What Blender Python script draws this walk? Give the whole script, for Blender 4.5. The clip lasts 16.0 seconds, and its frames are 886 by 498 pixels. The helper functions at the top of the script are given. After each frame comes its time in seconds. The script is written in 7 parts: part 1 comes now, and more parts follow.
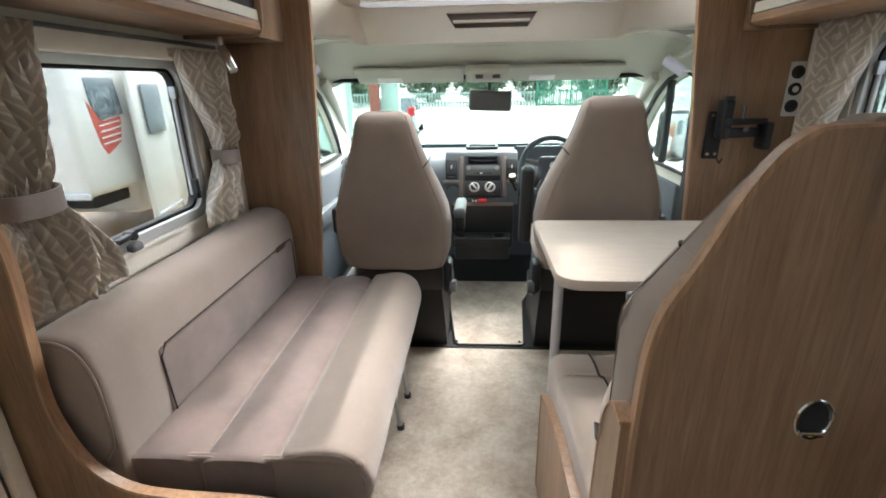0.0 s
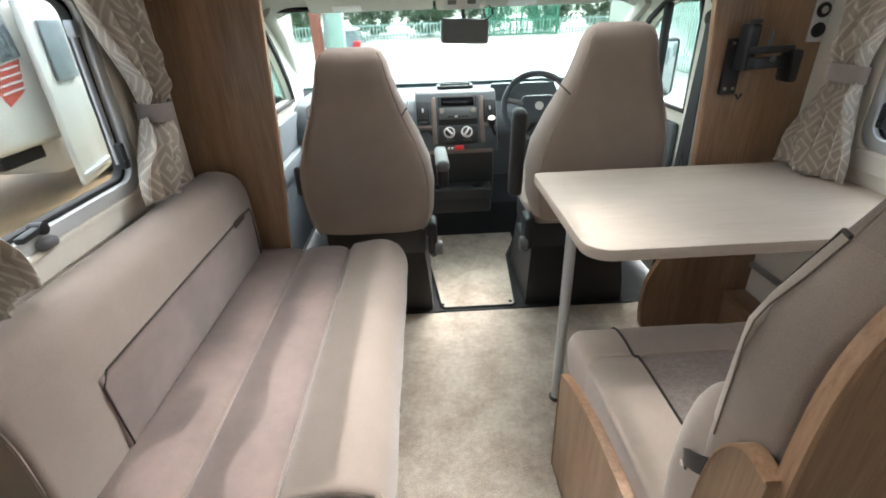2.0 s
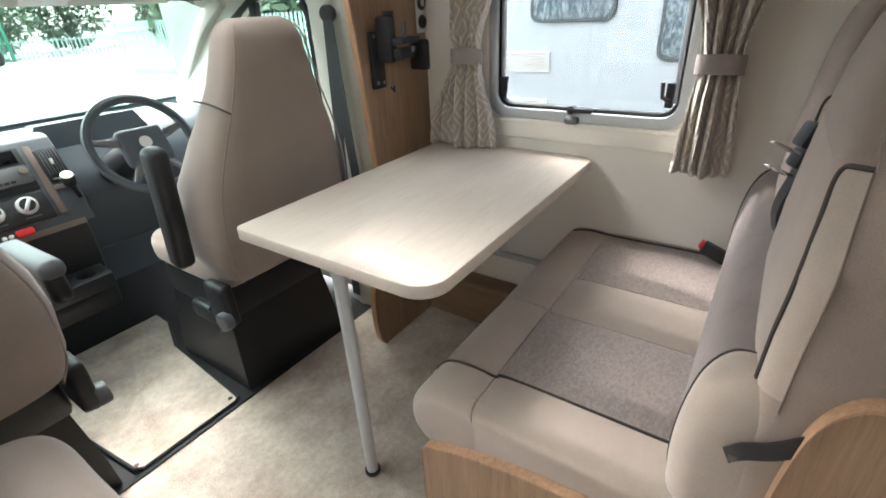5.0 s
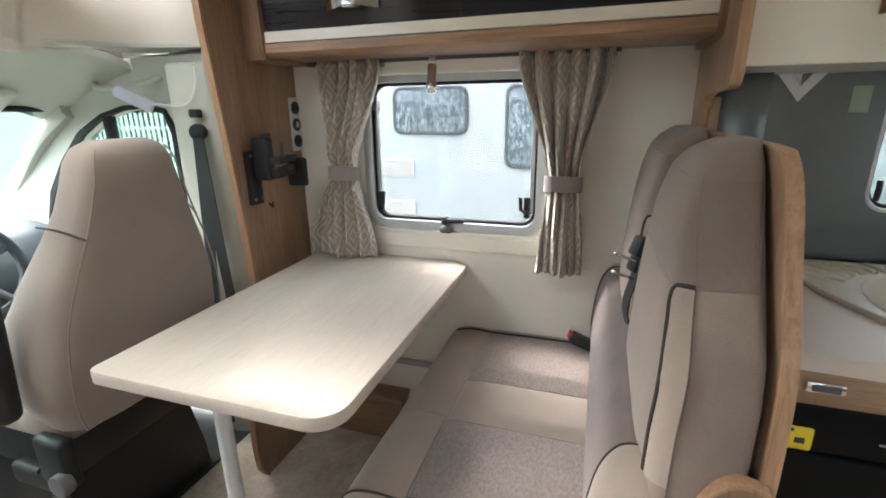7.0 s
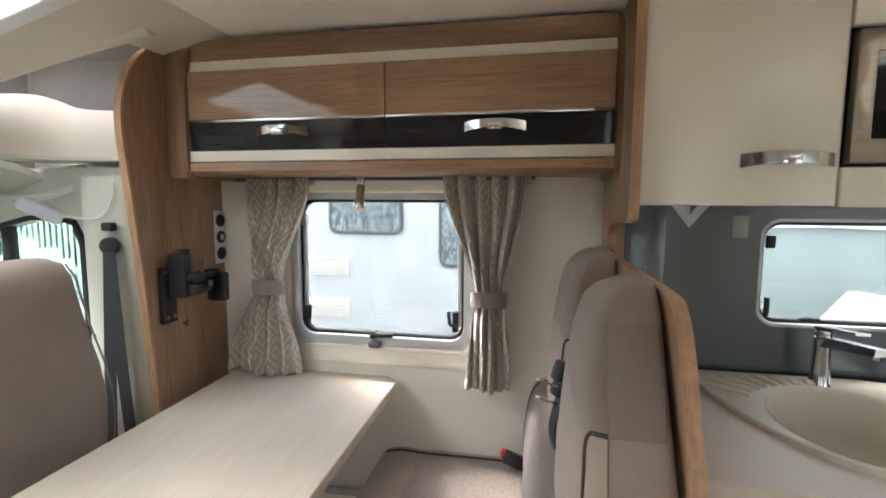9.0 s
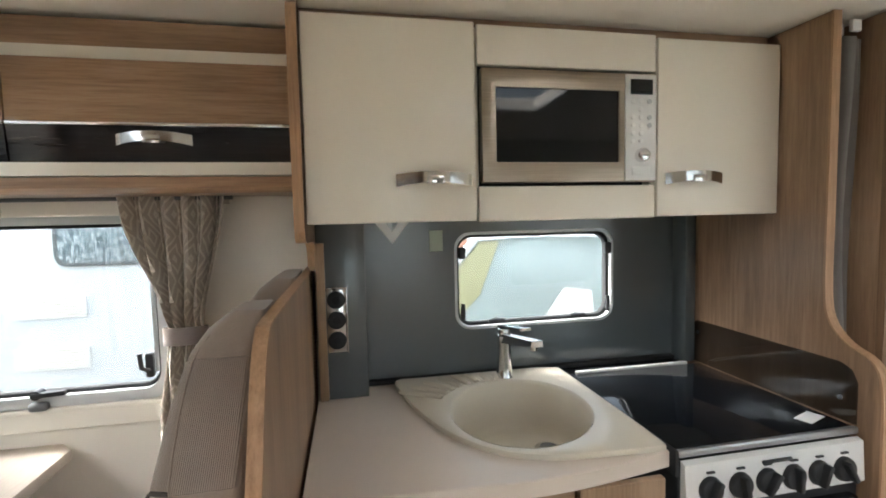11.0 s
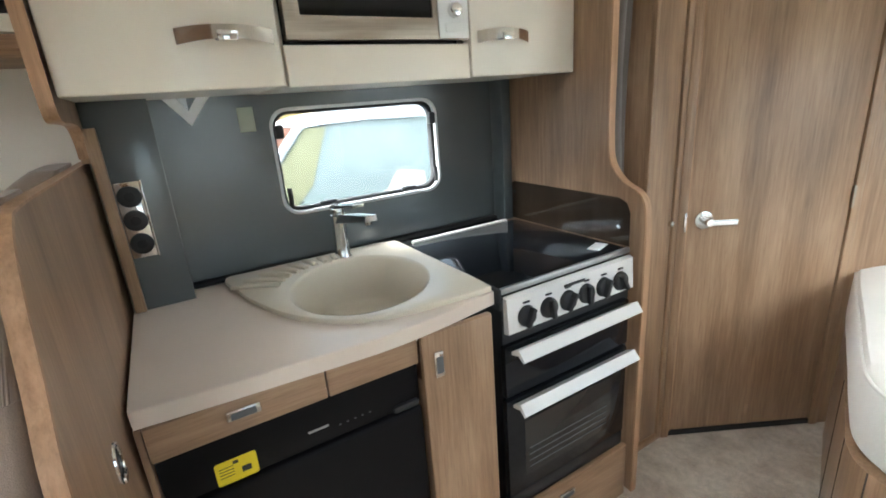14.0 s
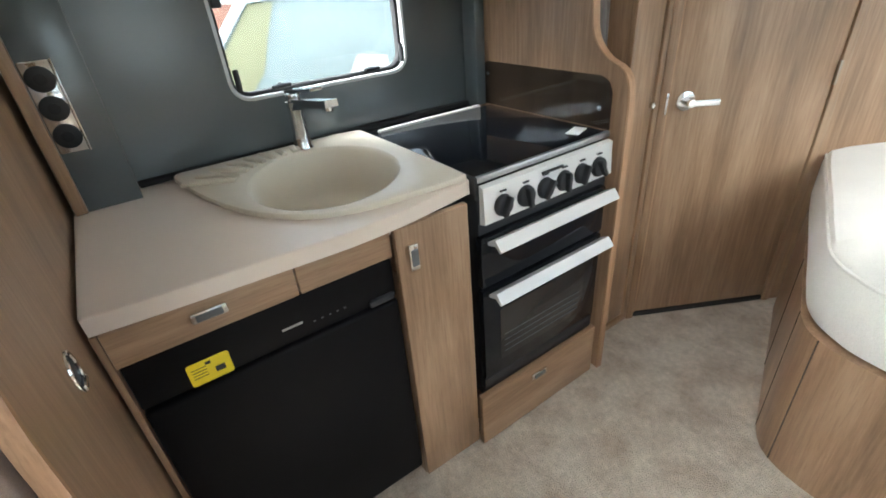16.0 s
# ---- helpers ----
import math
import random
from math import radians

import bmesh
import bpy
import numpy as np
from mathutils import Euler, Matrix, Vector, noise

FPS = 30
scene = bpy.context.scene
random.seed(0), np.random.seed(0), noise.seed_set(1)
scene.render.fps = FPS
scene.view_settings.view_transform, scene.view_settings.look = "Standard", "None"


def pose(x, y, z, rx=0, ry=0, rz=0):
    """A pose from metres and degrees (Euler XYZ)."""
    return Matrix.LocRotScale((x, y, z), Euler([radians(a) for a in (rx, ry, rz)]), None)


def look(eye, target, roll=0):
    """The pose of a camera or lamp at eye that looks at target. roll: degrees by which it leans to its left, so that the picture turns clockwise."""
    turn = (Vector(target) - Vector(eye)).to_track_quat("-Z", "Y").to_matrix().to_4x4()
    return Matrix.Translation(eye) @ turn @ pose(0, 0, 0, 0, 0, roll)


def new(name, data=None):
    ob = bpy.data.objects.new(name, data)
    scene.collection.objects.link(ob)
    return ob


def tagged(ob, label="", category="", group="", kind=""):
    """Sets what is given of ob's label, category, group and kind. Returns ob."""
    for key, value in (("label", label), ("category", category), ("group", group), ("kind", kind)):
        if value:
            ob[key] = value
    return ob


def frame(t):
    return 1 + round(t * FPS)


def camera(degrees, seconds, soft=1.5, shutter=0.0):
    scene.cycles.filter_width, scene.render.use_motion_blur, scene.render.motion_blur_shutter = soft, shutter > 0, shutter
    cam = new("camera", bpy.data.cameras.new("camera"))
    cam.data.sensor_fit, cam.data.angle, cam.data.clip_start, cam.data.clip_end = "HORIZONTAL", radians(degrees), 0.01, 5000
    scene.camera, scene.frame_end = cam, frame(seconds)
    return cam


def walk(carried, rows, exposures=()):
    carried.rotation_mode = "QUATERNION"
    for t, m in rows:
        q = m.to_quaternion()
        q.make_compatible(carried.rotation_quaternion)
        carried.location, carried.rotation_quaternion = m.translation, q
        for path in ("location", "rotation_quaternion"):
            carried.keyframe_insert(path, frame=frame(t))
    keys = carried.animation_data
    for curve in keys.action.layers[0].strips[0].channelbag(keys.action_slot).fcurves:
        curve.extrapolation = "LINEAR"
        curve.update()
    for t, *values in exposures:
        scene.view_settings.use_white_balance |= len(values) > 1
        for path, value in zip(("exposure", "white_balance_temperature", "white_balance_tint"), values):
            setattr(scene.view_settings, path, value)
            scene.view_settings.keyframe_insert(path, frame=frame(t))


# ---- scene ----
cam = camera(87.1, 16.0, soft=1.8)
PATH = [
    (0, (0.445, 0.46, 1.372), (0.308, 2.34, 0.704), -1.1),
    (0.5, (0.446, 0.44, 1.361), (0.3, 2.3, 0.64), -1.5),
    (1, (0.44, 0.477, 1.367), (0.326, 2.319, 0.595), -1.7),
    (1.5, (0.39, 0.584, 1.366), (0.331, 2.397, 0.522), -2.1),
    (2, (0.304, 0.723, 1.365), (0.349, 2.506, 0.459), -2.2),
    (2.5, (0.269, 0.835, 1.347), (0.444, 2.58, 0.386), -2.7),
    (3, (0.234, 0.964, 1.323), (0.621, 2.649, 0.318), -2.9),
    (3.5, (0.212, 1.077, 1.312), (0.87, 2.663, 0.286), -3.0),
    (4, (0.188, 1.159, 1.31), (1.146, 2.582, 0.281), -3.0),
    (4.5, (0.131, 1.236, 1.306), (1.359, 2.467, 0.317), -3.1),
    (4.7, (0.107, 1.257, 1.308), (1.431, 2.404, 0.344), -3.1),
    (6.8, (0.06, 1.303, 1.367), (1.856, 1.926, 0.744), -1.0),
    (7, (0.061, 1.309, 1.38), (1.878, 1.915, 0.803), -0.8),
    (7.5, (0.065, 1.314, 1.409), (1.926, 1.895, 0.963), -0.3),
    (8.2, (0.072, 1.318, 1.447), (1.98, 1.844, 1.156), 0.1),
    (10.3, (0.125, 1.069, 1.473), (2.119, 0.997, 1.331), -0.8),
    (10.5, (0.129, 1.026, 1.47), (2.118, 0.861, 1.336), -0.9),
    (11, (0.143, 0.928, 1.469), (2.099, 0.537, 1.333), -1.3),
    (11.5, (0.148, 0.857, 1.47), (2.055, 0.276, 1.313), -1.7),
    (12, (0.141, 0.812, 1.462), (1.991, 0.078, 1.267), -2.2),
    (12.5, (0.151, 0.819, 1.453), (1.948, -0.02, 1.195), -2.7),
    (13, (0.154, 0.855, 1.45), (1.903, -0.049, 1.097), -3.3),
    (13.5, (0.154, 0.883, 1.43), (1.851, -0.061, 0.947), -3.9),
    (14, (0.154, 0.894, 1.401), (1.802, -0.065, 0.796), -4.4),
    (14.5, (0.167, 0.905, 1.374), (1.759, -0.065, 0.648), -4.7),
    (15, (0.178, 0.906, 1.355), (1.719, -0.053, 0.515), -4.8),
    (15.5, (0.197, 0.915, 1.339), (1.685, -0.046, 0.41), -4.7),
    (16, (0.21, 0.875, 1.355), (1.654, -0.072, 0.346), -4.9),
]
EXPOSURES = [(0.0, 4.34, 6350, 9), (2.5, 4.34, 6330, 8), (4.5, 4.52, 6300, 8), (7.5, 4.62, 6350, 9), (10.5, 4.74, 6550, 10), (12.5, 5.18, 6100, 6), (16.0, 5.12, 6150, 6)]
walk(cam, [(t, look(e, a, r)) for t, e, a, r in PATH], EXPOSURES)

# ---- daylight: a bright overcast sky with a weak, wide sun ----
world = bpy.data.worlds.new("overcast_sky")
scene.world = world
world.use_nodes = True
wn, wl = world.node_tree.nodes, world.node_tree.links
sky = wn.new("ShaderNodeTexSky")
sky.sky_type = "NISHITA"
sky.sun_disc = False
sky.sun_elevation, sky.sun_rotation = radians(50), radians(20)
sky.dust_density = 4.0
grey = wn.new("ShaderNodeHueSaturation")
grey.inputs["Saturation"].default_value = 0.3
wl.new(sky.outputs[0], grey.inputs["Color"])
wl.new(grey.outputs[0], wn["Background"].inputs["Color"])
wn["Background"].inputs["Strength"].default_value = 0.15
sun = new("sun", bpy.data.lights.new("sun", "SUN"))
sun.data.energy, sun.data.angle, sun.data.color = 0.6, radians(110), (1.0, 0.97, 0.92)
sun.matrix_world = look((-3.0, 5, 8), (0.5, 0.5, 0))


# ---- materials ----
def srgb(r, g, b):
    return tuple((c / 255 / 12.92) if c <= 10 else ((c / 255 + 0.055) / 1.055) ** 2.4 for c in (r, g, b)) + (1.0,)


def base_mat(name, rough=0.5, metal=0.0, coat=0.0, sheen=0.0):
    m = bpy.data.materials.new(name)
    m.use_nodes = True
    p = m.node_tree.nodes["Principled BSDF"]
    p.inputs["Roughness"].default_value = rough
    p.inputs["Metallic"].default_value = metal
    p.inputs["Coat Weight"].default_value = coat
    p.inputs["Coat Roughness"].default_value = 0.08
    p.inputs["Sheen Weight"].default_value = sheen
    return m, m.node_tree.nodes, m.node_tree.links, p


def noise_tex(nodes, links, scale, detail=3.0, stretch=(1, 1, 1), rough=0.55):
    co = nodes.new("ShaderNodeTexCoord")
    mp = nodes.new("ShaderNodeMapping")
    mp.inputs["Scale"].default_value = stretch
    links.new(co.outputs["Object"], mp.inputs["Vector"])
    n = nodes.new("ShaderNodeTexNoise")
    n.inputs["Scale"].default_value = scale
    n.inputs["Detail"].default_value = detail
    n.inputs["Roughness"].default_value = rough
    links.new(mp.outputs[0], n.inputs["Vector"])
    return n


def ramp(nodes, links, src, stops):
    r = nodes.new("ShaderNodeValToRGB")
    e = r.color_ramp.elements
    while len(e) < len(stops):
        e.new(0.5)
    for el, (pos, col) in zip(e, stops):
        el.position, el.color = pos, col
    links.new(src, r.inputs["Fac"])
    return r


def blend(nodes, links, a, b, fac, mode="MIX"):
    m = nodes.new("ShaderNodeMix")
    m.data_type, m.blend_type = "RGBA", mode
    for sock, v in (("A", a), ("B", b)):
        s = [i for i in m.inputs if i.name == sock and i.type == "RGBA"][0]
        if isinstance(v, tuple):
            s.default_value = v
        else:
            links.new(v, s)
    if isinstance(fac, float):
        m.inputs[0].default_value = fac
    else:
        links.new(fac, m.inputs[0])
    return [o for o in m.outputs if o.type == "RGBA"][0]


def bump(nodes, links, p, height, strength, dist=0.002):
    b = nodes.new("ShaderNodeBump")
    b.inputs["Strength"].default_value = strength
    b.inputs["Distance"].default_value = dist
    links.new(height, b.inputs["Height"])
    links.new(b.outputs[0], p.inputs["Normal"])
    return b


def plain(name, col, rough=0.5, metal=0.0, var=0.12, grain=60.0, bumpy=0.06, coat=0.0, sheen=0.0):
    """Paint, plastic, metal: a base colour with large faint stains and a fine grain."""
    m, nd, lk, p = base_mat(name, rough, metal, coat, sheen)
    big = noise_tex(nd, lk, 3.0, 4.0)
    fine = noise_tex(nd, lk, grain, 3.0)
    dark = tuple(c * (1 - var) for c in col[:3]) + (1.0,)
    light = tuple(min(1.0, c * (1 + var * 0.6)) for c in col[:3]) + (1.0,)
    c1 = ramp(nd, lk, big.outputs["Fac"], [(0.3, dark), (0.7, light)])
    lk.new(blend(nd, lk, c1.outputs[0], col, 0.5), p.inputs["Base Color"])
    rr = nd.new("ShaderNodeMapRange")
    rr.inputs["To Min"].default_value = max(0.02, rough * 0.92)
    rr.inputs["To Max"].default_value = min(1.0, rough * 1.1)
    lk.new(big.outputs["Fac"], rr.inputs["Value"])
    lk.new(rr.outputs[0], p.inputs["Roughness"])
    if bumpy:
        bump(nd, lk, p, fine.outputs["Fac"], bumpy, 0.001)
    return m


def wood(name, axis, dark, mid, light, rough=0.36, streak=1.2, pore=0.45):
    """Printed oak laminate with the grain along one axis."""
    m, nd, lk, p = base_mat(name, rough)
    st = {"x": (0.05, 1, 1), "y": (1, 0.05, 1), "z": (1, 1, 0.05)}[axis]
    st2 = {"x": (0.16, 1, 1), "y": (1, 0.16, 1), "z": (1, 1, 0.16)}[axis]
    fine = noise_tex(nd, lk, 95.0, 5.0, st, 0.65)
    broad = noise_tex(nd, lk, 7.0, 4.0, st2)
    broad.inputs["Distortion"].default_value = 0.25
    pores = noise_tex(nd, lk, 260.0, 2.0, st)
    c1 = ramp(nd, lk, fine.outputs["Fac"], [(0.33, dark), (0.5, mid), (0.68, light)])
    c2 = ramp(nd, lk, broad.outputs["Fac"], [(0.32, dark), (0.52, mid), (0.7, light)])
    c = blend(nd, lk, c1.outputs[0], c2.outputs[0], min(0.9, 0.58 * streak))
    pr = ramp(nd, lk, pores.outputs["Fac"], [(0.36, (0.72, 0.7, 0.68, 1)), (0.46, (1, 1, 1, 1))])
    lk.new(blend(nd, lk, c, pr.outputs[0], pore, "MULTIPLY"), p.inputs["Base Color"])
    bump(nd, lk, p, fine.outputs["Fac"], 0.1, 0.0006)
    return m


def fabric(name, col, fine=900.0, var=0.16, weave=0.35, rough=0.9, rib=0.0, smear=1.0, fleck=0.0):
    """Upholstery cloth with nap marks and a fine weave."""
    m, nd, lk, p = base_mat(name, rough, sheen=0.25)
    p.inputs["Sheen Roughness"].default_value = 0.6
    nap = noise_tex(nd, lk, 7.0, 5.0, (1, 1, 1), 0.6)
    th = noise_tex(nd, lk, fine, 2.0)
    dark = tuple(c * (1 - var) for c in col[:3]) + (1.0,)
    light = tuple(c * (1 + var * 0.8) for c in col[:3]) + (1.0,)
    c1 = ramp(nd, lk, nap.outputs["Fac"], [(0.3, dark), (0.7, light)])
    c2 = ramp(nd, lk, th.outputs["Fac"], [(0.35, (0.8, 0.8, 0.8, 1)), (0.65, (1.08, 1.08, 1.08, 1))])
    c = blend(nd, lk, c1.outputs[0], c2.outputs[0], 0.7, "MULTIPLY")
    h = th.outputs["Fac"]
    if fleck:
        fl = noise_tex(nd, lk, 110.0, 4.0, (0.8, 1.4, 1), 0.8)
        c3 = ramp(nd, lk, fl.outputs["Fac"], [(0.4, (1 - fleck, 1 - fleck, 1 - fleck, 1)), (0.6, (1 + fleck, 1 + fleck, 1 + fleck, 1))])
        c = blend(nd, lk, c, c3.outputs[0], 1.0, "MULTIPLY")
    if rib:
        co = nd.new("ShaderNodeTexCoord")
        wv = nd.new("ShaderNodeTexWave")
        wv.bands_direction = "X"
        wv.inputs["Scale"].default_value = rib
        wv.inputs["Distortion"].default_value = 0.5
        wv.inputs["Detail Scale"].default_value = 6.0
        across = nd.new("ShaderNodeVectorMath")
        across.operation = "DOT_PRODUCT"
        across.inputs[1].default_value = (1.0, 1.0, -0.62)
        lk.new(co.outputs["Object"], across.inputs[0])
        lk.new(across.outputs["Value"], wv.inputs["Vector"])
        c4 = ramp(nd, lk, wv.outputs["Fac"], [(0.2, (0.82, 0.82, 0.82, 1)), (0.8, (1.06, 1.06, 1.06, 1))])
        c = blend(nd, lk, c, c4.outputs[0], 0.8, "MULTIPLY")
        h = wv.outputs["Fac"]
    lk.new(c, p.inputs["Base Color"])
    b = bump(nd, lk, p, h, weave, 0.0012)
    wr = noise_tex(nd, lk, 16.0, 2.0)
    b2 = nd.new("ShaderNodeBump")
    b2.inputs["Strength"].default_value = 0.18 * smear
    b2.inputs["Distance"].default_value = 0.006
    lk.new(wr.outputs["Fac"], b2.inputs["Height"])
    lk.new(b2.outputs[0], b.inputs["Normal"])
    return m


def carpet_mat(name, dark, light):
    m, nd, lk, p = base_mat(name, 1.0, sheen=0.2)
    big = noise_tex(nd, lk, 6.5, 6.0, (1, 1, 1), 0.62)
    tuft = noise_tex(nd, lk, 210.0, 3.0)
    mid = noise_tex(nd, lk, 45.0, 4.0)
    c1 = ramp(nd, lk, big.outputs["Fac"], [(0.34, dark), (0.58, light)])
    c2 = ramp(nd, lk, mid.outputs["Fac"], [(0.3, (0.8, 0.79, 0.77, 1)), (0.7, (1.1, 1.1, 1.1, 1))])
    c3 = ramp(nd, lk, tuft.outputs["Fac"], [(0.3, (0.72, 0.71, 0.69, 1)), (0.7, (1.12, 1.12, 1.12, 1))])
    c = blend(nd, lk, c1.outputs[0], c2.outputs[0], 0.8, "MULTIPLY")
    lk.new(blend(nd, lk, c, c3.outputs[0], 0.8, "MULTIPLY"), p.inputs["Base Color"])
    bump(nd, lk, p, tuft.outputs["Fac"], 1.0, 0.009)
    return m


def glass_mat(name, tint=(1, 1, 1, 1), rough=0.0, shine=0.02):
    """See-through sheet: what lies behind shows through the tint, and the front shines by its angle."""
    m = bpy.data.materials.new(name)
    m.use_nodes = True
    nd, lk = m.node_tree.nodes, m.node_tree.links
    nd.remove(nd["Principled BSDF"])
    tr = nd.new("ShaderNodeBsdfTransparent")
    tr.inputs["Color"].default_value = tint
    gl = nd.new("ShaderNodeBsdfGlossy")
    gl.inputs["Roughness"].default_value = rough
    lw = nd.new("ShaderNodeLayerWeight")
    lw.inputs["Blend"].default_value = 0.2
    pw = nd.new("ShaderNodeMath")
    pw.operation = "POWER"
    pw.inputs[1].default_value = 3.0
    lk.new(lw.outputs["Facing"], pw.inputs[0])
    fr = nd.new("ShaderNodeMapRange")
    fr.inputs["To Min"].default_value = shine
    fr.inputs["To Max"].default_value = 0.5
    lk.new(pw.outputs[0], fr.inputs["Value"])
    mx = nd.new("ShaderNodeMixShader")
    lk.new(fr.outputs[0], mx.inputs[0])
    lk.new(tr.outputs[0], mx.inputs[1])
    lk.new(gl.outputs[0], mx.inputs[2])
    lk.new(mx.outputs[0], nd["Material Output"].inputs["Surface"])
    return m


def curtain_mat(name):
    """Woven cloth with concentric lozenges, laid out along the cloth."""
    m, nd, lk, p = base_mat(name, 0.6, sheen=0.3)
    co = nd.new("ShaderNodeTexCoord")
    sep = nd.new("ShaderNodeSeparateXYZ")
    lk.new(co.outputs["UV"], sep.inputs[0])

    def op(kind, a, b=0.0):
        n = nd.new("ShaderNodeMath")
        n.operation = kind
        for i, v in enumerate((a, b)):
            if isinstance(v, float):
                n.inputs[i].default_value = v
            else:
                lk.new(v, n.inputs[i])
        return n.outputs[0]

    u = op("ABSOLUTE", op("SUBTRACT", op("FRACT", op("MULTIPLY", sep.outputs[0], 1 / 0.088)), 0.5))
    v = op("ABSOLUTE", op("SUBTRACT", op("FRACT", op("MULTIPLY", sep.outputs[1], 1 / 0.13)), 0.5))
    d = op("ADD", u, v)
    rings = op("SINE", op("MULTIPLY", d, 25.0))
    th = noise_tex(nd, lk, 700.0, 2.0)
    pat = ramp(nd, lk, rings, [(0.34, srgb(180, 170, 157)), (0.68, srgb(211, 203, 190))])
    c2 = ramp(nd, lk, th.outputs["Fac"], [(0.3, (0.84, 0.84, 0.84, 1)), (0.7, (1.05, 1.05, 1.05, 1))])
    lk.new(blend(nd, lk, pat.outputs[0], c2.outputs[0], 0.8, "MULTIPLY"), p.inputs["Base Color"])
    bump(nd, lk, p, th.outputs["Fac"], 0.2, 0.0008)
    return m


def brushed(name, col, axis=(1, 0.02, 1)):
    m, nd, lk, p = base_mat(name, 0.32, 1.0)
    n = noise_tex(nd, lk, 300.0, 2.0, axis)
    dark = tuple(c * 0.8 for c in col[:3]) + (1.0,)
    c = ramp(nd, lk, n.outputs["Fac"], [(0.3, dark), (0.7, col)])
    lk.new(c.outputs[0], p.inputs["Base Color"])
    bump(nd, lk, p, n.outputs["Fac"], 0.08, 0.0004)
    return m


OAK = (srgb(110, 86, 65), srgb(148, 119, 93), srgb(180, 152, 124))
M_OAK_Z = wood("oak_upright_grain", "z", *OAK)
M_OAK_Y = wood("oak_long_grain", "y", *OAK)
M_EDGE = wood("oak_edging", "z", srgb(148, 114, 86), srgb(172, 136, 105), srgb(190, 155, 124), 0.4, 0.5)
M_TABLE = wood("pale_ash_laminate", "x", srgb(192, 180, 166), srgb(199, 188, 175), srgb(206, 196, 184), 0.85, 1.2, 0.25)
M_TABLE.node_tree.nodes["Principled BSDF"].inputs["Specular IOR Level"].default_value = 0.06
M_WORKTOP = plain("worktop_laminate", srgb(218, 204, 191), 0.38, 0, 0.13, 180.0, 0.06)
M_WALL = plain("cream_wall_board", srgb(238, 233, 222), 0.6, 0, 0.04, 90.0, 0.1)
M_CEIL = plain("ceiling_board", srgb(240, 234, 222), 0.7, 0, 0.05, 120.0, 0.12)
M_CREAM = plain("cream_gloss_door", srgb(230, 222, 207), 0.3, 0, 0.012, 200.0, 0.02, coat=0.4)
M_MOULD = plain("beige_moulded_plastic", srgb(216, 207, 194), 0.6, 0, 0.05, 240.0, 0.12)
M_LINER = plain("grey_green_headliner", srgb(198, 199, 188), 0.85, 0, 0.06, 300.0, 0.2)
M_SOFA = fabric("taupe_faux_leather", srgb(134, 120, 110), 700.0, 0.07, 0.12, 0.78)
M_SOFA.node_tree.nodes["Principled BSDF"].inputs["Specular IOR Level"].default_value = 0.3
M_SOFA_IN = fabric("mauve_taupe_suede", srgb(119, 103, 97), 800.0, 0.2, 0.25, 0.95)
M_SEAT = fabric("taupe_seat_cloth", srgb(142, 125, 112), 700.0, 0.12, 0.4, 0.85)
M_SEAT_BACK = fabric("brown_taupe_seat_back", srgb(146, 131, 119), 900.0, 0.08, 0.3, 0.9)
M_FLECK = fabric("flecked_chenille", srgb(150, 135, 128), 600.0, 0.1, 0.5, 0.95, fleck=0.18)
M_BENCH = fabric("sand_taupe_cloth", srgb(165, 149, 136), 900.0, 0.08, 0.25, 0.85)
M_SEAM = plain("seam_thread", srgb(112, 98, 88), 0.9)
M_RIB = fabric("ribbed_headrest_cloth", srgb(142, 126, 114), 900.0, 0.08, 0.6, 0.9, rib=120.0)
M_PIPING = plain("dark_piping", srgb(52, 44, 40), 0.7)
M_CARPET = carpet_mat("beige_carpet", srgb(190, 174, 156), srgb(222, 211, 196))
M_CURTAIN = curtain_mat("lozenge_curtain")
M_TIE = fabric("grey_tieback", srgb(136, 124, 118), 800.0)
M_GREYCLOTH = fabric("dark_grey_curtain", srgb(84, 76, 70), 700.0)
M_SPLASH = plain("slate_gloss_panel", srgb(74, 82, 84), 0.3, 0, 0.1, 40.0, 0.01, coat=1.0)
M_SPLASH.node_tree.nodes["Principled BSDF"].inputs["Coat Roughness"].default_value = 0.2
M_SPLASH.node_tree.nodes["Principled BSDF"].inputs["Coat IOR"].default_value = 1.7
M_BLACK = plain("black_plastic", srgb(25, 26, 28), 0.45, 0, 0.15, 300.0, 0.1)
M_RUBBER = plain("black_rubber", srgb(26, 27, 28), 0.75, 0, 0.2, 200.0, 0.15)
M_DASH = plain("dash_plastic", srgb(68, 76, 82), 0.6, 0, 0.1, 400.0, 0.25)
M_DASHTRIM = plain("bronze_dash_trim", srgb(112, 99, 92), 0.4, 0, 0.06)
M_GREYPL = plain("grey_plastic", srgb(92, 94, 96), 0.5, 0, 0.1, 300.0, 0.1)
M_GLOSSBLK = plain("black_gloss", srgb(12, 14, 17), 0.06, 0, 0.1, 50.0, 0.0)
M_GLOSSBLK.node_tree.nodes["Principled BSDF"].inputs["Specular IOR Level"].default_value = 0.3
M_FRIDGE = plain("black_fridge_enamel", srgb(9, 9, 11), 0.42, 0, 0.1, 160.0, 0.04)
M_FRIDGE.node_tree.nodes["Principled BSDF"].inputs["Specular IOR Level"].default_value = 0.12
M_CHROME = plain("chrome", srgb(226, 226, 226), 0.1, 1.0, 0.03, 60.0, 0.0)
M_ALU = plain("grey_aluminium", srgb(178, 180, 182), 0.35, 1.0, 0.05)
M_STEEL = brushed("brushed_steel", srgb(164, 151, 136))
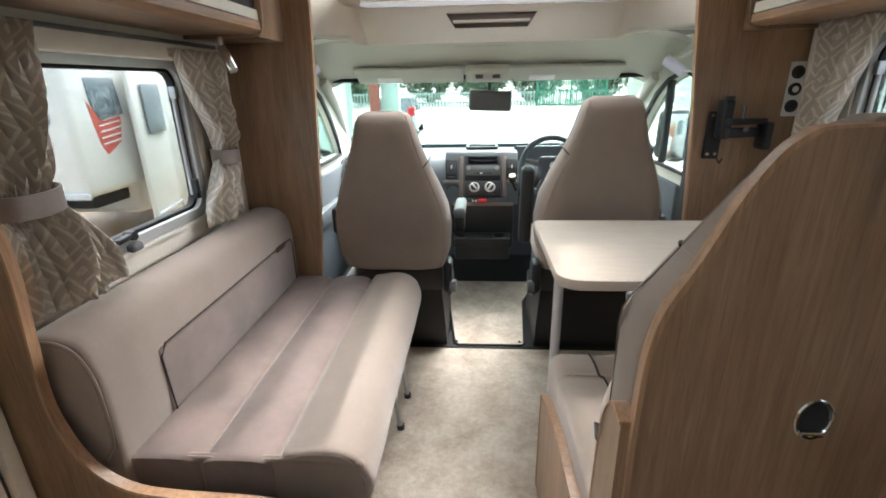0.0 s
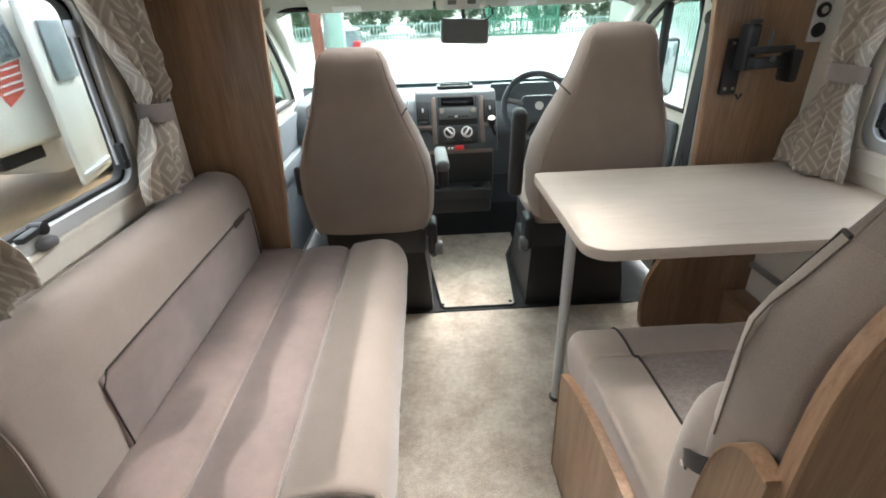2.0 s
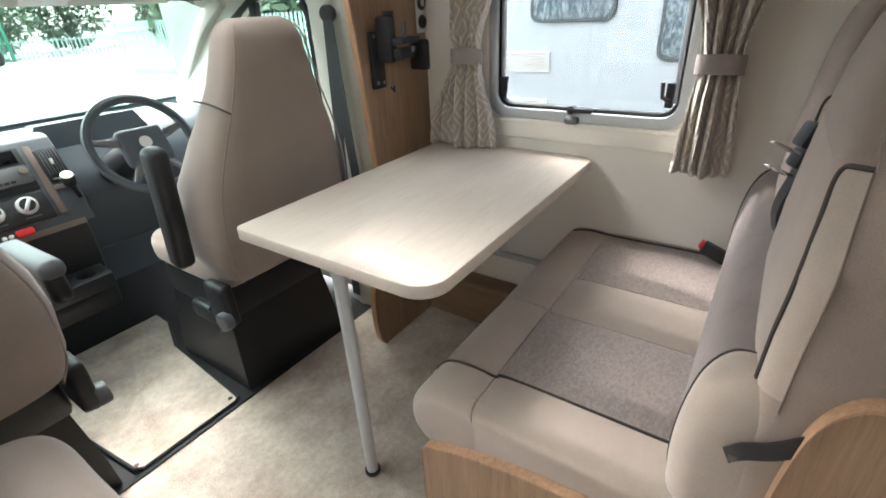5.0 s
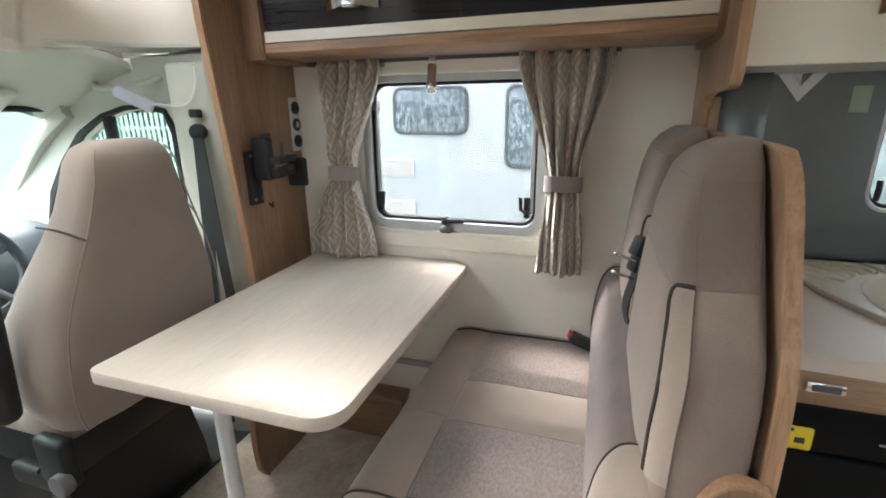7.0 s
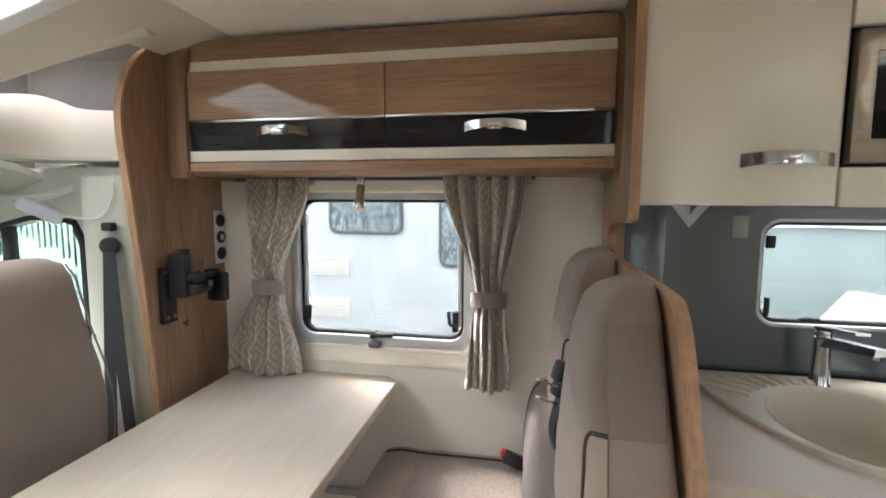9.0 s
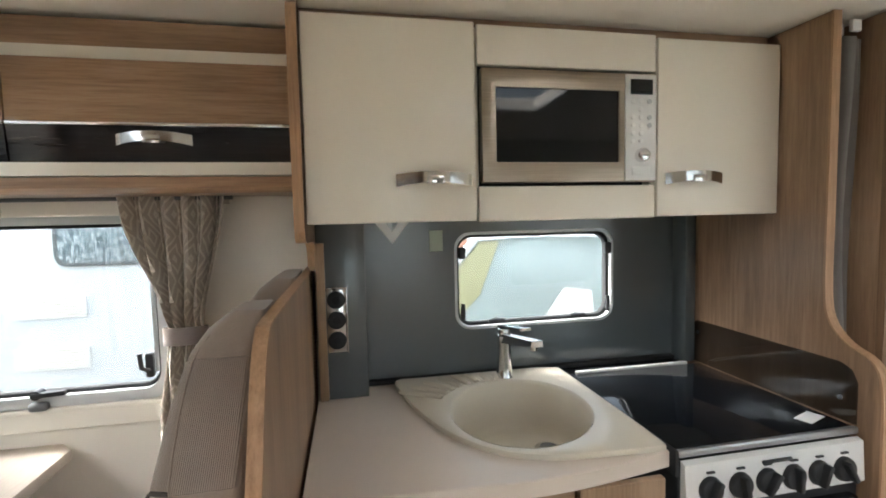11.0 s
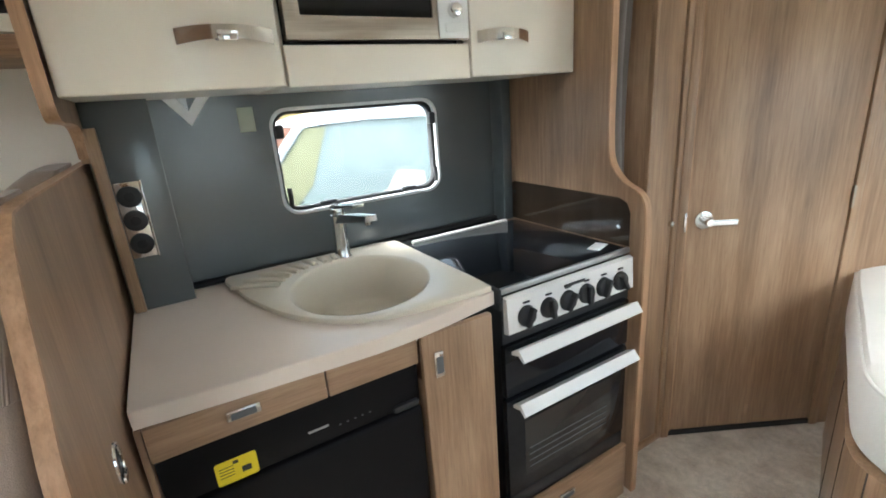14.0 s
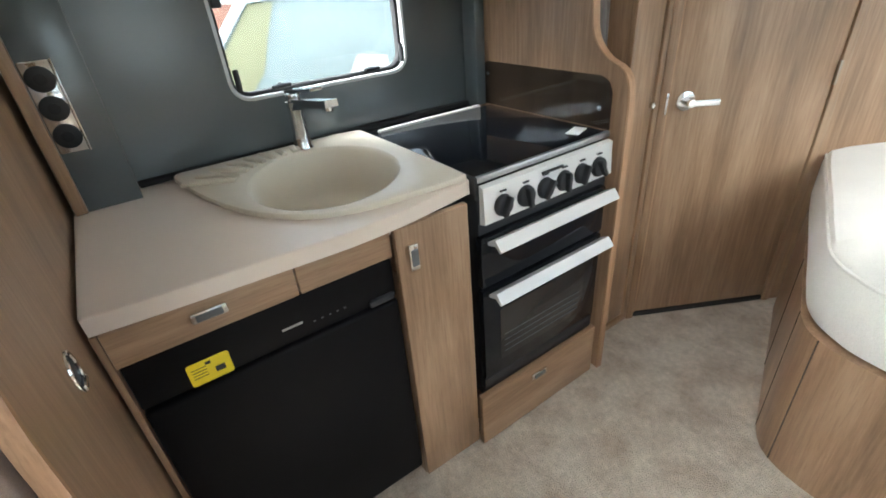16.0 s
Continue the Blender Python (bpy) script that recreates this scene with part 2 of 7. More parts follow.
M_SILVER = plain("silver_panel", srgb(222, 222, 220), 0.35, 0.15, 0.03)
M_SINK = plain("cream_composite", srgb(214, 205, 188), 0.3, 0, 0.04, 400.0, 0.04)
M_WHITE = plain("white_plastic", srgb(232, 232, 230), 0.4, 0, 0.03)
M_DECAL = plain("faded_red_decal", srgb(196, 92, 80), 0.4, 0, 0.1)
M_PAINT = plain("bright_white_paint", srgb(218, 217, 210), 0.3, 0, 0.03, 20.0, 0.02, coat=0.3)
M_CUBBY = fabric("grey_cubby_lining", srgb(112, 107, 102), 500.0, 0.1, 0.2, 0.95)
M_GELCOAT = plain("white_gelcoat", srgb(200, 203, 206), 0.25, 0, 0.03, 20.0, 0.02, coat=0.3)
M_MATTRESS = fabric("white_mattress_ticking", srgb(216, 213, 206), 500.0, 0.04, 0.3, 0.9)
M_YELLOW = plain("yellow_sticker", srgb(228, 206, 30), 0.4, 0, 0.03)
M_RED = plain("red_plastic", srgb(206, 40, 44), 0.35, 0, 0.05)
# Grey tint added to dim the bright view outside, not the panes' own colour.
M_GLASS = glass_mat("view_dimming_acrylic", (0.40, 0.42, 0.43, 1))
# Green cab glass, its tint deepened so the yard looks less bright.
M_CABGLASS = glass_mat("green_dimming_glass", (0.45, 0.515, 0.50, 1))
M_FRAME = plain("pale_grey_frame", srgb(196, 199, 200), 0.35, 0.2, 0.04)
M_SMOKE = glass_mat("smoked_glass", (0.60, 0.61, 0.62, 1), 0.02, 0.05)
M_WINDARK = plain("rain_wet_window", srgb(104, 114, 120), 0.15, 0, 0.25, 60.0, 0.05)
wnd = M_WINDARK.node_tree
drops = noise_tex(wnd.nodes, wnd.links, 42.0, 5.0, (1, 1, 0.45), 0.75)
wet = ramp(wnd.nodes, wnd.links, drops.outputs["Fac"], [(0.46, srgb(92, 104, 110)), (0.6, srgb(176, 184, 186))])
wnd.links.new(wet.outputs[0], wnd.nodes["Principled BSDF"].inputs["Base Color"])
M_CONCRETE = plain("wet_concrete", srgb(150, 146, 138), 0.5, 0, 0.35, 14.0, 0.2)
M_EARTH = plain("wet_tan_earth", srgb(168, 140, 104), 0.6, 0, 0.35, 22.0, 0.3)
M_FENCE = plain("galvanised_paint", srgb(176, 196, 188), 0.6, 0, 0.1)
M_DKGREEN = plain("green_fence_paint", srgb(70, 140, 112), 0.5, 0, 0.1)
M_LEAF = plain("foliage", (0.11, 0.16, 0.085, 1), 0.7, 0, 0.4, 30.0, 0.0)
M_BARK = plain("bark", srgb(80, 66, 54), 0.9, 0, 0.3, 40.0, 0.4)
M_TYRE = plain("tyre", srgb(30, 30, 31), 0.8)
M_BRICK = plain("orange_brick", srgb(188, 136, 115), 0.8, 0, 0.2, 40.0, 0.2)
M_LIME = plain("yellow_green_strip", srgb(168, 167, 132), 0.5, 0, 0.1)
M_TEAL = plain("pale_teal_windscreen", srgb(152, 166, 167), 0.2, 0, 0.3, 6.0, 0.0)
M_YELLOWBAND = plain("yellow_fascia_paint", srgb(206, 180, 118), 0.6, 0, 0.1)
M_RUST = plain("rust_red_post", srgb(150, 84, 70), 0.7)
M_LENS = plain("pale_lens", srgb(214, 214, 208), 0.3)


# ---- mesh helpers ----
def shift(bm, base):
    bmesh.ops.translate(bm, verts=bm.verts, vec=-Vector(base))


def thing(name, base, label, category, group="", kind=""):
    """An Empty at the thing's base, which carries its parts."""
    e = new(name)
    e.empty_display_size = 0.05
    e.location = base
    e["base"] = tuple(base)
    return tagged(e, label, category, group, kind)


def mesh_of(name, bm, material, smooth=True):
    me = bpy.data.meshes.new(name)
    bmesh.ops.recalc_face_normals(bm, faces=bm.faces)
    bm.to_mesh(me)
    bm.free()
    me.materials.append(material)
    if smooth:
        me.polygons.foreach_set("use_smooth", [True] * len(me.polygons))
        me.set_sharp_from_angle(angle=radians(40))
    return me


def part(name, bm, material, parent, label="", smooth=True):
    """One mesh under a thing or a part; bm is in world metres."""
    top = parent
    while top.parent:
        top = top.parent
    shift(bm, top.get("base", (0, 0, 0)))
    ob = new(name, mesh_of(name, bm, material, smooth))
    ob.parent = parent
    return tagged(ob, label)


def solid(name, bm, material, label="", category="", kind="", group="", smooth=True):
    """A thing of one mesh."""
    return tagged(new(name, mesh_of(name, bm, material, smooth)), label, category, group, kind)


def bevel_all(bm, r, segs=2, angle=30):
    if r > 0:
        es = [e for e in bm.edges if len(e.link_faces) == 2 and e.calc_face_angle(0) > radians(angle)]
        bmesh.ops.bevel(bm, geom=es, offset=r, segments=segs, profile=0.5, affect="EDGES", clamp_overlap=True)


def rbox(x0, x1, y0, y1, z0, z1, r=0.003, segs=2):
    bm = bmesh.new()
    bmesh.ops.create_cube(bm, size=1.0, matrix=Matrix.LocRotScale(((x0 + x1) / 2, (y0 + y1) / 2, (z0 + z1) / 2), None, (abs(x1 - x0), abs(y1 - y0), abs(z1 - z0))))
    bevel_all(bm, min(r, 0.49 * min(abs(x1 - x0), abs(y1 - y0), abs(z1 - z0))), segs)
    return bm


def obox(m, sx, sy, sz, r=0.003, segs=2):
    """A box of that size round the origin of the pose m."""
    bm = rbox(-sx / 2, sx / 2, -sy / 2, sy / 2, -sz / 2, sz / 2, r, segs)
    bmesh.ops.transform(bm, matrix=m, verts=bm.verts)
    return bm


def join(*bms):
    out = bms[0]
    for b in bms[1:]:
        me = bpy.data.meshes.new("tmp")
        b.to_mesh(me)
        b.free()
        out.from_mesh(me)
        bpy.data.meshes.remove(me)
    return out


def rrect(u0, u1, v0, v1, r, n=5):
    pts = []
    for cx, cy, a0 in ((u1 - r, v1 - r, 0), (u0 + r, v1 - r, 90), (u0 + r, v0 + r, 180), (u1 - r, v0 + r, 270)):
        for i in range(n + 1):
            a = radians(a0 + 90 * i / n)
            pts.append((cx + r * math.cos(a), cy + r * math.sin(a)))
    return pts


def place(axis, u, v, a):
    return {"x": (a, u, v), "y": (u, a, v), "z": (u, v, a)}[axis]


def plate(outer, holes, axis, a0, a1, r=0.0, segs=2):
    """A sheet with holes, from a0 to a1 along its axis. u, v: y, z for x; x, z for y; x, y for z."""
    bm = bmesh.new()
    edges = []
    for loop in (outer, *holes):
        vs = [bm.verts.new(place(axis, u, v, a0)) for u, v in loop]
        edges += [bm.edges.new((vs[i], vs[(i + 1) % len(vs)])) for i in range(len(vs))]
    if holes:
        bmesh.ops.triangle_fill(bm, use_beauty=True, edges=edges)
    else:
        bm.faces.new(bm.verts[:])
    ext = bmesh.ops.extrude_face_region(bm, geom=bm.faces[:])
    d = Vector(place(axis, 0, 0, a1 - a0))
    bmesh.ops.translate(bm, vec=d, verts=[g for g in ext["geom"] if isinstance(g, bmesh.types.BMVert)])
    bmesh.ops.recalc_face_normals(bm, faces=bm.faces)
    bevel_all(bm, r, segs)
    return bm


def loft(rings, cap=True, closed=True):
    bm = bmesh.new()
    vs = [[bm.verts.new(p) for p in ring] for ring in rings]
    n = len(vs[0])
    for a, b in zip(vs, vs[1:]):
        for i in range(n if closed else n - 1):
            bm.faces.new((a[i], a[(i + 1) % n], b[(i + 1) % n], b[i]))
    if cap and closed:
        bm.faces.new(vs[0][::-1])
        bm.faces.new(vs[-1])
    bmesh.ops.recalc_face_normals(bm, faces=bm.faces)
    return bm


def tube(path, r, n=10, flat=1.0):
    """A round bar along a path of points."""
    path = [Vector(p) for p in path]
    rings = []
    side = None
    for i, p in enumerate(path):
        d = (path[min(i + 1, len(path) - 1)] - path[max(i - 1, 0)]).normalized()
        if side is None:
            side = d.orthogonal().normalized()
        side = (side - d * side.dot(d)).normalized()
        up = d.cross(side)
        rr = r[i] if isinstance(r, (list, tuple)) else r
        rings.append([p + rr * (math.cos(k * 2 * math.pi / n) * side + flat * math.sin(k * 2 * math.pi / n) * up) for k in range(n)])
    return loft(rings)


def disc(center, axis, r, h, n=24, r2=None, bev=0.0):
    """A cylinder along an axis (a vector), from center."""
    ax = Vector(axis).normalized()
    m = Matrix.Translation(Vector(center) + ax * h / 2) @ ax.to_track_quat("Z", "Y").to_matrix().to_4x4()
    bm = bmesh.new()
    bmesh.ops.create_cone(bm, cap_ends=True, segments=n, radius1=r, radius2=r if r2 is None else r2, depth=h, matrix=m)
    bevel_all(bm, bev, 2)
    return bm


def strap(path, width_dir, w, th):
    """A flat band along a path."""
    wd = Vector(width_dir).normalized()
    rings = []
    path = [Vector(p) for p in path]
    for i, p in enumerate(path):
        d = (path[min(i + 1, len(path) - 1)] - path[max(i - 1, 0)]).normalized()
        nrm = d.cross(wd).normalized()
        rings.append([p + wd * w / 2 + nrm * th / 2, p - wd * w / 2 + nrm * th / 2, p - wd * w / 2 - nrm * th / 2, p + wd * w / 2 - nrm * th / 2])
    return loft(rings)


def curve_pts(ctrl, n=8):
    """A smooth line through control points (Catmull-Rom)."""
    pts = [Vector(c) for c in ctrl]
    pts = [2 * pts[0] - pts[1]] + pts + [2 * pts[-1] - pts[-2]]
    out = []
    for i in range(1, len(pts) - 2):
        a, b, c, d = pts[i - 1:i + 3]
        for k in range(n):
            t = k / n
            out.append(0.5 * (2 * b + (c - a) * t + (2 * a - 5 * b + 4 * c - d) * t * t + (3 * b - a - 3 * c + d) * t ** 3))
    out.append(pts[-2])
    return out


def cushion(x0, x1, y0, y1, z0, z1, r=0.05, puff=0.012, n=10):
    """A padded block: rounded edges and faces that swell a little."""
    bm = rbox(x0, x1, y0, y1, z0, z1, r, 4)
    bmesh.ops.subdivide_edges(bm, edges=[e for e in bm.edges if e.calc_length() > 0.12], cuts=n // 2, use_grid_fill=True)
    c = Vector(((x0 + x1) / 2, (y0 + y1) / 2, (z0 + z1) / 2))
    h = Vector((abs(x1 - x0) / 2, abs(y1 - y0) / 2, abs(z1 - z0) / 2))
    for v in bm.verts:
        q = [(v.co[i] - c[i]) / h[i] for i in range(3)]
        for i in range(3):
            j, k = (i + 1) % 3, (i + 2) % 3
            v.co[i] += puff * q[i] ** 5 * max(0, 1 - q[j] ** 2) * max(0, 1 - q[k] ** 2) if abs(q[i]) > 0.8 else 0
    return bm


# ---- shell of the living area ----
XR, XL, ZC = 1.70, -0.58, 1.98
YB, YP = -2.4, 2.47
W_DIN = (1.505, 2.135, 0.965, 1.475)
W_KIT = (-0.01, 0.575, 1.085, 1.41)
W_SOFA = (1.27, 2.10, 0.955, 1.44)
W_DOOR = (0.30, 0.84, 0.92, 1.68)
W_BED = (-2.0, -0.45, 0.85, 1.75)


def rect(y0, y1, z0, z1):
    return [(y0, z0), (y1, z0), (y1, z1), (y0, z1)]


solid("floor", rbox(XL - 0.04, XR + 0.04, YB, 2.70, -0.05, 0.0, 0.0), M_CARPET, "beige cut-pile carpet on the living area floor", "floor", "structure")
solid("wall_right", plate(rect(YB, 2.62, -0.05, 2.0), [rrect(*W_DIN, 0.05), rrect(*W_KIT, 0.05)], "x", XR, XR + 0.035), M_WALL, "cream wall board with two window openings", "wall", "structure", smooth=False)
solid("wall_left", plate(rect(YB, 2.62, -0.05, 2.0), [rrect(*W_SOFA, 0.05), rrect(*W_BED, 0.05), rrect(*W_DOOR, 0.05)], "x", XL - 0.035, XL), M_WALL, "cream wall board with the sofa, door and bed windows", "wall", "structure", smooth=False)
solid("wall_rear", rbox(XL - 0.04, XR + 0.04, YB - 0.04, YB, -0.05, 2.0, 0.0), M_WALL, "cream rear wall board", "wall", "structure")
ROOFLIGHT = [(0.32, 0.05), (0.68, 0.05), (0.68, 0.41), (0.32, 0.41)]
solid("ceiling", plate([(XL - 0.04, YB), (XR + 0.04, YB), (XR + 0.04, 2.22), (XL - 0.04, 2.22)], [ROOFLIGHT], "z", ZC, ZC + 0.035), M_CEIL, "pale lined ceiling board with a rooflight opening", "ceiling", "structure", smooth=False)
rl = tagged(new("window_4"), "square rooflight with a dimming pane in a white frame", "rooflight", kind="structure")
(xa, ya), (xb, yb) = ROOFLIGHT[0], ROOFLIGHT[2]
part("window_frame", plate([(xa - 0.04, ya - 0.04), (xb + 0.04, ya - 0.04), (xb + 0.04, yb + 0.04), (xa - 0.04, yb + 0.04)], [ROOFLIGHT], "z", ZC - 0.018, ZC - 0.002, 0.004), M_WHITE, rl)
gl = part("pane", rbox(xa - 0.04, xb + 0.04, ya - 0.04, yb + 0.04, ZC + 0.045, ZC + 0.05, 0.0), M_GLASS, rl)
# Pane casts no shadow, so direct daylight enters without the dimming tint.
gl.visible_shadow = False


def caravan_window(name, wall_x, out, y0, y1, z0, z1, label, stays=True, m=0.028):
    """A hinged acrylic caravan window: frame, rubber, pane, stays and latches. out: +1 or -1 towards the outside."""
    w = tagged(new(name), label, "window", kind="structure")
    a = wall_x
    part("window_frame", plate(rrect(y0 - m, y1 + m, z0 - m - 0.002, z1 + m + 0.002, 0.065), [rrect(y0 + 0.004, y1 - 0.004, z0 + 0.004, z1 - 0.004, 0.05)], "x", a - out * 0.012, a + out * 0.006, 0.003), M_FRAME, w, "pale grey frame")
    part("rubber_seal", plate(rrect(y0 + 0.002, y1 - 0.002, z0 + 0.002, z1 - 0.002, 0.05), [rrect(y0 + 0.014, y1 - 0.014, z0 + 0.014, z1 - 0.014, 0.045)], "x", a + out * 0.008, a + out * 0.034, 0.002), M_RUBBER, w, "black rubber seal")
    if m > 0.02:
        part("window_sill", rbox(a - out * 0.02, a - out * 0.001, y0 - 0.02, y1 + 0.02, z0 - 0.046, z0 - 0.031, 0.004), M_WALL, w)
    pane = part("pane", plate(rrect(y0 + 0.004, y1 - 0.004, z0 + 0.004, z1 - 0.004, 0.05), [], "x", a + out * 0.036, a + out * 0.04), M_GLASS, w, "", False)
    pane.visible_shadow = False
    ym = (y0 + y1) / 2
    if m < 0.02:
        for yl in (y0 + 0.14, y1 - 0.14):
            part("latch", join(obox(pose(a - out * 0.020, yl, z0 + 0.022, 0, 0, 6), 0.016, 0.06, 0.012, 0.005), disc((a - out * 0.004, yl, z0 + 0.02), (-out, 0, 0), 0.010, 0.018, 14)), M_BLACK, w, "black window latch")
        for yl in (y0 + 0.02, y1 - 0.02):
            part("corner_clip", rbox(a - out * 0.024, a - out * 0.006, yl - 0.012, yl + 0.012, z1 - 0.085, z1 - 0.045, 0.004), M_BLACK, w, "black clip")
            part("stay_arm", tube([(a - out * 0.016, yl, z0 + 0.03), (a - out * 0.02, yl, z0 + 0.06), (a - out * 0.016, yl, z0 + 0.085)], 0.008, 8), M_BLACK, w, "black stay hook")
        return w
    la = part("latch", join(obox(pose(a - out * 0.016, ym - 0.01, z0 + 0.012, 0, 0, 8), 0.022, 0.085, 0.016, 0.006), disc((a + out * 0.004, ym + 0.02, z0 + 0.012), (-out, 0, 0), 0.014, 0.03, 16)), M_BLACK, w, "black window latch")
    part("catch_knob", obox(pose(a - out * 0.02, ym + 0.015, z0 - 0.022), 0.03, 0.05, 0.026, 0.011, 3), M_GREYPL, la)
    if stays:
        for ye, s in ((y0 + 0.02, 1), (y1 - 0.02, -1)):
            st = part("window_stay", join(tube([(a + out * 0.012, ye, z0 + 0.05), (a + out * 0.012, ye, z1 - 0.06)], 0.008), rbox(a - out * 0.004, a + out * 0.02, ye - 0.012, ye + 0.012, z1 - 0.1, z1 - 0.06, 0.004)), M_ALU, w, "telescopic window stay")
            part("stay_hook", join(obox(pose(a - out * 0.012, ye + s * 0.012, z0 + 0.075), 0.02, 0.024, 0.075, 0.006), tube([(a - out * 0.02, ye + s * 0.01, z0 + 0.06), (a - out * 0.03, ye + s * 0.03, z0 + 0.07), (a - out * 0.03, ye + s * 0.034, z0 + 0.115)], 0.007, 8)), M_BLACK, st, "black clip")
    return w


caravan_window("window_1", XR, 1, *W_DIN, "hinged acrylic window over the dinette with black latches")
caravan_window("window_2", XR, 1, *W_KIT, "small hinged acrylic window in the kitchen splashback", True, 0.008)
caravan_window("window_3", XL, -1, *W_SOFA, "hinged acrylic window over the side sofa")
caravan_window("window_9", XL, -1, *W_DOOR, "tall window of the entrance door")
caravan_window("window_7", XL, -1, *W_BED, "hinged acrylic window over the fixed bed")
# entrance door: leaf, frame bars and rubber gaps
ed = tagged(new("door_4"), "cream entrance door, shut, in a stepped cream frame", "door", kind="structure")
part("door_leaf", plate(rect(0.16, 1.172, 0.03, 1.86), [rrect(W_DOOR[0] - 0.03, W_DOOR[1] + 0.03, W_DOOR[2] - 0.032, W_DOOR[3] + 0.032, 0.06)], "x", XL + 0.002, XL + 0.012, 0.003), M_CREAM, ed)
part("frame_bar", rbox(XL + 0.001, XL + 0.028, 1.181, 1.212, 0.0, 1.90, 0.004), M_CREAM, ed, "cream frame bar")
part("frame_bar", rbox(XL + 0.001, XL + 0.028, 0.118, 0.15, 0.0, 1.90, 0.004), M_CREAM, ed, "cream frame bar")
part("frame_head", rbox(XL + 0.001, XL + 0.028, 0.152, 1.179, 1.872, 1.90, 0.004), M_CREAM, ed)
part("rubber_seal", rbox(XL + 0.001, XL + 0.008, 1.1725, 1.1805, 0.0, 1.87, 0.001), M_RUBBER, ed, "black rubber gap")
part("moulding", rbox(XL + 0.0125, XL + 0.020, 1.118, 1.142, 0.05, 1.84, 0.004), M_CREAM, ed)
# cream reveal boards round the two lounge windows
for nm, xw, s, (a, b, c, d) in (("trim_dinette_window", XR, -1, W_DIN), ("trim_sofa_window", XL, 1, W_SOFA)):
    solid(nm, plate(rect(a - 0.075, b + 0.075, c - 0.10, d + 0.075), [rrect(a - 0.03, b + 0.03, c - 0.032, d + 0.032, 0.06)], "x", xw + s * 0.001, xw + s * 0.014, 0.004), M_WALL, "cream moulded surround of a window", "window trim", "structure")
    solid(nm.replace("trim", "blind"), rbox(xw + s * 0.015, xw + s * 0.045, a - 0.06, b + 0.06, d + 0.02, d + 0.075, 0.01), M_WALL, "cream roller blind cassette above a window", "blind", "structure")

# ---- posts between cab and lounge ----
def post(s, cx, name):
    """Shaped oak panel across one side; s: +1 right, -1 left; cx: mirror axis."""
    def mx(x):
        return x if s > 0 else 2 * cx - x
    prof = [(1.275, 0.0), (1.246, 0.05), (1.236, 0.15), (1.240, 0.25), (1.262, 0.33), (1.305, 0.42), (1.335, 0.53), (1.345, 0.66), (1.342, 0.81), (1.314, 1.2), (1.285, 1.5), (1.270, 1.66), (1.275, 1.76), (1.31, 1.85), (1.37, 1.92), (1.45, 1.965)]
    if s < 0:
        prof = [(1.37, 0.0), (1.37, 0.5), (1.345, 0.8), (1.325, 1.1), (1.31, 1.4), (1.30, 1.66), (1.305, 1.76), (1.33, 1.85), (1.38, 1.92), (1.45, 1.965)]
    line = [(mx(p.x), p.z) for p in curve_pts([(x, 0, z) for x, z in prof], 4)]
    edge = XR if s > 0 else XL
    outer = line + [(edge, 1.97), (edge, 0.0)]
    w = tagged(new(name), "shaped oak-effect panel between cab and lounge", "partition", kind="structure")
    part("panel", plate(outer, [], "y", 2.452, 2.47, 0.0), M_OAK_Z, w)
    part("edging", loft([[(x - s * 0.004, 2.449, z), (x + s * 0.004, 2.449, z), (x + s * 0.004, 2.473, z), (x - s * 0.004, 2.473, z)] for x, z in line]), M_EDGE, w, "light oak edging strip")
    return w


post(1, 0.56, "wall_post_right")
post(-1, 0.545, "wall_post_left")

# ---- outside ----
ZG = -0.72
solid("ground", rbox(-300, 300, -300, 300, ZG - 0.2, ZG, 0.0), M_CONCRETE, "wet pale concrete yard with puddles", "ground", "structure")


def parked_body(name, x0, x1, y0, y1, z0, z1, label, r=0.12, mat=None):
    b = thing(name, ((x0 + x1) / 2, (y0 + y1) / 2, ZG), label, "vehicle")
    part("body", rbox(x0, x1, y0, y1, z0, z1, r, 4), mat or M_GELCOAT, b)
    return b


def wheel(parent, c, axis, r=0.33, w=0.2):
    ax = Vector(axis)
    t = part("wheel", disc(Vector(c) - ax * w / 2, ax, r, w, 28, bev=0.03), M_TYRE, parent, "black tyre")
    part("rim", disc(Vector(c) - ax * (w / 2 + 0.01), ax, r * 0.62, w + 0.02, 20, bev=0.01), M_SILVER, t)


# white motorhome beside the dinette window
mh = parked_body("motorhome", 4.40, 6.6, -2.4, 5.2, -0.25, 2.2, "white motorhome parked alongside, rain on its dark windows", 0.1)
for y0, y1, z0, z1 in ((2.51, 3.22, 1.16, 1.56), (1.35, 2.12, 0.86, 1.56), (0.2, 0.7, 1.1, 1.5)):
    wn_ = part("window", plate(rrect(y0, y1, z0, z1, 0.08), [], "x", 4.375, 4.42, 0.01), M_WINDARK, mh, "dark rain-streaked window")
    part("window_trim", plate(rrect(y0 - 0.02, y1 + 0.02, z0 - 0.02, z1 + 0.02, 0.09), [rrect(y0 + 0.012, y1 - 0.012, z0 + 0.012, z1 - 0.012, 0.07)], "x", 4.372, 4.41, 0.004), M_GREYPL, wn_)
for z0 in (0.73, 0.31):
    v = part("vent", rbox(4.375, 4.41, 3.04, 3.56, z0, z0 + 0.18, 0.01), M_WHITE, mh, "louvred fridge vent")
    for k in range(7):
        part("slat", obox(pose(4.372, 3.30, z0 + 0.025 + k * 0.0225, 0, 30, 0), 0.018, 0.48, 0.005, 0.001), M_MOULD, v)
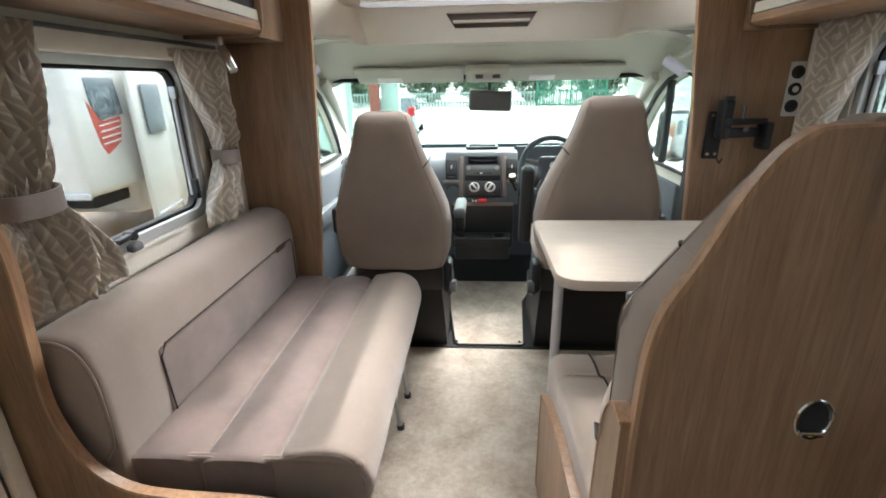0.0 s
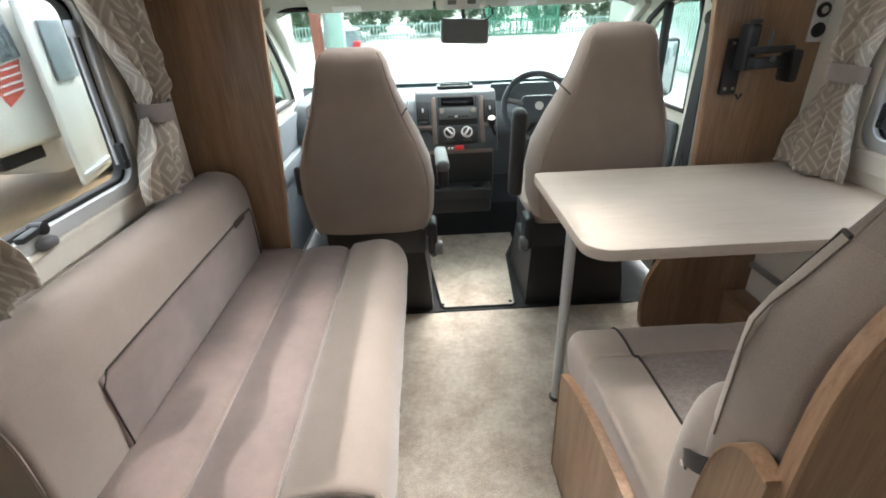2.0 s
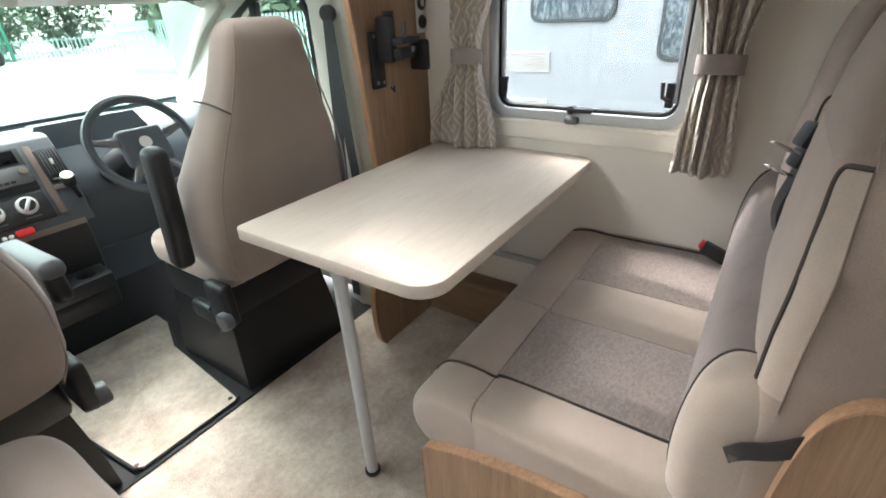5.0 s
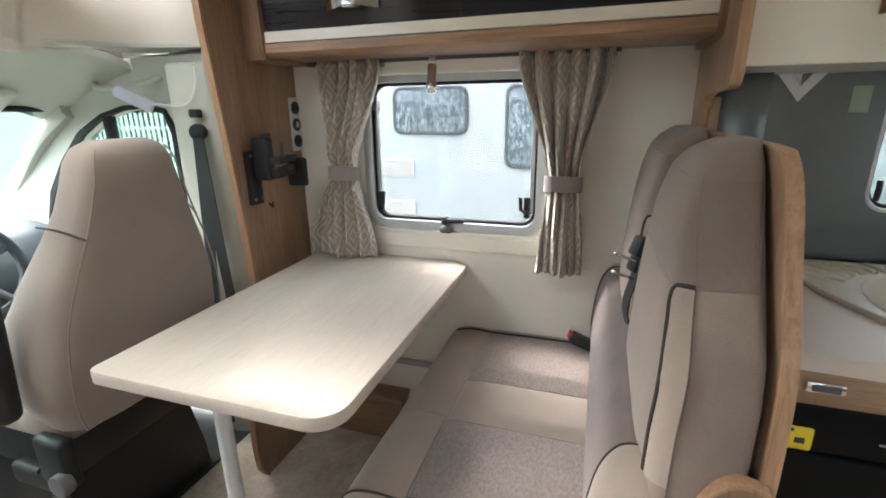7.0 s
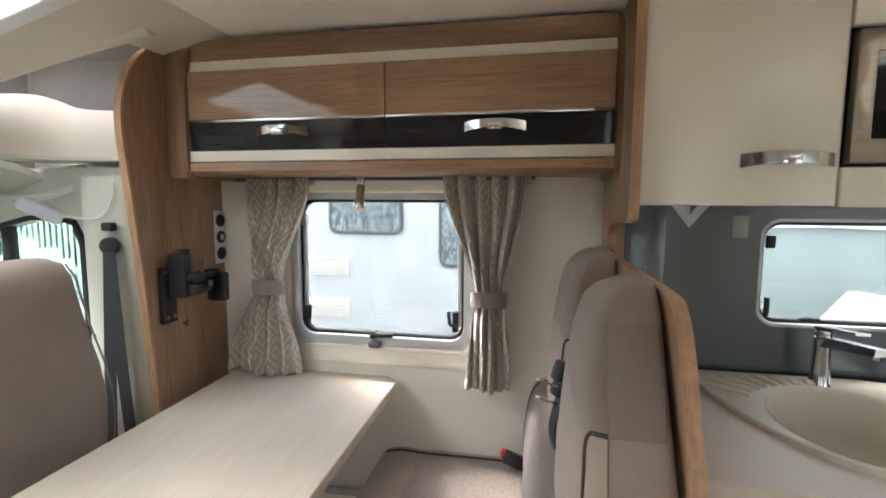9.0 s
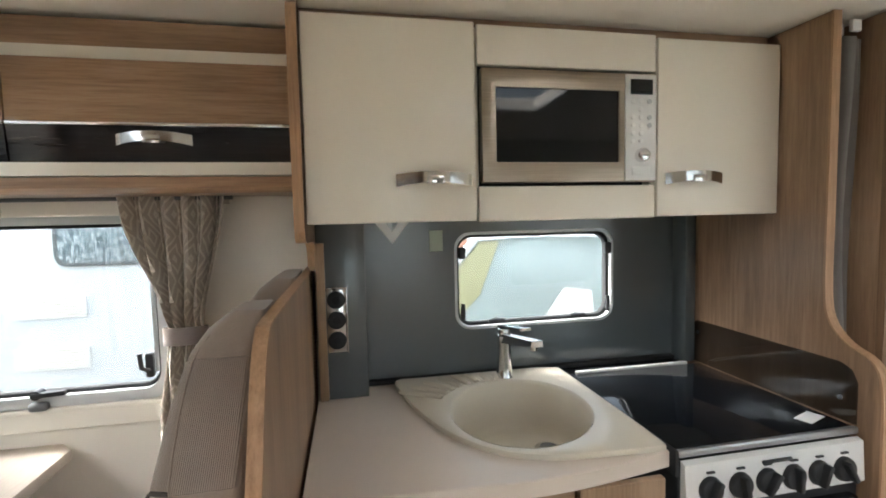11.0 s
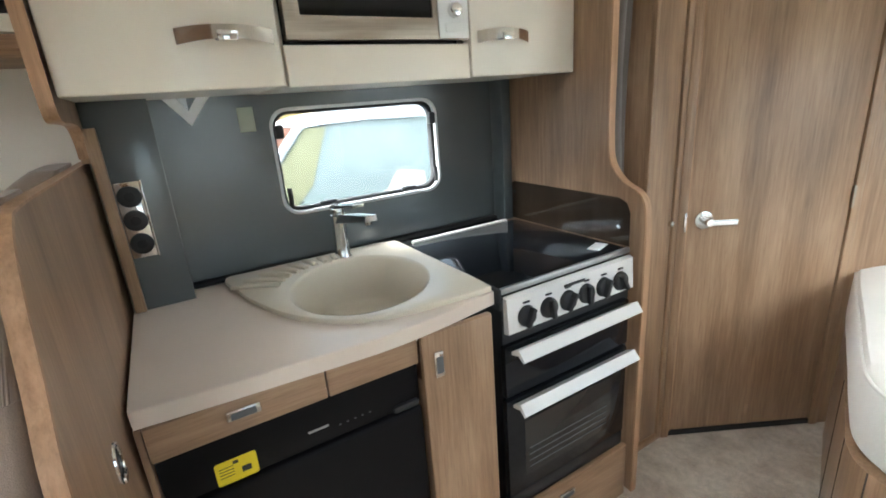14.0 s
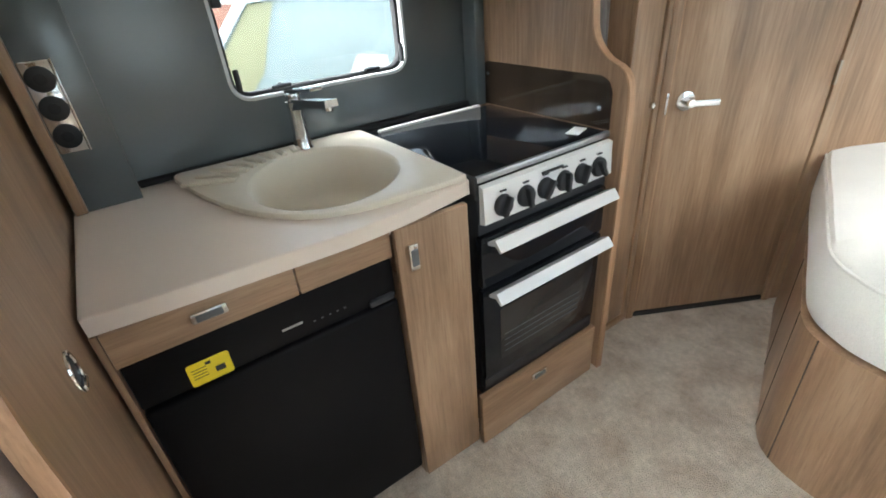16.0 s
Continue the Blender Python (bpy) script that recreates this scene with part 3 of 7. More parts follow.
part("locker_door", plate(rect(3.72, 4.35, 0.1, 0.95), [rect(3.735, 4.335, 0.115, 0.935)], "x", 4.388, 4.405, 0.0), M_GREYPL, mh)
part("locker_lock", plate(rrect(3.80, 3.9, 0.42, 0.66, 0.045), [], "x", 4.37, 4.41, 0.008), M_WINDARK, mh)
part("skirt", rbox(4.43, 6.5, -2.2, 5.0, -0.42, -0.22, 0.02), M_GREYPL, mh)
part("marker_lamp", rbox(4.36, 4.41, 4.36, 4.48, 1.3, 1.38, 0.015), M_BRICK, mh, "orange marker lamp")
for yy in (-1.2, 4.3):
    wheel(mh, (4.62, yy, ZG + 0.34), (1, 0, 0))

# van close outside the kitchen window: opaque teal windscreen under a white roof edge
kv = thing("van", (3.6, 0.0, ZG), "white van with a broad pale teal windscreen, parked close", "vehicle")
part("body", rbox(3.2, 4.2, -2.4, 0.95, ZG + 0.3, 0.70, 0.12, 4), M_GELCOAT, kv)
# Opaque pane; reflected clouds are put into its pale teal colour.
part("windscreen", plate([(-1.5, 0.64), (0.66, 0.64), (0.085, 1.31), (-0.35, 1.325), (-1.5, 1.29)], [], "x", 3.16, 3.2, 0.008), M_TEAL, kv, "opaque pale windscreen with the sky's reflection in its colour")
part("pillar", loft([[(3.13, y, z), (3.22, y, z), (3.22, y + 0.028, z + 0.02), (3.13, y + 0.028, z + 0.02)] for y, z in ((0.66, 0.64), (0.47, 0.87), (0.225, 1.155), (0.085, 1.31))]), M_GELCOAT, kv)
# yellow-green strip laid on the pane beside the pillar
part("windscreen_strip", plate([(0.075, 1.30), (-0.06, 1.30), (0.02, 1.10), (0.08, 0.94), (0.2, 0.82), (0.47, 0.84)], [], "x", 3.15, 3.157, 0.002), M_LIME, kv, "yellow-green strip on the windscreen")
part("roof", loft([[(3.13, y, z), (3.9, y, z), (3.9, y, z + h), (3.17, y, z + h)] for y, z, h in ((0.10, 1.305, 0.03), (-0.02, 1.315, 0.055), (-0.35, 1.322, 0.085), (-0.9, 1.305, 0.11), (-1.6, 1.285, 0.12))]), M_GELCOAT, kv)
part("paper", plate([(-0.36, 0.74), (-0.53, 0.96), (-0.74, 0.93), (-0.76, 0.70)], [], "x", 3.145, 3.152), M_WHITE, kv, "white sheet behind the glass")
for yy in (-1.8, 0.5):
    wheel(kv, (3.32, yy, ZG + 0.33), (1, 0, 0))
ow = thing("outbuilding", (4.3, 0.3, ZG), "low orange brick outbuilding with a yellow fascia behind the van", "building")
part("wall", rbox(4.24, 4.34, -0.42, 1.0, ZG, 1.36, 0.0), M_BRICK, ow)
part("fascia", rbox(4.22, 4.345, -0.43, 1.0, 1.36, 1.56, 0.01), M_YELLOWBAND, ow, "yellow painted fascia board")

# caravan and van seen through the sofa window
cv = parked_body("caravan", -7.0, -4.2, 5.68, 6.85, 0.12, 2.3, "white caravan with a red decal and dark windows", 0.12, M_PAINT)
for y0, y1, z0, z1 in ((6.02, 6.52, 1.02, 1.52),):
    w_ = part("window", plate([(y0, z1), (y1 - 0.02, z1), (y1 + 0.03, z0 + 0.06), (y0 + 0.12, z0), (y0 + 0.02, z0 + 0.2)], [], "x", -4.215, -4.18, 0.012), M_WINDARK, cv, "dark rain-streaked window")
part("window", plate(rrect(-5.0, -4.42, 0.98, 1.5, 0.08), [], "y", 5.665, 5.695, 0.012), M_WINDARK, cv, "dark rain-streaked window")
dc = part("decal", plate([(5.98, 1.25), (6.2, 1.01), (6.5, 1.06), (6.42, 0.74), (6.14, 0.6), (6.06, 0.75)], [], "x", -4.206, -4.194, 0.0), M_DECAL, cv, "red and white striped decal")
for k in range(4):
    part("stripe", plate([(6.1, 0.95 - 0.075 * k), (6.45, 0.99 - 0.075 * k), (6.45, 1.01 - 0.075 * k), (6.1, 0.97 - 0.075 * k)], [], "x", -4.193, -4.188, 0.0), M_WHITE, dc)
part("hatch", plate(rrect(-5.3, -4.6, 0.2, 0.42, 0.04), [rrect(-5.26, -4.64, 0.24, 0.38, 0.03)], "y", 5.66, 5.69, 0.004), M_MOULD, cv)
part("bumper", rbox(-6.9, -4.17, 5.64, 5.7, 0.12, 0.2, 0.02), M_GELCOAT, cv)
part("chassis", rbox(-6.8, -4.4, 5.95, 6.6, -0.06, 0.12, 0.02), M_RUBBER, cv, "dark chassis beams")
vd = thing("white_van", (-4.6, 8.3, ZG), "white panel van with its side door ajar", "vehicle")
part("body", rbox(-6.4, -4.55, 6.95, 11.2, -0.4, 1.8, 0.14, 4), M_PAINT, vd)
dv = part("door", obox(pose(-4.15, 6.98, 0.62, 0, 0, 14), 0.07, 0.98, 2.1, 0.03, 3), M_PAINT, vd, "white van door standing ajar")
part("window", obox(pose(-4.10, 7.05, 1.12, 0, 0, 14), 0.02, 0.6, 0.66, 0.01, 3), M_WINDARK, dv)
part("handle", obox(pose(-4.085, 6.80, 0.40, 0, 0, 14), 0.03, 0.26, 0.07, 0.012, 2), M_GELCOAT, dv)
part("sill", obox(pose(-4.10, 6.98, -0.30, 0, 0, 14), 0.06, 0.9, 0.05, 0.012, 2), M_GELCOAT, dv)
wheel(vd, (-4.7, 8.2, ZG + 0.34), (1, 0, 0))

solid("yard_earth", plate([(p.x, p.y) for p in curve_pts([(-2.6, 3.2, 0), (-2.2, 6, 0), (-2.4, 9, 0), (-4.2, 13, 0), (-8, 13.5, 0), (-10, 9, 0), (-9, 4.5, 0), (-5, 2.6, 0)], 4)], [], "z", ZG + 0.001, ZG + 0.012), M_EARTH, "wet tan earth strip beside the yard", "earth", "structure")

# yard in front: fence, container wall, post, parked car, trees
fn = thing("palisade_fence", (3, 47, ZG), "pale galvanised palisade fence across the yard", "fence")
part("rail", rbox(-25, 35, 46.98, 47.04, ZG + 0.35, ZG + 0.45, 0.0), M_FENCE, fn)
part("rail", rbox(-25, 35, 46.98, 47.04, ZG + 1.15, ZG + 1.25, 0.0), M_FENCE, fn)
pale = mesh_of("pale", rbox(-0.05, 0.05, -0.012, 0.012, 0.02, 1.35, 0.006, 1), M_FENCE)
for k in range(200):
    o = new("pale", pale)
    o.parent = fn
    o.location = (-28 + k * 0.3, -0.06, 0)
fp = mesh_of("fence_post", rbox(-0.05, 0.05, -0.05, 0.05, 0.0, 1.4, 0.004, 1), M_FENCE)
for k in range(14):
    o = new("fence_post", fp)
    o.parent = fn
    o.location = (-28 + k * 4.5, 0.06, 0)
cn = thing("container_wall", (-3.4, 9, ZG), "corrugated grey-green steel container wall", "container")
rib = []
for k in range(60):
    y = 5.6 + k * 0.12
    rib += [(y, 0.0), (y + 0.03, 0.05), (y + 0.07, 0.05), (y + 0.10, 0.0)]
part("wall", loft([[(-2.75 - d, y, ZG) for y, d in rib], [(-2.75 - d, y, 2.0) for y, d in rib]], closed=False), M_FENCE, cn)
part("end_wall", rbox(-4.6, -2.75, 12.8, 12.9, ZG, 2.0, 0.0), M_FENCE, cn)
part("corner_post", rbox(-2.72, -2.46, 14.9, 15.2, ZG, 2.4, 0.01), M_RUST, cn, "rust-red corner post")
part("grey_pillar", rbox(-2.42, -1.9, 15.2, 15.6, ZG, 2.4, 0.02), M_FENCE, cn)
pc = thing("hatchback_car", (-2.9, 22.5, ZG), "white parked hatchback with red tail lamps", "car")
part("body", rbox(-3.9, -2.05, 20.6, 24.5, ZG + 0.25, ZG + 1.0, 0.16, 4), M_GELCOAT, pc)
part("cabin", loft([[(-3.8, 20.8, ZG + 0.95), (-2.15, 20.8, ZG + 0.95), (-2.15, 23.4, ZG + 0.95), (-3.8, 23.4, ZG + 0.95)], [(-3.6, 21.1, ZG + 1.55), (-2.35, 21.1, ZG + 1.55), (-2.35, 22.9, ZG + 1.55), (-3.6, 22.9, ZG + 1.55)]]), M_WINDARK, pc, "dark glass cabin")
part("roof", rbox(-3.62, -2.33, 21.05, 23.0, ZG + 1.53, ZG + 1.62, 0.03, 2), M_GELCOAT, pc)
for xx in (-3.7, -2.25):
    part("tail_lamp", rbox(xx - 0.14, xx + 0.16, 20.55, 20.75, ZG + 0.85, ZG + 1.2, 0.04, 2), M_RED, pc, "red tail lamp")
for xx in (-3.75, -2.2):
    for yy in (21.4, 23.7):
        wheel(pc, (xx, yy, ZG + 0.31), (1, 0, 0), 0.31, 0.2)


def tree(x, y, h, seed):
    rg = random.Random(seed)
    t = thing("tree", (x, y, ZG), "broad green tree behind the yard fence", "tree", "trees behind the yard")
    limbs = [tube([(x, y, ZG), (x + 0.1, y, ZG + h * 0.3), (x, y + 0.1, ZG + h * 0.62)], [0.2, 0.15, 0.07], 8)]
    for k in range(6):
        a = k * 1.05 + rg.random()
        limbs.append(tube([(x, y, ZG + h * (0.25 + 0.05 * k)), (x + math.cos(a) * h * 0.14, y + math.sin(a) * h * 0.14, ZG + h * (0.42 + 0.05 * k)), (x + math.cos(a) * h * 0.24, y + math.sin(a) * h * 0.24, ZG + h * (0.52 + 0.06 * k))], [0.08, 0.05, 0.02], 6))
    part("trunk", join(*limbs), M_BARK, t)
    vs, fs = [], []
    for k in range(2600):
        a, b = rg.random() * 6.283, rg.random()
        zz = b ** 0.8
        rad = h * 0.34 * math.sin(math.pi * (0.12 + 0.85 * zz)) * (0.55 + 0.5 * rg.random()) * (1 + 0.25 * math.sin(3 * a + seed) + 0.2 * math.sin(9 * zz + 2 * a))
        c = Vector((rad * math.cos(a), rad * math.sin(a), h * (0.03 + 0.97 * zz)))
        u = Vector((rg.gauss(0, 1), rg.gauss(0, 1), rg.gauss(0, 1))).normalized()
        w = u.orthogonal().normalized()
        s = 0.22 + 0.2 * rg.random()
        i = len(vs)
        vs += [c - u * s, c + w * s * 0.5, c + u * s, c - w * s * 0.5]
        fs.append((i, i + 1, i + 2, i + 3))
    me = bpy.data.meshes.new("crown")
    me.from_pydata(vs, [], fs)
    me.materials.append(M_LEAF)
    o = new("crown", me)
    o.parent = t
    tagged(o, kind="stuff")


for i, (x, y, h) in enumerate(((-20, 56, 9), (-12, 53, 7.5), (-5, 57, 9), (1, 54, 8), (7, 56, 9), (13, 53, 8), (20, 57, 9), (28, 54, 8))):
    tree(x, y, h, i + 3)
gp = thing("green_gate", (9.2, 46.4, ZG), "tall dark green steel mesh gate in the yard fence", "gate")
bar = mesh_of("bar", rbox(-0.04, 0.04, -0.02, 0.02, 0.05, 2.6, 0.0), M_DKGREEN)
for k in range(30):
    o = new("bar", bar)
    o.parent = gp
    o.location = (-3.0 + k * 0.21, 0, 0)
part("frame", join(*[rbox(6.1, 12.3, 46.36, 46.44, ZG + z, ZG + z + 0.1, 0.0) for z in (0.05, 1.3, 2.5)], *[rbox(x, x + 0.16, 46.34, 46.46, ZG, ZG + 2.7, 0.0) for x in (6.0, 9.1, 12.3)]), M_DKGREEN, gp)

f2 = thing("side_fence", (9.0, 12, ZG), "pale green palisade fence beyond the driver's door", "fence")
for z in (0.4, 1.7):
    part("rail", rbox(9.03, 9.08, 5.5, 22, ZG + z, ZG + z + 0.08, 0.0), M_FENCE, f2)
pale2 = mesh_of("pale", rbox(-0.012, 0.012, -0.045, 0.045, 0.02, 2.1, 0.006, 1), M_FENCE)
for k in range(100):
    o = new("pale", pale2)
    o.parent = f2
    o.location = (0.0, -6.4 + k * 0.165, 0)
for i, (x, y, h) in enumerate(((11.5, 9, 6), (12, 14, 6.5), (11.5, 19, 6))):
    tree(x, y, h, i + 21)


# ---- cab ----
CX = 0.50


def cab_side(s):
    """Door, pillars and lining of one side; s: +1 right, -1 left."""
    x0 = CX + s * 1.0
    def X(d):
        return x0 + s * d
    nm = "right" if s > 0 else "left"
    w = tagged(new("door_1" if s > 0 else "door_2"), "cab door with curved window and grey-green lining", "door", kind="structure")
    win = [(2.875, 0.93), (2.875, 1.30), (2.90, 1.375), (2.98, 1.395), (3.10, 1.39), (3.23, 1.36), (3.36, 1.29), (3.50, 1.17), (3.62, 1.03), (3.68, 0.93)]
    part("door_panel", plate(rect(2.66, 3.98, 0.05, 1.58), [win], "x", X(0.0), X(0.05)), M_LINER, w, "", False)
    seal = [(y + (0.018 if y > 3.3 else (-0.018 if y < 2.9 else 0)), z + (0.018 if z > 1.0 else -0.018)) for y, z in win]
    part("window_seal", plate(seal, [win], "x", X(-0.018), X(0.004)), M_RUBBER, w, "black window seal")
    part("divider", rbox(X(-0.012), X(0.02), 3.19, 3.235, 0.92, 1.37, 0.006), M_RUBBER, w, "black quarter-light bar")
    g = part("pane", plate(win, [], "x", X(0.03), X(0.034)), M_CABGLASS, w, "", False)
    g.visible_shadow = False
    part("armrest", rbox(X(-0.07), X(0.0), 2.95, 3.6, 0.58, 0.68, 0.02), M_DASH, w)
    part("door_card", rbox(X(-0.03), X(0.0), 2.9, 3.8, 0.12, 0.86, 0.02), M_DASH, w)
    # lining between post and door
    solid("trim_pillar_" + nm, plate(rect(2.472, 2.90, 0.0, 1.60), [], "x", X(0.055), X(0.075)), M_LINER, "grey-green cab pillar lining", "lining", "structure")
    bl = [(X(0.03), 2.62), (X(0.03), 2.87), (X(-0.03), 2.84), (X(-0.05), 2.76), (X(-0.03), 2.66)]
    solid("pillar_" + nm, plate(bl, [], "z", 0.0, 1.55, 0.01), M_LINER, "grey-green door pillar lining", "pillar", "structure")
    # A pillar
    pts = curve_pts([(X(0.0), 3.42, 1.40), (X(-0.005), 3.62, 1.28), (X(0.02), 3.86, 1.10), (X(0.06), 4.08, 0.93)], 5)
    solid("pillar_front_" + nm, tube(pts, [0.045] * len(pts), 10, 0.8), M_LINER, "grey-green windscreen pillar", "pillar", "structure")
    return w


cab_side(1)
cab_side(-1)
solid("floor_cab", rbox(CX - 1.06, CX + 1.06, 2.705, 4.2, -0.05, -0.004, 0.0), M_RUBBER, "black rubber cab floor", "floor", "structure")
MAT = [(0.355, 2.722), (0.70, 2.722), (0.718, 2.74), (0.76, 3.27), (0.84, 3.48), (0.84, 3.60), (0.22, 3.60), (0.26, 3.40), (0.335, 2.745)]
mat = thing("cab_carpet_mat", (0.52, 3.1, 0.0), "beige carpet mat with bound edge on the cab floor", "floor mat")
part("carpet", plate(MAT, [], "z", -0.003, 0.010, 0.0), M_CARPET, mat)
part("binding", tube([(x, y, 0.006) for x, y in MAT + MAT[:1]], 0.007, 8), M_RUBBER, mat, "dark bound edge")
for xx in (0.345, 0.695):
    part("stud", disc((xx, 2.75, 0.009), (0, 0, 1), 0.009, 0.004, 14), M_CHROME, mat, "chrome stud")
solid("threshold_strip", rbox(-0.2, 1.32, 2.695, 2.712, 0.0, 0.006, 0.002), M_RUBBER, "dark threshold strip between carpet and cab", "strip", "structure")

# bulkhead, dashboard
solid("wall_front", rbox(CX - 1.06, CX + 1.06, 4.2, 4.26, -0.05, 0.92, 0.0), M_DASH, "dark bulkhead under the windscreen", "wall", "structure")
dash = thing("dashboard", (CX, 3.8, 0.0), "grey van dashboard with centre stack and vents", "dashboard")
prof = [(3.60, 0.42), (3.56, 0.60), (3.54, 0.70), (3.58, 0.80), (3.68, 0.885), (3.80, 0.905), (4.19, 0.90), (4.19, 0.42)]
part("body", plate(prof, [], "x", CX - 1.0, CX + 1.0, 0.025, 3), M_DASH, dash)
part("cowl", loft([[(x0, y, z) for x0, y, z in ((cx - w, 3.66, 0.86), (cx + w, 3.66, 0.86), (cx + w * 0.9, 3.98, 0.88), (cx - w * 0.9, 3.98, 0.88))] for cx, w in ((0.9, 0.24),)] + [[(0.9 - 0.19, 3.68, 0.965), (0.9 + 0.19, 3.68, 0.965), (0.9 + 0.15, 3.92, 0.94), (0.9 - 0.15, 3.92, 0.94)]]), M_DASH, dash, "instrument cowl")
stack = [(3.45, 0.615), (3.475, 0.70), (3.596, 0.93), (3.615, 0.945), (3.76, 0.948), (3.85, 0.90), (3.7, 0.615)]
st = part("centre_console", plate(stack, [], "x", 0.245, 0.725, 0.012, 2), M_DASH, dash, "dark grey centre console")
FACE = lambda x, v, d: (x, 3.475 + 0.466 * v - d * 0.885, 0.70 + 0.885 * v + d * 0.466)
OUT = (0, -0.885, 0.466)


def on_face(x, v, sx, sz, d=0.004, th=0.02, r=0.004, roll=0):
    return obox(pose(*FACE(x, v, d)) @ pose(0, 0, 0, -27.8, 0, 0) @ pose(0, 0, 0, 0, roll, 0), sx, th, sz, r)


for xx, w in ((0.352, 0.026), (0.634, 0.026)):
    part("trim", on_face(xx, 0.105, w, 0.28, -0.004, 0.02, 0.006), M_DASHTRIM, st, "bronze trim strip")
part("trim", on_face(0.287, 0.068, 0.105, 0.022, -0.004, 0.02, 0.005), M_DASHTRIM, st, "bronze trim strip")
part("trim", on_face(0.683, 0.068, 0.078, 0.022, -0.004, 0.02, 0.005), M_DASHTRIM, st, "bronze trim strip")
part("trim", plate([(3.446, 0.612), (3.455, 0.635), (3.55, 0.635), (3.6, 0.612)], [], "x", 0.30, 0.69, 0.003), M_DASHTRIM, st, "bronze trim strip")
ra = part("radio", on_face(0.493, 0.163, 0.236, 0.172, -0.003, 0.02, 0.008), M_BLACK, st, "black radio panel")
part("display", on_face(0.493, 0.213, 0.196, 0.052, 0.0015, 0.016, 0.004), M_GLOSSBLK, ra)
part("radio_front", on_face(0.493, 0.143, 0.226, 0.072, 0.004, 0.02, 0.010), M_GREYPL, ra, "dark grey radio front")
for k, xx in enumerate((0.40, 0.586)):
    part("radio_knob", disc(FACE(xx, 0.155, 0.010), OUT, 0.013, 0.012, 18), M_STEEL, ra)
for k in range(6):
    part("button", on_face(0.443 + 0.02 * k, 0.122, 0.016, 0.010, 0.012, 0.008, 0.002), M_SILVER if k == 2 else M_BLACK, ra)
he = part("heater_panel", on_face(0.493, 0.018, 0.236, 0.108, -0.003, 0.02, 0.008), M_BLACK, st, "black heater panel")
for xx, rr in ((0.438, -40), (0.541, 35)):
    k = part("heater_knob", disc(FACE(xx, 0.030, 0.004), OUT, 0.035, 0.016, 28, 0.031, 0.003), M_SILVER, he, "round silver heater knob")
    part("dial", disc(FACE(xx, 0.030, 0.018), OUT, 0.024, 0.004, 24), M_BLACK, k)
    part("grip", on_face(xx, 0.030, 0.012, 0.050, 0.028, 0.016, 0.004, rr), M_SILVER, k)
    part("scale", on_face(xx, -0.016, 0.05, 0.004, 0.007, 0.004, 0.001), M_GREYPL, he)
part("hazard_switch", on_face(0.492, -0.062, 0.055, 0.026, 0.006), M_RED, st, "red hazard switch")
for xx in (0.43, 0.45):
    part("switch", on_face(xx, -0.062, 0.014, 0.012, 0.005), M_WHITE, st)
for xx in (0.287, 0.683):
    v = part("air_vent", on_face(xx, 0.155, 0.076, 0.132, -0.002, 0.02, 0.006), M_BLACK, st, "black slatted air vent")
    for j in range(6):
        part("slat", on_face(xx - 0.025 + 0.010 * j, 0.165, 0.003, 0.098, 0.009, 0.010, 0.001), M_GREYPL, v)
    part("tab", on_face(xx, 0.165, 0.010, 0.022, 0.016, 0.010, 0.002), M_SILVER, v)
    part("thumb_wheel", on_face(xx, 0.098, 0.05, 0.008, 0.008, 0.008, 0.002), M_GREYPL, v)
part("top_tray", plate(rrect(0.38, 0.60, 3.68, 3.80, 0.02), [rrect(0.395, 0.585, 3.695, 3.785, 0.015)], "z", 0.943, 0.966, 0.003), M_BLACK, dash)
part("cup_recess", join(plate(rrect(0.255, 0.345, 0.66, 0.75, 0.04), [rrect(0.265, 0.335, 0.67, 0.74, 0.034)], "y", 3.485, 3.56, 0.003), rbox(0.26, 0.34, 3.55, 3.57, 0.665, 0.745, 0.0)), M_BLACK, dash, "round cup recess")
for xx in (0.27, 0.30):
    part("power_socket", disc((xx + 0.02, 3.50, 0.635), (0, -1, 0.2), 0.014, 0.02, 16), M_BLACK, dash)
part("lower_console", plate([(3.50, 0.30), (3.47, 0.50), (3.48, 0.62), (3.7, 0.62), (3.9, 0.30)], [], "x", 0.285, 0.70, 0.015, 2), M_BLACK, dash)
tr = part("cup_holder_tray", plate([(0.31, 3.34), (0.67, 3.34), (0.68, 3.50), (0.30, 3.50)], [[(0.35 + 0.04 * math.cos(a), 3.42 + 0.04 * math.sin(a)) for a in [i * 0.5236 for i in range(12)]], [(0.60 + 0.04 * math.cos(a), 3.42 + 0.04 * math.sin(a)) for a in [i * 0.5236 for i in range(12)]]], "z", 0.36, 0.42, 0.004), M_BLACK, dash, "black cup-holder tray")
part("tray_base", rbox(0.31, 0.67, 3.35, 3.52, 0.27, 0.36, 0.015), M_BLACK, tr)
gs = part("gear_lever", tube(curve_pts([(0.735, 3.60, 0.66), (0.715, 3.50, 0.70), (0.69, 3.44, 0.755), (0.683, 3.43, 0.775)], 4), 0.010, 10), M_BLACK, dash)
part("gear_knob", disc((0.683, 3.435, 0.77), (-0.1, -0.25, 1), 0.020, 0.045, 18, 0.026, 0.008), M_BLACK, gs, "black gear knob")
part("knob_ring", disc((0.6785, 3.4225, 0.814), (-0.1, -0.6, 1), 0.020, 0.006, 18), M_STEEL, gs, "silver knob cap")
part("gear_gaiter", disc((0.735, 3.62, 0.66), (-0.25, -0.9, 0.35), 0.065, 0.10, 18, 0.02, 0.01), M_BLACK, gs)

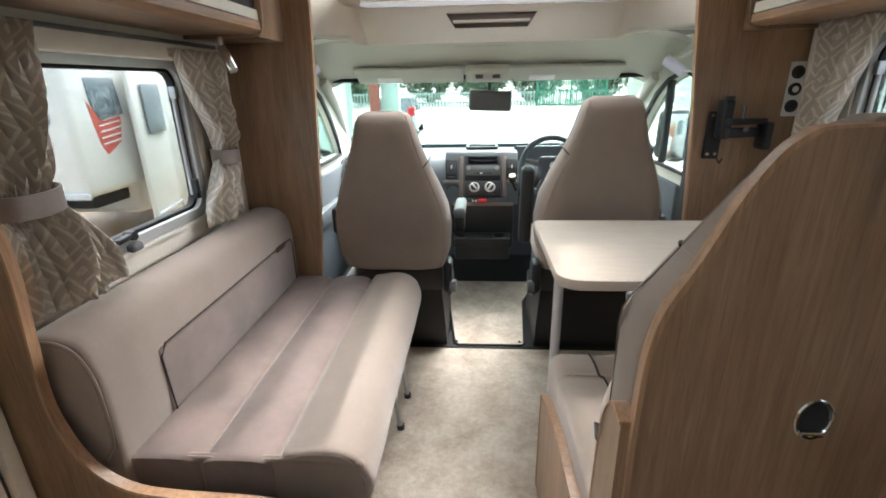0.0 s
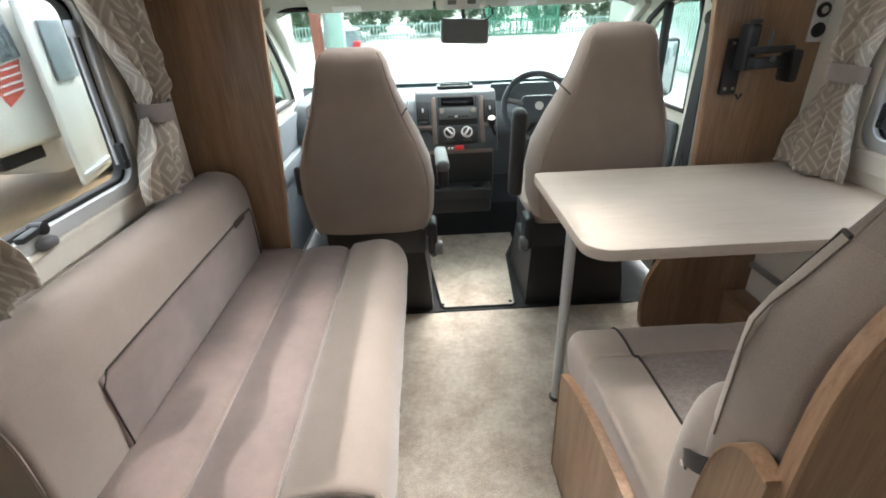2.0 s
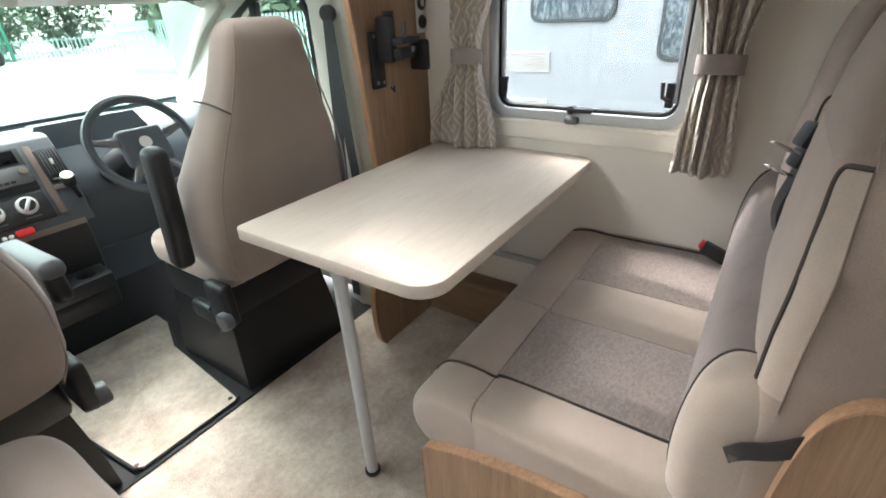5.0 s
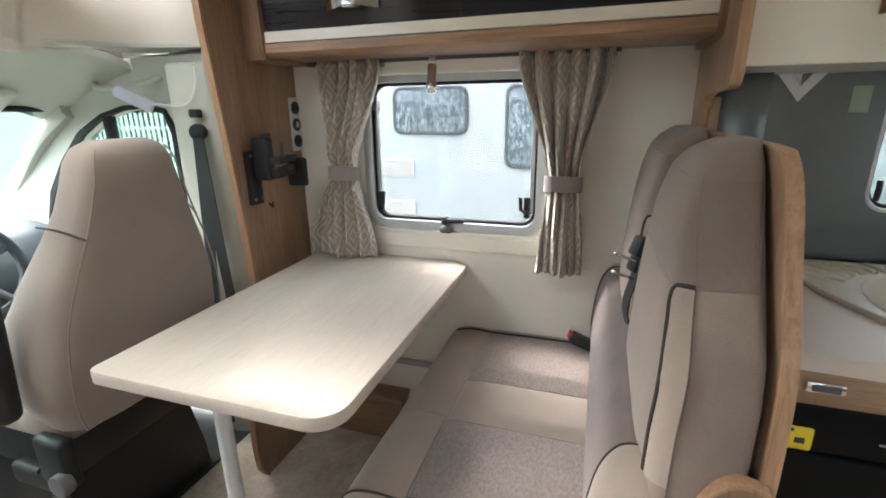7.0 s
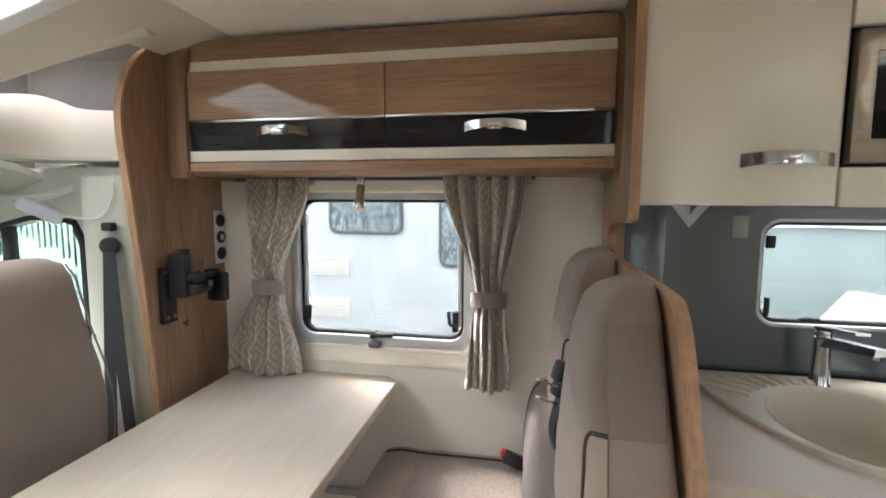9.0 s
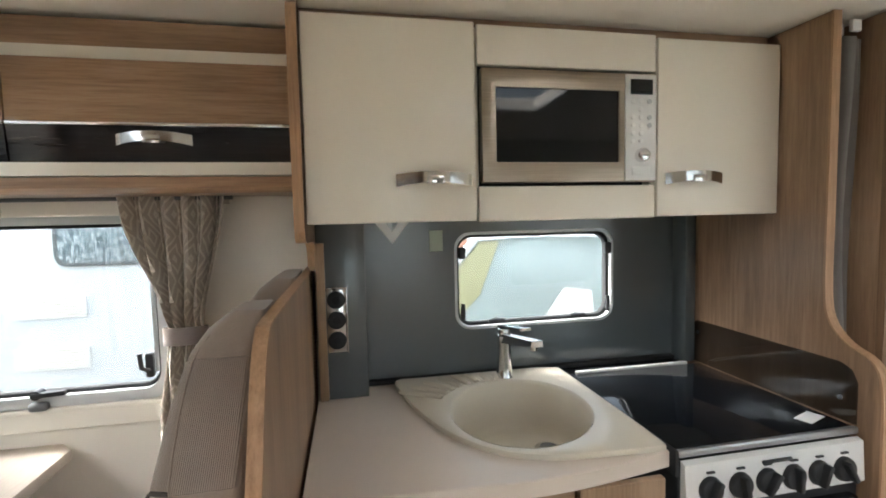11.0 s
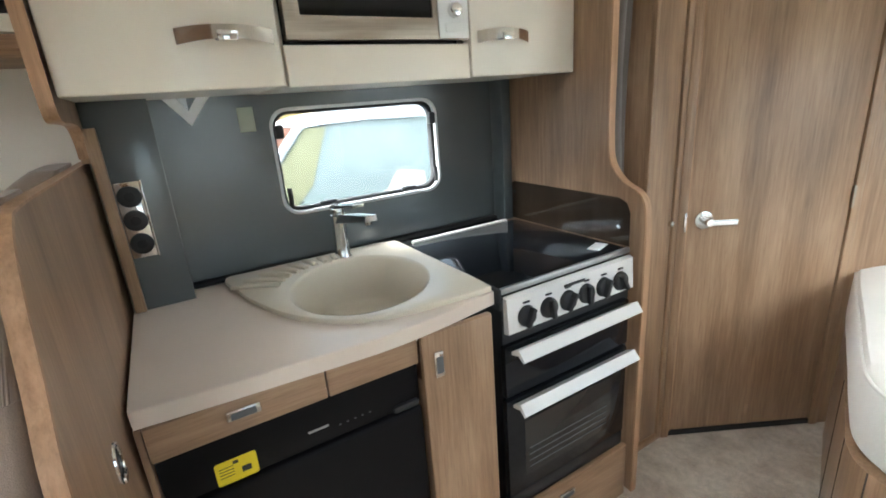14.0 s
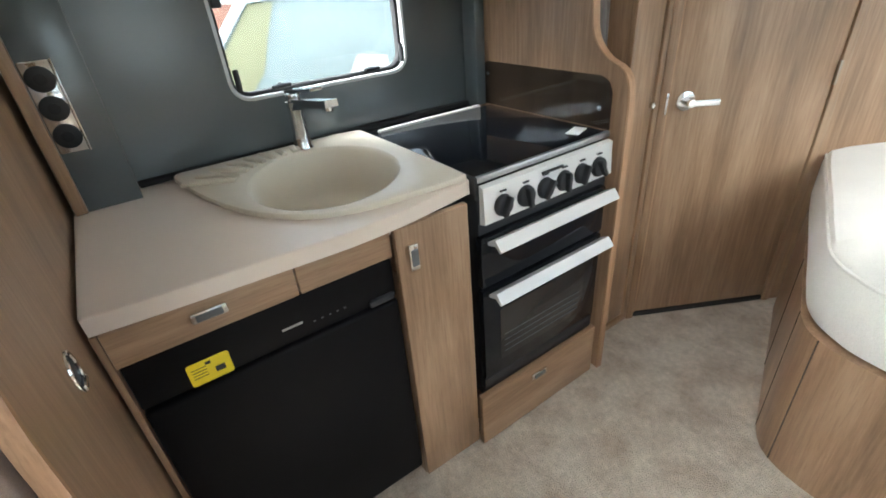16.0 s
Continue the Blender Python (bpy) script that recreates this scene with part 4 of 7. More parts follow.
sw = thing("steering_wheel", (0.89, 3.3, 0.82), "dark grey four-spoke steering wheel", "steering wheel")
WM = pose(0.895, 3.215, 0.905, 62, 0, 0)
rings = []
for i in range(40):
    a = i * 2 * math.pi / 40
    c = Vector((0.178 * math.cos(a), 0.178 * math.sin(a), 0))
    o = Vector((math.cos(a), math.sin(a), 0))
    rings.append([WM @ (c + 0.017 * (math.cos(k * 0.785) * o + Vector((0, 0, math.sin(k * 0.785))))) for k in range(8)])
part("rim", loft(rings + rings[:1], cap=False), M_DASH, sw)
hub = part("hub", obox(WM @ pose(0, -0.01, -0.005), 0.17, 0.15, 0.05, 0.025, 3), M_DASH, sw)
part("badge", disc(WM @ Vector((0, 0.0, 0.018)), WM.to_3x3() @ Vector((0, 0, 1)), 0.022, 0.006, 20), M_SILVER, hub, "round silver badge")
for a in (15, 165, 235, 305):
    d = Vector((math.cos(radians(a)), math.sin(radians(a)), 0))
    part("spoke", tube([WM @ (d * 0.06 - Vector((0, 0, 0.005))), WM @ (d * 0.17)], [0.022, 0.014], 8, 0.6), M_GREYPL, sw)
part("column", tube([WM @ Vector((0, 0, -0.03)), (0.895, 3.6, 0.74)], [0.05, 0.07], 12), M_BLACK, sw)

# windscreen, roof lining, sun visors, mirror
ws = tagged(new("window_5"), "broad raked windscreen, rain-spotted", "windscreen", kind="structure")
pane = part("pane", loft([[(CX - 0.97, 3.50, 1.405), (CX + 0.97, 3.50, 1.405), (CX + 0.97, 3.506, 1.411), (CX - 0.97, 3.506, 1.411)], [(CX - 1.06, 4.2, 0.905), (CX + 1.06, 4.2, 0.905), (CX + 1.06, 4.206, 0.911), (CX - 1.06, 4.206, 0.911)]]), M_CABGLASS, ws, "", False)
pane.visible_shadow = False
part("rubber_seal", tube(curve_pts([(CX - 0.97, 3.50, 1.40), (CX - 0.5, 3.535, 1.405), (CX, 3.545, 1.408), (CX + 0.5, 3.535, 1.405), (CX + 0.97, 3.50, 1.40)], 4), 0.012, 8), M_RUBBER, ws)
rings = []
for y, z, hw in ((3.03, 1.575, 1.03), (3.10, 1.555, 1.03), (3.25, 1.52, 1.02), (3.42, 1.455, 1.0), (3.545, 1.405, 0.98)):
    rings.append([(CX + hw * u, y + 0.03 * (1 - u * u), z + 0.02 * (1 - u * u) - (0.05 * max(0, abs(u) - 0.85) / 0.15)) for u in [k / 10 - 1 for k in range(21)]])
hl = loft(rings, closed=False)
ext = bmesh.ops.extrude_face_region(hl, geom=hl.faces[:])
bmesh.ops.translate(hl, vec=(0, 0.015, 0.03), verts=[g for g in ext["geom"] if isinstance(g, bmesh.types.BMVert)])
solid("ceiling_cab", hl, M_LINER, "grey-green moulded cab headliner", "ceiling", "structure")
for x0, x1 in ((-0.28, 0.37), (0.64, 1.30)):
    v = thing("sun_visor", ((x0 + x1) / 2, 3.42, 1.43), "padded grey-green sun visor folded up", "sun visor", "sun visors")
    part("pad", obox(pose((x0 + x1) / 2, 3.445, 1.425, -26, 0, 0), x1 - x0, 0.17, 0.022, 0.010, 3), M_LINER, v)
    part("label", obox(pose(x0 + 0.2, 3.475, 1.397, -26, 0, 0), 0.15, 0.06, 0.004, 0.001), M_WHITE, v, "pale warning label")
oc = thing("overhead_console", (0.52, 3.46, 1.40), "grey overhead console with map lights", "console")
part("housing", obox(pose(0.515, 3.44, 1.425, -22, 0, 0), 0.26, 0.17, 0.05, 0.018, 3), M_LINER, oc)
part("panel", obox(pose(0.515, 3.405, 1.412, -62, 0, 0), 0.19, 0.07, 0.02, 0.006), M_FRAME, oc, "pale grey switch panel")
for xx in (0.465, 0.565):
    part("lens", obox(pose(xx, 3.395, 1.41, -62, 0, 0), 0.045, 0.02, 0.024, 0.004), M_GREYPL, oc)
rm = thing("rear_view_mirror", (0.53, 3.50, 1.38), "black rear-view mirror hung from the windscreen", "mirror")
part("housing", obox(pose(0.535, 3.475, 1.270, -6, 3, 4), 0.26, 0.035, 0.122, 0.022, 4), M_GREYPL, rm)
# Mirror face in flat grey, which stands in for the reflected cabin.
part("glass", obox(pose(0.534, 3.4575, 1.270, -6, 3, 4), 0.238, 0.003, 0.10, 0.001), M_GREYPL, rm)
part("stem", tube([(0.535, 3.49, 1.31), (0.53, 3.51, 1.36), (0.53, 3.53, 1.395)], [0.014, 0.011, 0.02], 10), M_BLACK, rm)
part("cable", tube(curve_pts([(0.62, 3.50, 1.405), (0.67, 3.49, 1.385), (0.685, 3.47, 1.35), (0.655, 3.47, 1.325), (0.60, 3.48, 1.31)], 5), 0.004, 6), M_BLACK, rm)

# moulded overhead unit with slot, sunroof surround, side cubbies
ov = thing("overhead_locker", (CX, 3.0, 1.56), "beige moulded overhead unit with a recessed slot", "overhead unit")
LID = [(-0.10, 1.565), (1.12, 1.565), (1.17, 1.735), (-0.15, 1.735)]
slot = [(0.34, 1.632), (0.70, 1.632), (0.745, 1.70), (0.295, 1.70)]
part("front_panel", plate(LID, [slot], "y", 3.02, 3.045, 0.004), M_MOULD, ov)
# Darker bronze backing paints in the shade inside the slot.
part("slot_back", rbox(0.27, 0.77, 3.05, 3.06, 1.62, 1.71, 0.0), M_DASHTRIM, ov, "slot backing, shade put in by a darker colour")
part("slot_lip", rbox(0.33, 0.71, 3.012, 3.04, 1.655, 1.668, 0.004), M_MOULD, ov)
for s in (1, -1):
    a = CX + s * 0.69
    # rows: x offset, y, bottom, crease, top
    rows_ = [(0.60, 3.035, 1.566, 1.650, 1.742), (0.69, 3.03, 1.590, 1.668, 1.762), (0.80, 2.985, 1.600, 1.676, 1.800), (0.90, 2.91, 1.603, 1.680, 1.815), (0.955, 2.84, 1.604, 1.681, 1.786), (0.975, 2.76, 1.604, 1.681, 1.775), (0.985, 2.62, 1.604, 1.681, 1.772), (0.985, 2.472, 1.604, 1.681, 1.772)]
    cols = [curve_pts([(CX + s * (dx + off), y + yo, r_[k]) for r_ in rows_ for dx, y in (r_[:2],)], 4) for k, off, yo in ((2, 0.0, 0.004), (3, 0.0, -0.006), (4, 0.012, 0.006), (4, 0.055, 0.02), (2, 0.05, 0.02))]
    part("side_panel", loft([[c[i] for c in cols] for i in range(len(cols[0]))]), M_MOULD, ov)
    part("side_base", plate([(a, 3.02), (CX + s * 0.90, 2.90), (CX + s * 0.985, 2.70), (CX + s * 0.985, 2.474), (CX + s * 1.10, 2.474), (CX + s * 1.10, 3.05)], [], "z", 1.600, 1.612), M_LINER, ov)
    arch = curve_pts([(CX + s * 0.80, 2.36, 1.962), (CX + s * 0.795, 2.55, 1.930), (CX + s * 0.785, 2.72, 1.893), (CX + s * 0.765, 2.88, 1.848), (CX + s * 0.72, 3.01, 1.795), (CX + s * 0.66, 3.07, 1.755)], 5)
    part("arch_rail", tube(arch, 0.034, 12, 0.8), M_MOULD, ov, "curved moulded rail beside the sunroof")
solid("wall_cab_upper", join(rbox(CX - 1.12, CX - 1.10, 2.47, 3.2, 1.5, 2.05, 0.0), rbox(CX + 1.10, CX + 1.12, 2.47, 3.2, 1.5, 2.05, 0.0), rbox(CX - 1.12, CX + 1.12, 3.19, 3.21, 1.56, 2.05, 0.0)), M_CUBBY, "grey upper cab lining", "wall", "structure")
SR = [(0.0, 2.34), (1.03, 2.34), (1.03, 2.90), (0.0, 2.90)]
sr = plate([(CX - 1.10, 2.20), (CX + 1.10, 2.20), (CX + 1.10, 2.44), (CX + 0.79, 2.46), (CX + 0.77, 2.80), (CX + 0.68, 3.08), (CX - 0.68, 3.08), (CX - 0.77, 2.80), (CX - 0.79, 2.46), (CX - 1.10, 2.44)], [SR], "z", 0.0, 0.03)
for v in sr.verts:
    v.co.z += 1.985 - 0.25 * max(0.0, v.co.y - 2.22)
solid("ceiling_sunroof", sr, M_MOULD, "beige moulded surround of the cab sunroof", "ceiling", "structure", smooth=False)
solid("ceiling_side_cubby", join(rbox(CX + 0.8, CX + 1.12, 2.47, 3.2, 1.975, 1.99, 0.0), rbox(CX - 1.12, CX - 0.8, 2.47, 3.2, 1.975, 1.99, 0.0)), M_CUBBY, "grey lined top of the side cubbies", "ceiling", "structure")
sf = tagged(new("window_6"), "wide tinted sunroof over the cab", "sunroof", kind="structure")
fr = plate([(-0.035, 2.305), (1.065, 2.305), (1.065, 2.935), (-0.035, 2.935)], [[(0.01, 2.35), (1.02, 2.35), (1.02, 2.89), (0.01, 2.89)]], "z", -0.018, -0.002, 0.004)
gp_ = rbox(-0.03, 1.06, 2.31, 2.93, 0.035, 0.04, 0.0)
for b_ in (fr, gp_):
    for v in b_.verts:
        v.co.z += 1.985 - 0.27 * (v.co.y - 2.22)
part("window_frame", fr, M_WHITE, sf)
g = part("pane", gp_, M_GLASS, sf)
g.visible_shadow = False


def cab_seat(name, cx, label, raised_inner, inner, drop=0.0):
    """A high-backed cab seat seen from behind. inner: +1 when the aisle is to its right."""
    s = thing(name, (cx, 2.9, 0.0), label, "chair", "cab chairs")
    levels = [(0.50, 0.215, 2.73, 0.08), (0.53, 0.25, 2.715, 0.12), (0.62, 0.278, 2.718, 0.153), (0.74, 0.286, 2.70, 0.16), (0.86, 0.272, 2.672, 0.147), (0.98, 0.232, 2.63, 0.12), (1.07, 0.192, 2.602, 0.10),
              (1.14, 0.165, 2.582, 0.085), (1.21, 0.142, 2.572, 0.08), (1.26, 0.13, 2.566, 0.072), (1.295, 0.112, 2.562, 0.055), (1.312, 0.08, 2.562, 0.03)]
    levels = [(z - drop * min(1, (z - 0.5) / 0.4) - 0.02 * (z < 0.7) * (drop > 0), hw, yc, hd) for z, hw, yc, hd in levels]
    rings = []
    for z, hw, yc, hd in levels:
        ring = []
        for k in range(32):
            a = k * 2 * math.pi / 32
            c, sn = math.cos(a), math.sin(a)
            ex = 0.55
            ring.append((cx + hw * math.copysign(abs(c) ** ex, c), yc + hd * math.copysign(abs(sn) ** ex, sn), z))
        rings.append(ring)
    b = part("backrest", loft(rings), M_SEAT_BACK, s, "taupe cloth backrest")
    for sx in (1, -1):
        seam = []
        for z, hw, yc, hd in levels[1:-1]:
            seam.append((cx + sx * hw * 0.90, yc - hd * 0.885, z))
        part("seam", tube(curve_pts(seam, 3), 0.0028, 6), M_SEAT, b)
        z, hw, yc, hd = levels[6]
        part("cross_seam", tube(curve_pts([(cx + sx * hw * 0.90, yc - hd * 0.90, z + 0.005), (cx + sx * hw * 1.005, yc - hd * 0.3, z + 0.03), (cx + sx * hw * 1.0, yc + hd * 0.5, z + 0.035)], 4), 0.003, 6), M_PIPING, b)
    part("seat_cushion", cushion(cx - 0.25, cx + 0.25, 2.68, 3.18, 0.46, 0.60, 0.05), M_SEAT, s)
    part("seat_frame", rbox(cx - 0.235, cx + 0.235, 2.72, 3.15, 0.33, 0.47, 0.02), M_BLACK, s, "black seat frame")
    part("pedestal", loft([[(cx - w, y0, z), (cx + w, y0, z), (cx + w, y1, z), (cx - w, y1, z)] for z, w, y0, y1 in ((0.0, 0.25, 2.735, 3.2), (0.10, 0.245, 2.74, 3.19), (0.30, 0.225, 2.77, 3.17), (0.36, 0.22, 2.78, 3.16))]), M_BLACK, s, "black plastic seat pedestal")
    xi = cx + inner * 0.265
    part("recliner_cover", join(obox(pose(xi, 2.70, 0.44), 0.045, 0.12, 0.16, 0.018, 3), obox(pose(xi, 2.80, 0.36), 0.04, 0.2, 0.07, 0.015, 3)), M_BLACK, s)
    part("recliner_knob", disc((xi + inner * 0.01, 2.66, 0.39), (inner, 0, 0), 0.034, 0.035, 18, bev=0.006), M_GREYPL, s, "grey recliner knob")
    for k, (dy, dz) in enumerate(((0.10, 0.30), (0.19, 0.34))):
        part("lever", tube([(xi, 2.66 + dy, dz), (xi + inner * 0.01, 2.58 + dy, dz + 0.05)], 0.012, 8), M_BLACK, s)
    xa = cx + inner * 0.325
    if raised_inner:
        part("armrest", obox(pose(xa, 2.72, 0.80, 8, 0, 0), 0.062, 0.075, 0.40, 0.024, 4), M_BLACK, s, "raised black armrest")
    else:
        ar = part("armrest", obox(pose(xa, 2.86, 0.755, -4, 0, 0), 0.06, 0.36, 0.05, 0.02, 4), M_GREYPL, s, "lowered grey armrest")
        part("armrest_base", obox(pose(xa, 2.80, 0.70, -4, 0, 0), 0.05, 0.2, 0.09, 0.02, 3), M_BLACK, ar)
    xo = cx - inner * 0.30
    part("outer_armrest", obox(pose(xo, 2.80, 0.72), 0.055, 0.20, 0.14, 0.022, 3), M_BLACK, s)
    return s


cab_seat("captain_chair", 0.042, "high-backed taupe cloth passenger chair in the cab", False, 1, 0.05)
cab_seat("captain_chair", 1.02, "high-backed taupe cloth driver's chair behind the steering wheel", True, -1)

# belts, hanging tags
for s, lab in ((1, "black seat belt hanging on the cab pillar"), (-1, "black seat belt on the passenger pillar")):
    xb = CX + s * 0.94
    b = thing("seat_belt", (xb, 2.72, 1.3), lab, "seat belt", "cab belts")
    part("anchor", disc((xb + s * 0.01, 2.70, 1.31), (-s, -0.3, 0), 0.03, 0.03, 18, bev=0.006), M_BLACK, b)
    part("cover", obox(pose(xb, 2.70, 1.375), 0.03, 0.04, 0.03, 0.006), M_BLACK, b)
    part("webbing", strap(curve_pts([(xb - s * 0.015, 2.69, 1.29), (xb - s * 0.012, 2.72, 0.9), (xb + s * 0.0, 2.77, 0.30), (xb, 2.78, 0.06)], 4), (0, 1, 0.1), 0.048, 0.003), M_BLACK, b)
    part("webbing", strap(curve_pts([(xb - s * 0.02, 2.685, 1.29), (xb - s * 0.025, 2.66, 0.9), (xb - s * 0.03, 2.62, 0.45), (xb - s * 0.03, 2.60, 0.30)], 4), (0, 1, 0.1), 0.048, 0.003), M_BLACK, b)
    tg = thing("hanging_tag", (CX + s * 0.955, 2.80, 1.5), "pale lilac plastic tag on a white cord", "tag", "hanging tags")
    part("tag", obox(pose(CX + s * 0.90, 2.93, 1.43, 0, 0, 0) @ pose(0, 0, 0, 30, 0, s * 35), 0.05, 0.13, 0.045, 0.014, 3), plain("lilac_plastic", srgb(206, 206, 222), 0.4), tg)
    part("cord", tube(curve_pts([(CX + s * 0.97, 2.70, 1.55), (CX + s * 0.95, 2.69, 1.47), (CX + s * 0.94, 2.74, 1.405), (CX + s * 0.92, 2.87, 1.41)], 5), 0.004, 6), M_WHITE, tg)

for s in (1, -1):
    mr_ = thing("door_mirror", (CX + s * 1.16, 3.66, 0.95), "black door mirror outside the cab window", "mirror", "door mirrors")
    part("housing", obox(pose(CX + s * 1.24, 3.70, 1.02, 0, 0, s * 12), 0.2, 0.10, 0.34, 0.04, 4), M_BLACK, mr_)
    part("glass", obox(pose(CX + s * 1.23, 3.645, 1.02, 0, 0, s * 12), 0.16, 0.006, 0.29, 0.002), M_CHROME, mr_, "mirror glass")
    part("arm", tube([(CX + s * 1.05, 3.74, 0.90), (CX + s * 1.16, 3.73, 0.94), (CX + s * 1.22, 3.72, 0.98)], 0.025, 10), M_BLACK, mr_)
    gh = thing("grab_handle", (CX + s * 0.98, 3.0, 1.5), "grey-green grab handle above the cab door", "handle", "grab handles")
    part("grip", tube(curve_pts([(CX + s * 0.985, 3.22, 1.50), (CX + s * 0.95, 3.17, 1.475), (CX + s * 0.945, 3.05, 1.47), (CX + s * 0.95, 2.93, 1.485), (CX + s * 0.985, 2.88, 1.51)], 4), 0.012, 8), M_LINER, gh)


# ---- side sofa ----
so = thing("side_sofa", (-0.15, 1.75, 0.0), "long taupe side sofa with stitched panels and rolled front", "sofa")
SY0, SY1 = 1.30, 2.44
part("base", rbox(XL + 0.005, -0.02, SY0 + 0.02, SY1 - 0.005, 0.0, 0.36, 0.004), M_OAK_Z, so, "oak-effect base box")


def roll(profile, y0, y1, name, mat, ends=0.03, label="", shrink=0.06):
    """An upholstered length along y with a given x-z outline and softened ends."""
    pts = [(p.x, p.z) for p in curve_pts([(x, 0, z) for x, z in profile], 4)]
    cx = sum(p[0] for p in pts) / len(pts)
    cz = sum(p[1] for p in pts) / len(pts)
    rings = []
    n = 26
    for i in range(n + 1):
        t = i / n
        y = y0 + (y1 - y0) * (0.5 - 0.5 * math.cos(math.pi * t))
        d = min(y - y0, y1 - y)
        k = 1.0 if d > ends else 1 - shrink * (1 - math.sqrt(max(0, 1 - (1 - d / ends) ** 2)))
        wob = 0.0015 * math.sin(11 * t + 3 * cx) + 0.001 * math.sin(31 * t)
        rings.append([(cx + (x - cx) * k + wob, y, cz + (z - cz) * k + wob) for x, z in pts])
    return part(name, loft(rings), mat, so, label)


roll([(0.02, 0.36), (0.14, 0.36), (0.185, 0.40), (0.20, 0.46), (0.175, 0.53), (0.11, 0.563), (0.03, 0.555), (-0.02, 0.535), (-0.025, 0.42)], SY0 + 0.01, 2.43, "front_roll", M_SOFA, label="smooth taupe rolled front edge")
roll([(-0.03, 0.36), (-0.03, 0.50), (-0.05, 0.533), (-0.12, 0.54), (-0.195, 0.533), (-0.21, 0.50), (-0.21, 0.36)], SY0, SY1 - 0.005, "seat_panel", M_SOFA_IN, 0.02, "mauve-taupe suede seat panel")
roll([(-0.212, 0.36), (-0.212, 0.50), (-0.23, 0.534), (-0.31, 0.538), (-0.39, 0.533), (-0.42, 0.50), (-0.42, 0.36)], SY0, SY1 - 0.005, "seat_panel", M_SOFA_IN, 0.02)
roll([(-0.565, 0.36), (-0.40, 0.40), (-0.382, 0.52), (-0.378, 0.66), (-0.384, 0.78), (-0.405, 0.84), (-0.45, 0.868), (-0.51, 0.872), (-0.548, 0.855), (-0.562, 0.80)], SY0 - 0.02, SY1 - 0.01, "backrest", M_SOFA, 0.035, "smooth taupe backrest bolster")
BOLSTER = [(-0.42, 0.548), (-0.392, 0.60), (-0.388, 0.70), (-0.394, 0.78), (-0.415, 0.832), (-0.455, 0.858), (-0.51, 0.86), (-0.54, 0.845), (-0.552, 0.79), (-0.55, 0.64), (-0.53, 0.56)]
bo = [(p.x, p.z) for p in curve_pts([(x, 0, z) for x, z in BOLSTER + BOLSTER[:1]], 4)][:-1]
# Same cloth as the bolster; the other taupe was chosen to suggest shade.
ef = part("bolster_end", plate(bo, [], "y", SY0 - 0.026, SY0 - 0.012, 0.004), M_SEAT_BACK, so, "end of the bolster, another taupe set in for the shade there")
part("welt", tube([(x, SY0 - 0.022, z) for x, z in bo + bo[:1]], 0.0045, 6), M_SOFA, ef)
bp = part("back_panel", rbox(-0.395, -0.3725, SY0 + 0.16, SY1 - 0.05, 0.535, 0.735, 0.014, 3), M_SOFA_IN, so, "inset suede back panel")
part("piping", tube([(-0.3735, SY0 + 0.175, 0.54), (-0.3735, SY0 + 0.165, 0.71), (-0.3735, SY0 + 0.19, 0.737), (-0.3735, SY1 - 0.07, 0.737), (-0.3735, SY1 - 0.052, 0.71), (-0.3735, SY1 - 0.05, 0.54)], 0.003, 6), M_PIPING, bp)
part("tag", obox(pose(-0.3695, SY1 - 0.18, 0.737), 0.004, 0.09, 0.022, 0.001), M_PIPING, bp, "small dark woven tag")
part("end_facing", cushion(-0.425, 0.185, SY0 + 0.006, SY0 + 0.03, 0.345, 0.535, 0.016, 0.004), M_SOFA, so, "smooth taupe facing at the seat's end")
part("welt", tube(curve_pts([(-0.42, SY0 + 0.010, 0.532), (-0.2, SY0 + 0.010, 0.534), (-0.03, SY0 + 0.010, 0.534), (0.06, SY0 + 0.010, 0.553), (0.14, SY0 + 0.010, 0.545), (0.19, SY0 + 0.010, 0.48), (0.185, SY0 + 0.010, 0.40)], 4), 0.004, 6), M_SOFA, so)
for x in (-0.0275, -0.211):
    part("seam", tube([(x, SY0 + 0.02, 0.524), (x, SY1 - 0.02, 0.524)], 0.003, 6), M_SOFA, so)
for yy in (2.26, 2.05):
    part("leg", tube([(0.10, yy - 0.01, 0.37), (0.135, yy, 0.01)], [0.011, 0.011], 10), M_ALU, so, "slim grey metal leg")
    part("foot", disc((0.136, yy, 0.0), (0, 0, 1), 0.016, 0.02, 14), M_BLACK, so)
cy0 = SY0 - 0.05
sp = tagged(new("wall_sofa_end"), "curved oak-effect end panel beside the sofa", "panel", kind="structure")
line = curve_pts([(0.20, 0, 0.0), (0.20, 0, 0.30), (0.19, 0, 0.39), (0.145, 0, 0.432), (0.033, 0, 0.466), (-0.077, 0, 0.482), (-0.24, 0, 0.489), (-0.345, 0, 0.506), (-0.421, 0, 0.562), (-0.462, 0, 0.66), (-0.474, 0, 0.756), (-0.462, 0, 0.90), (-0.45, 0, 1.05), (-0.465, 0, 1.17), (-0.52, 0, 1.30)], 5)
part("panel", plate([(p.x, p.z) for p in line] + [(XL, 1.32), (XL, 0.0)], [], "y", cy0 - 0.018, cy0), M_OAK_Z, sp)
part("edging", loft([[(p.x - 0.003, cy0 - 0.021, p.z - 0.003), (p.x + 0.003, cy0 - 0.021, p.z + 0.003), (p.x + 0.003, cy0 + 0.003, p.z + 0.003), (p.x - 0.003, cy0 + 0.003, p.z - 0.003)] for p in line]), M_EDGE, sp)


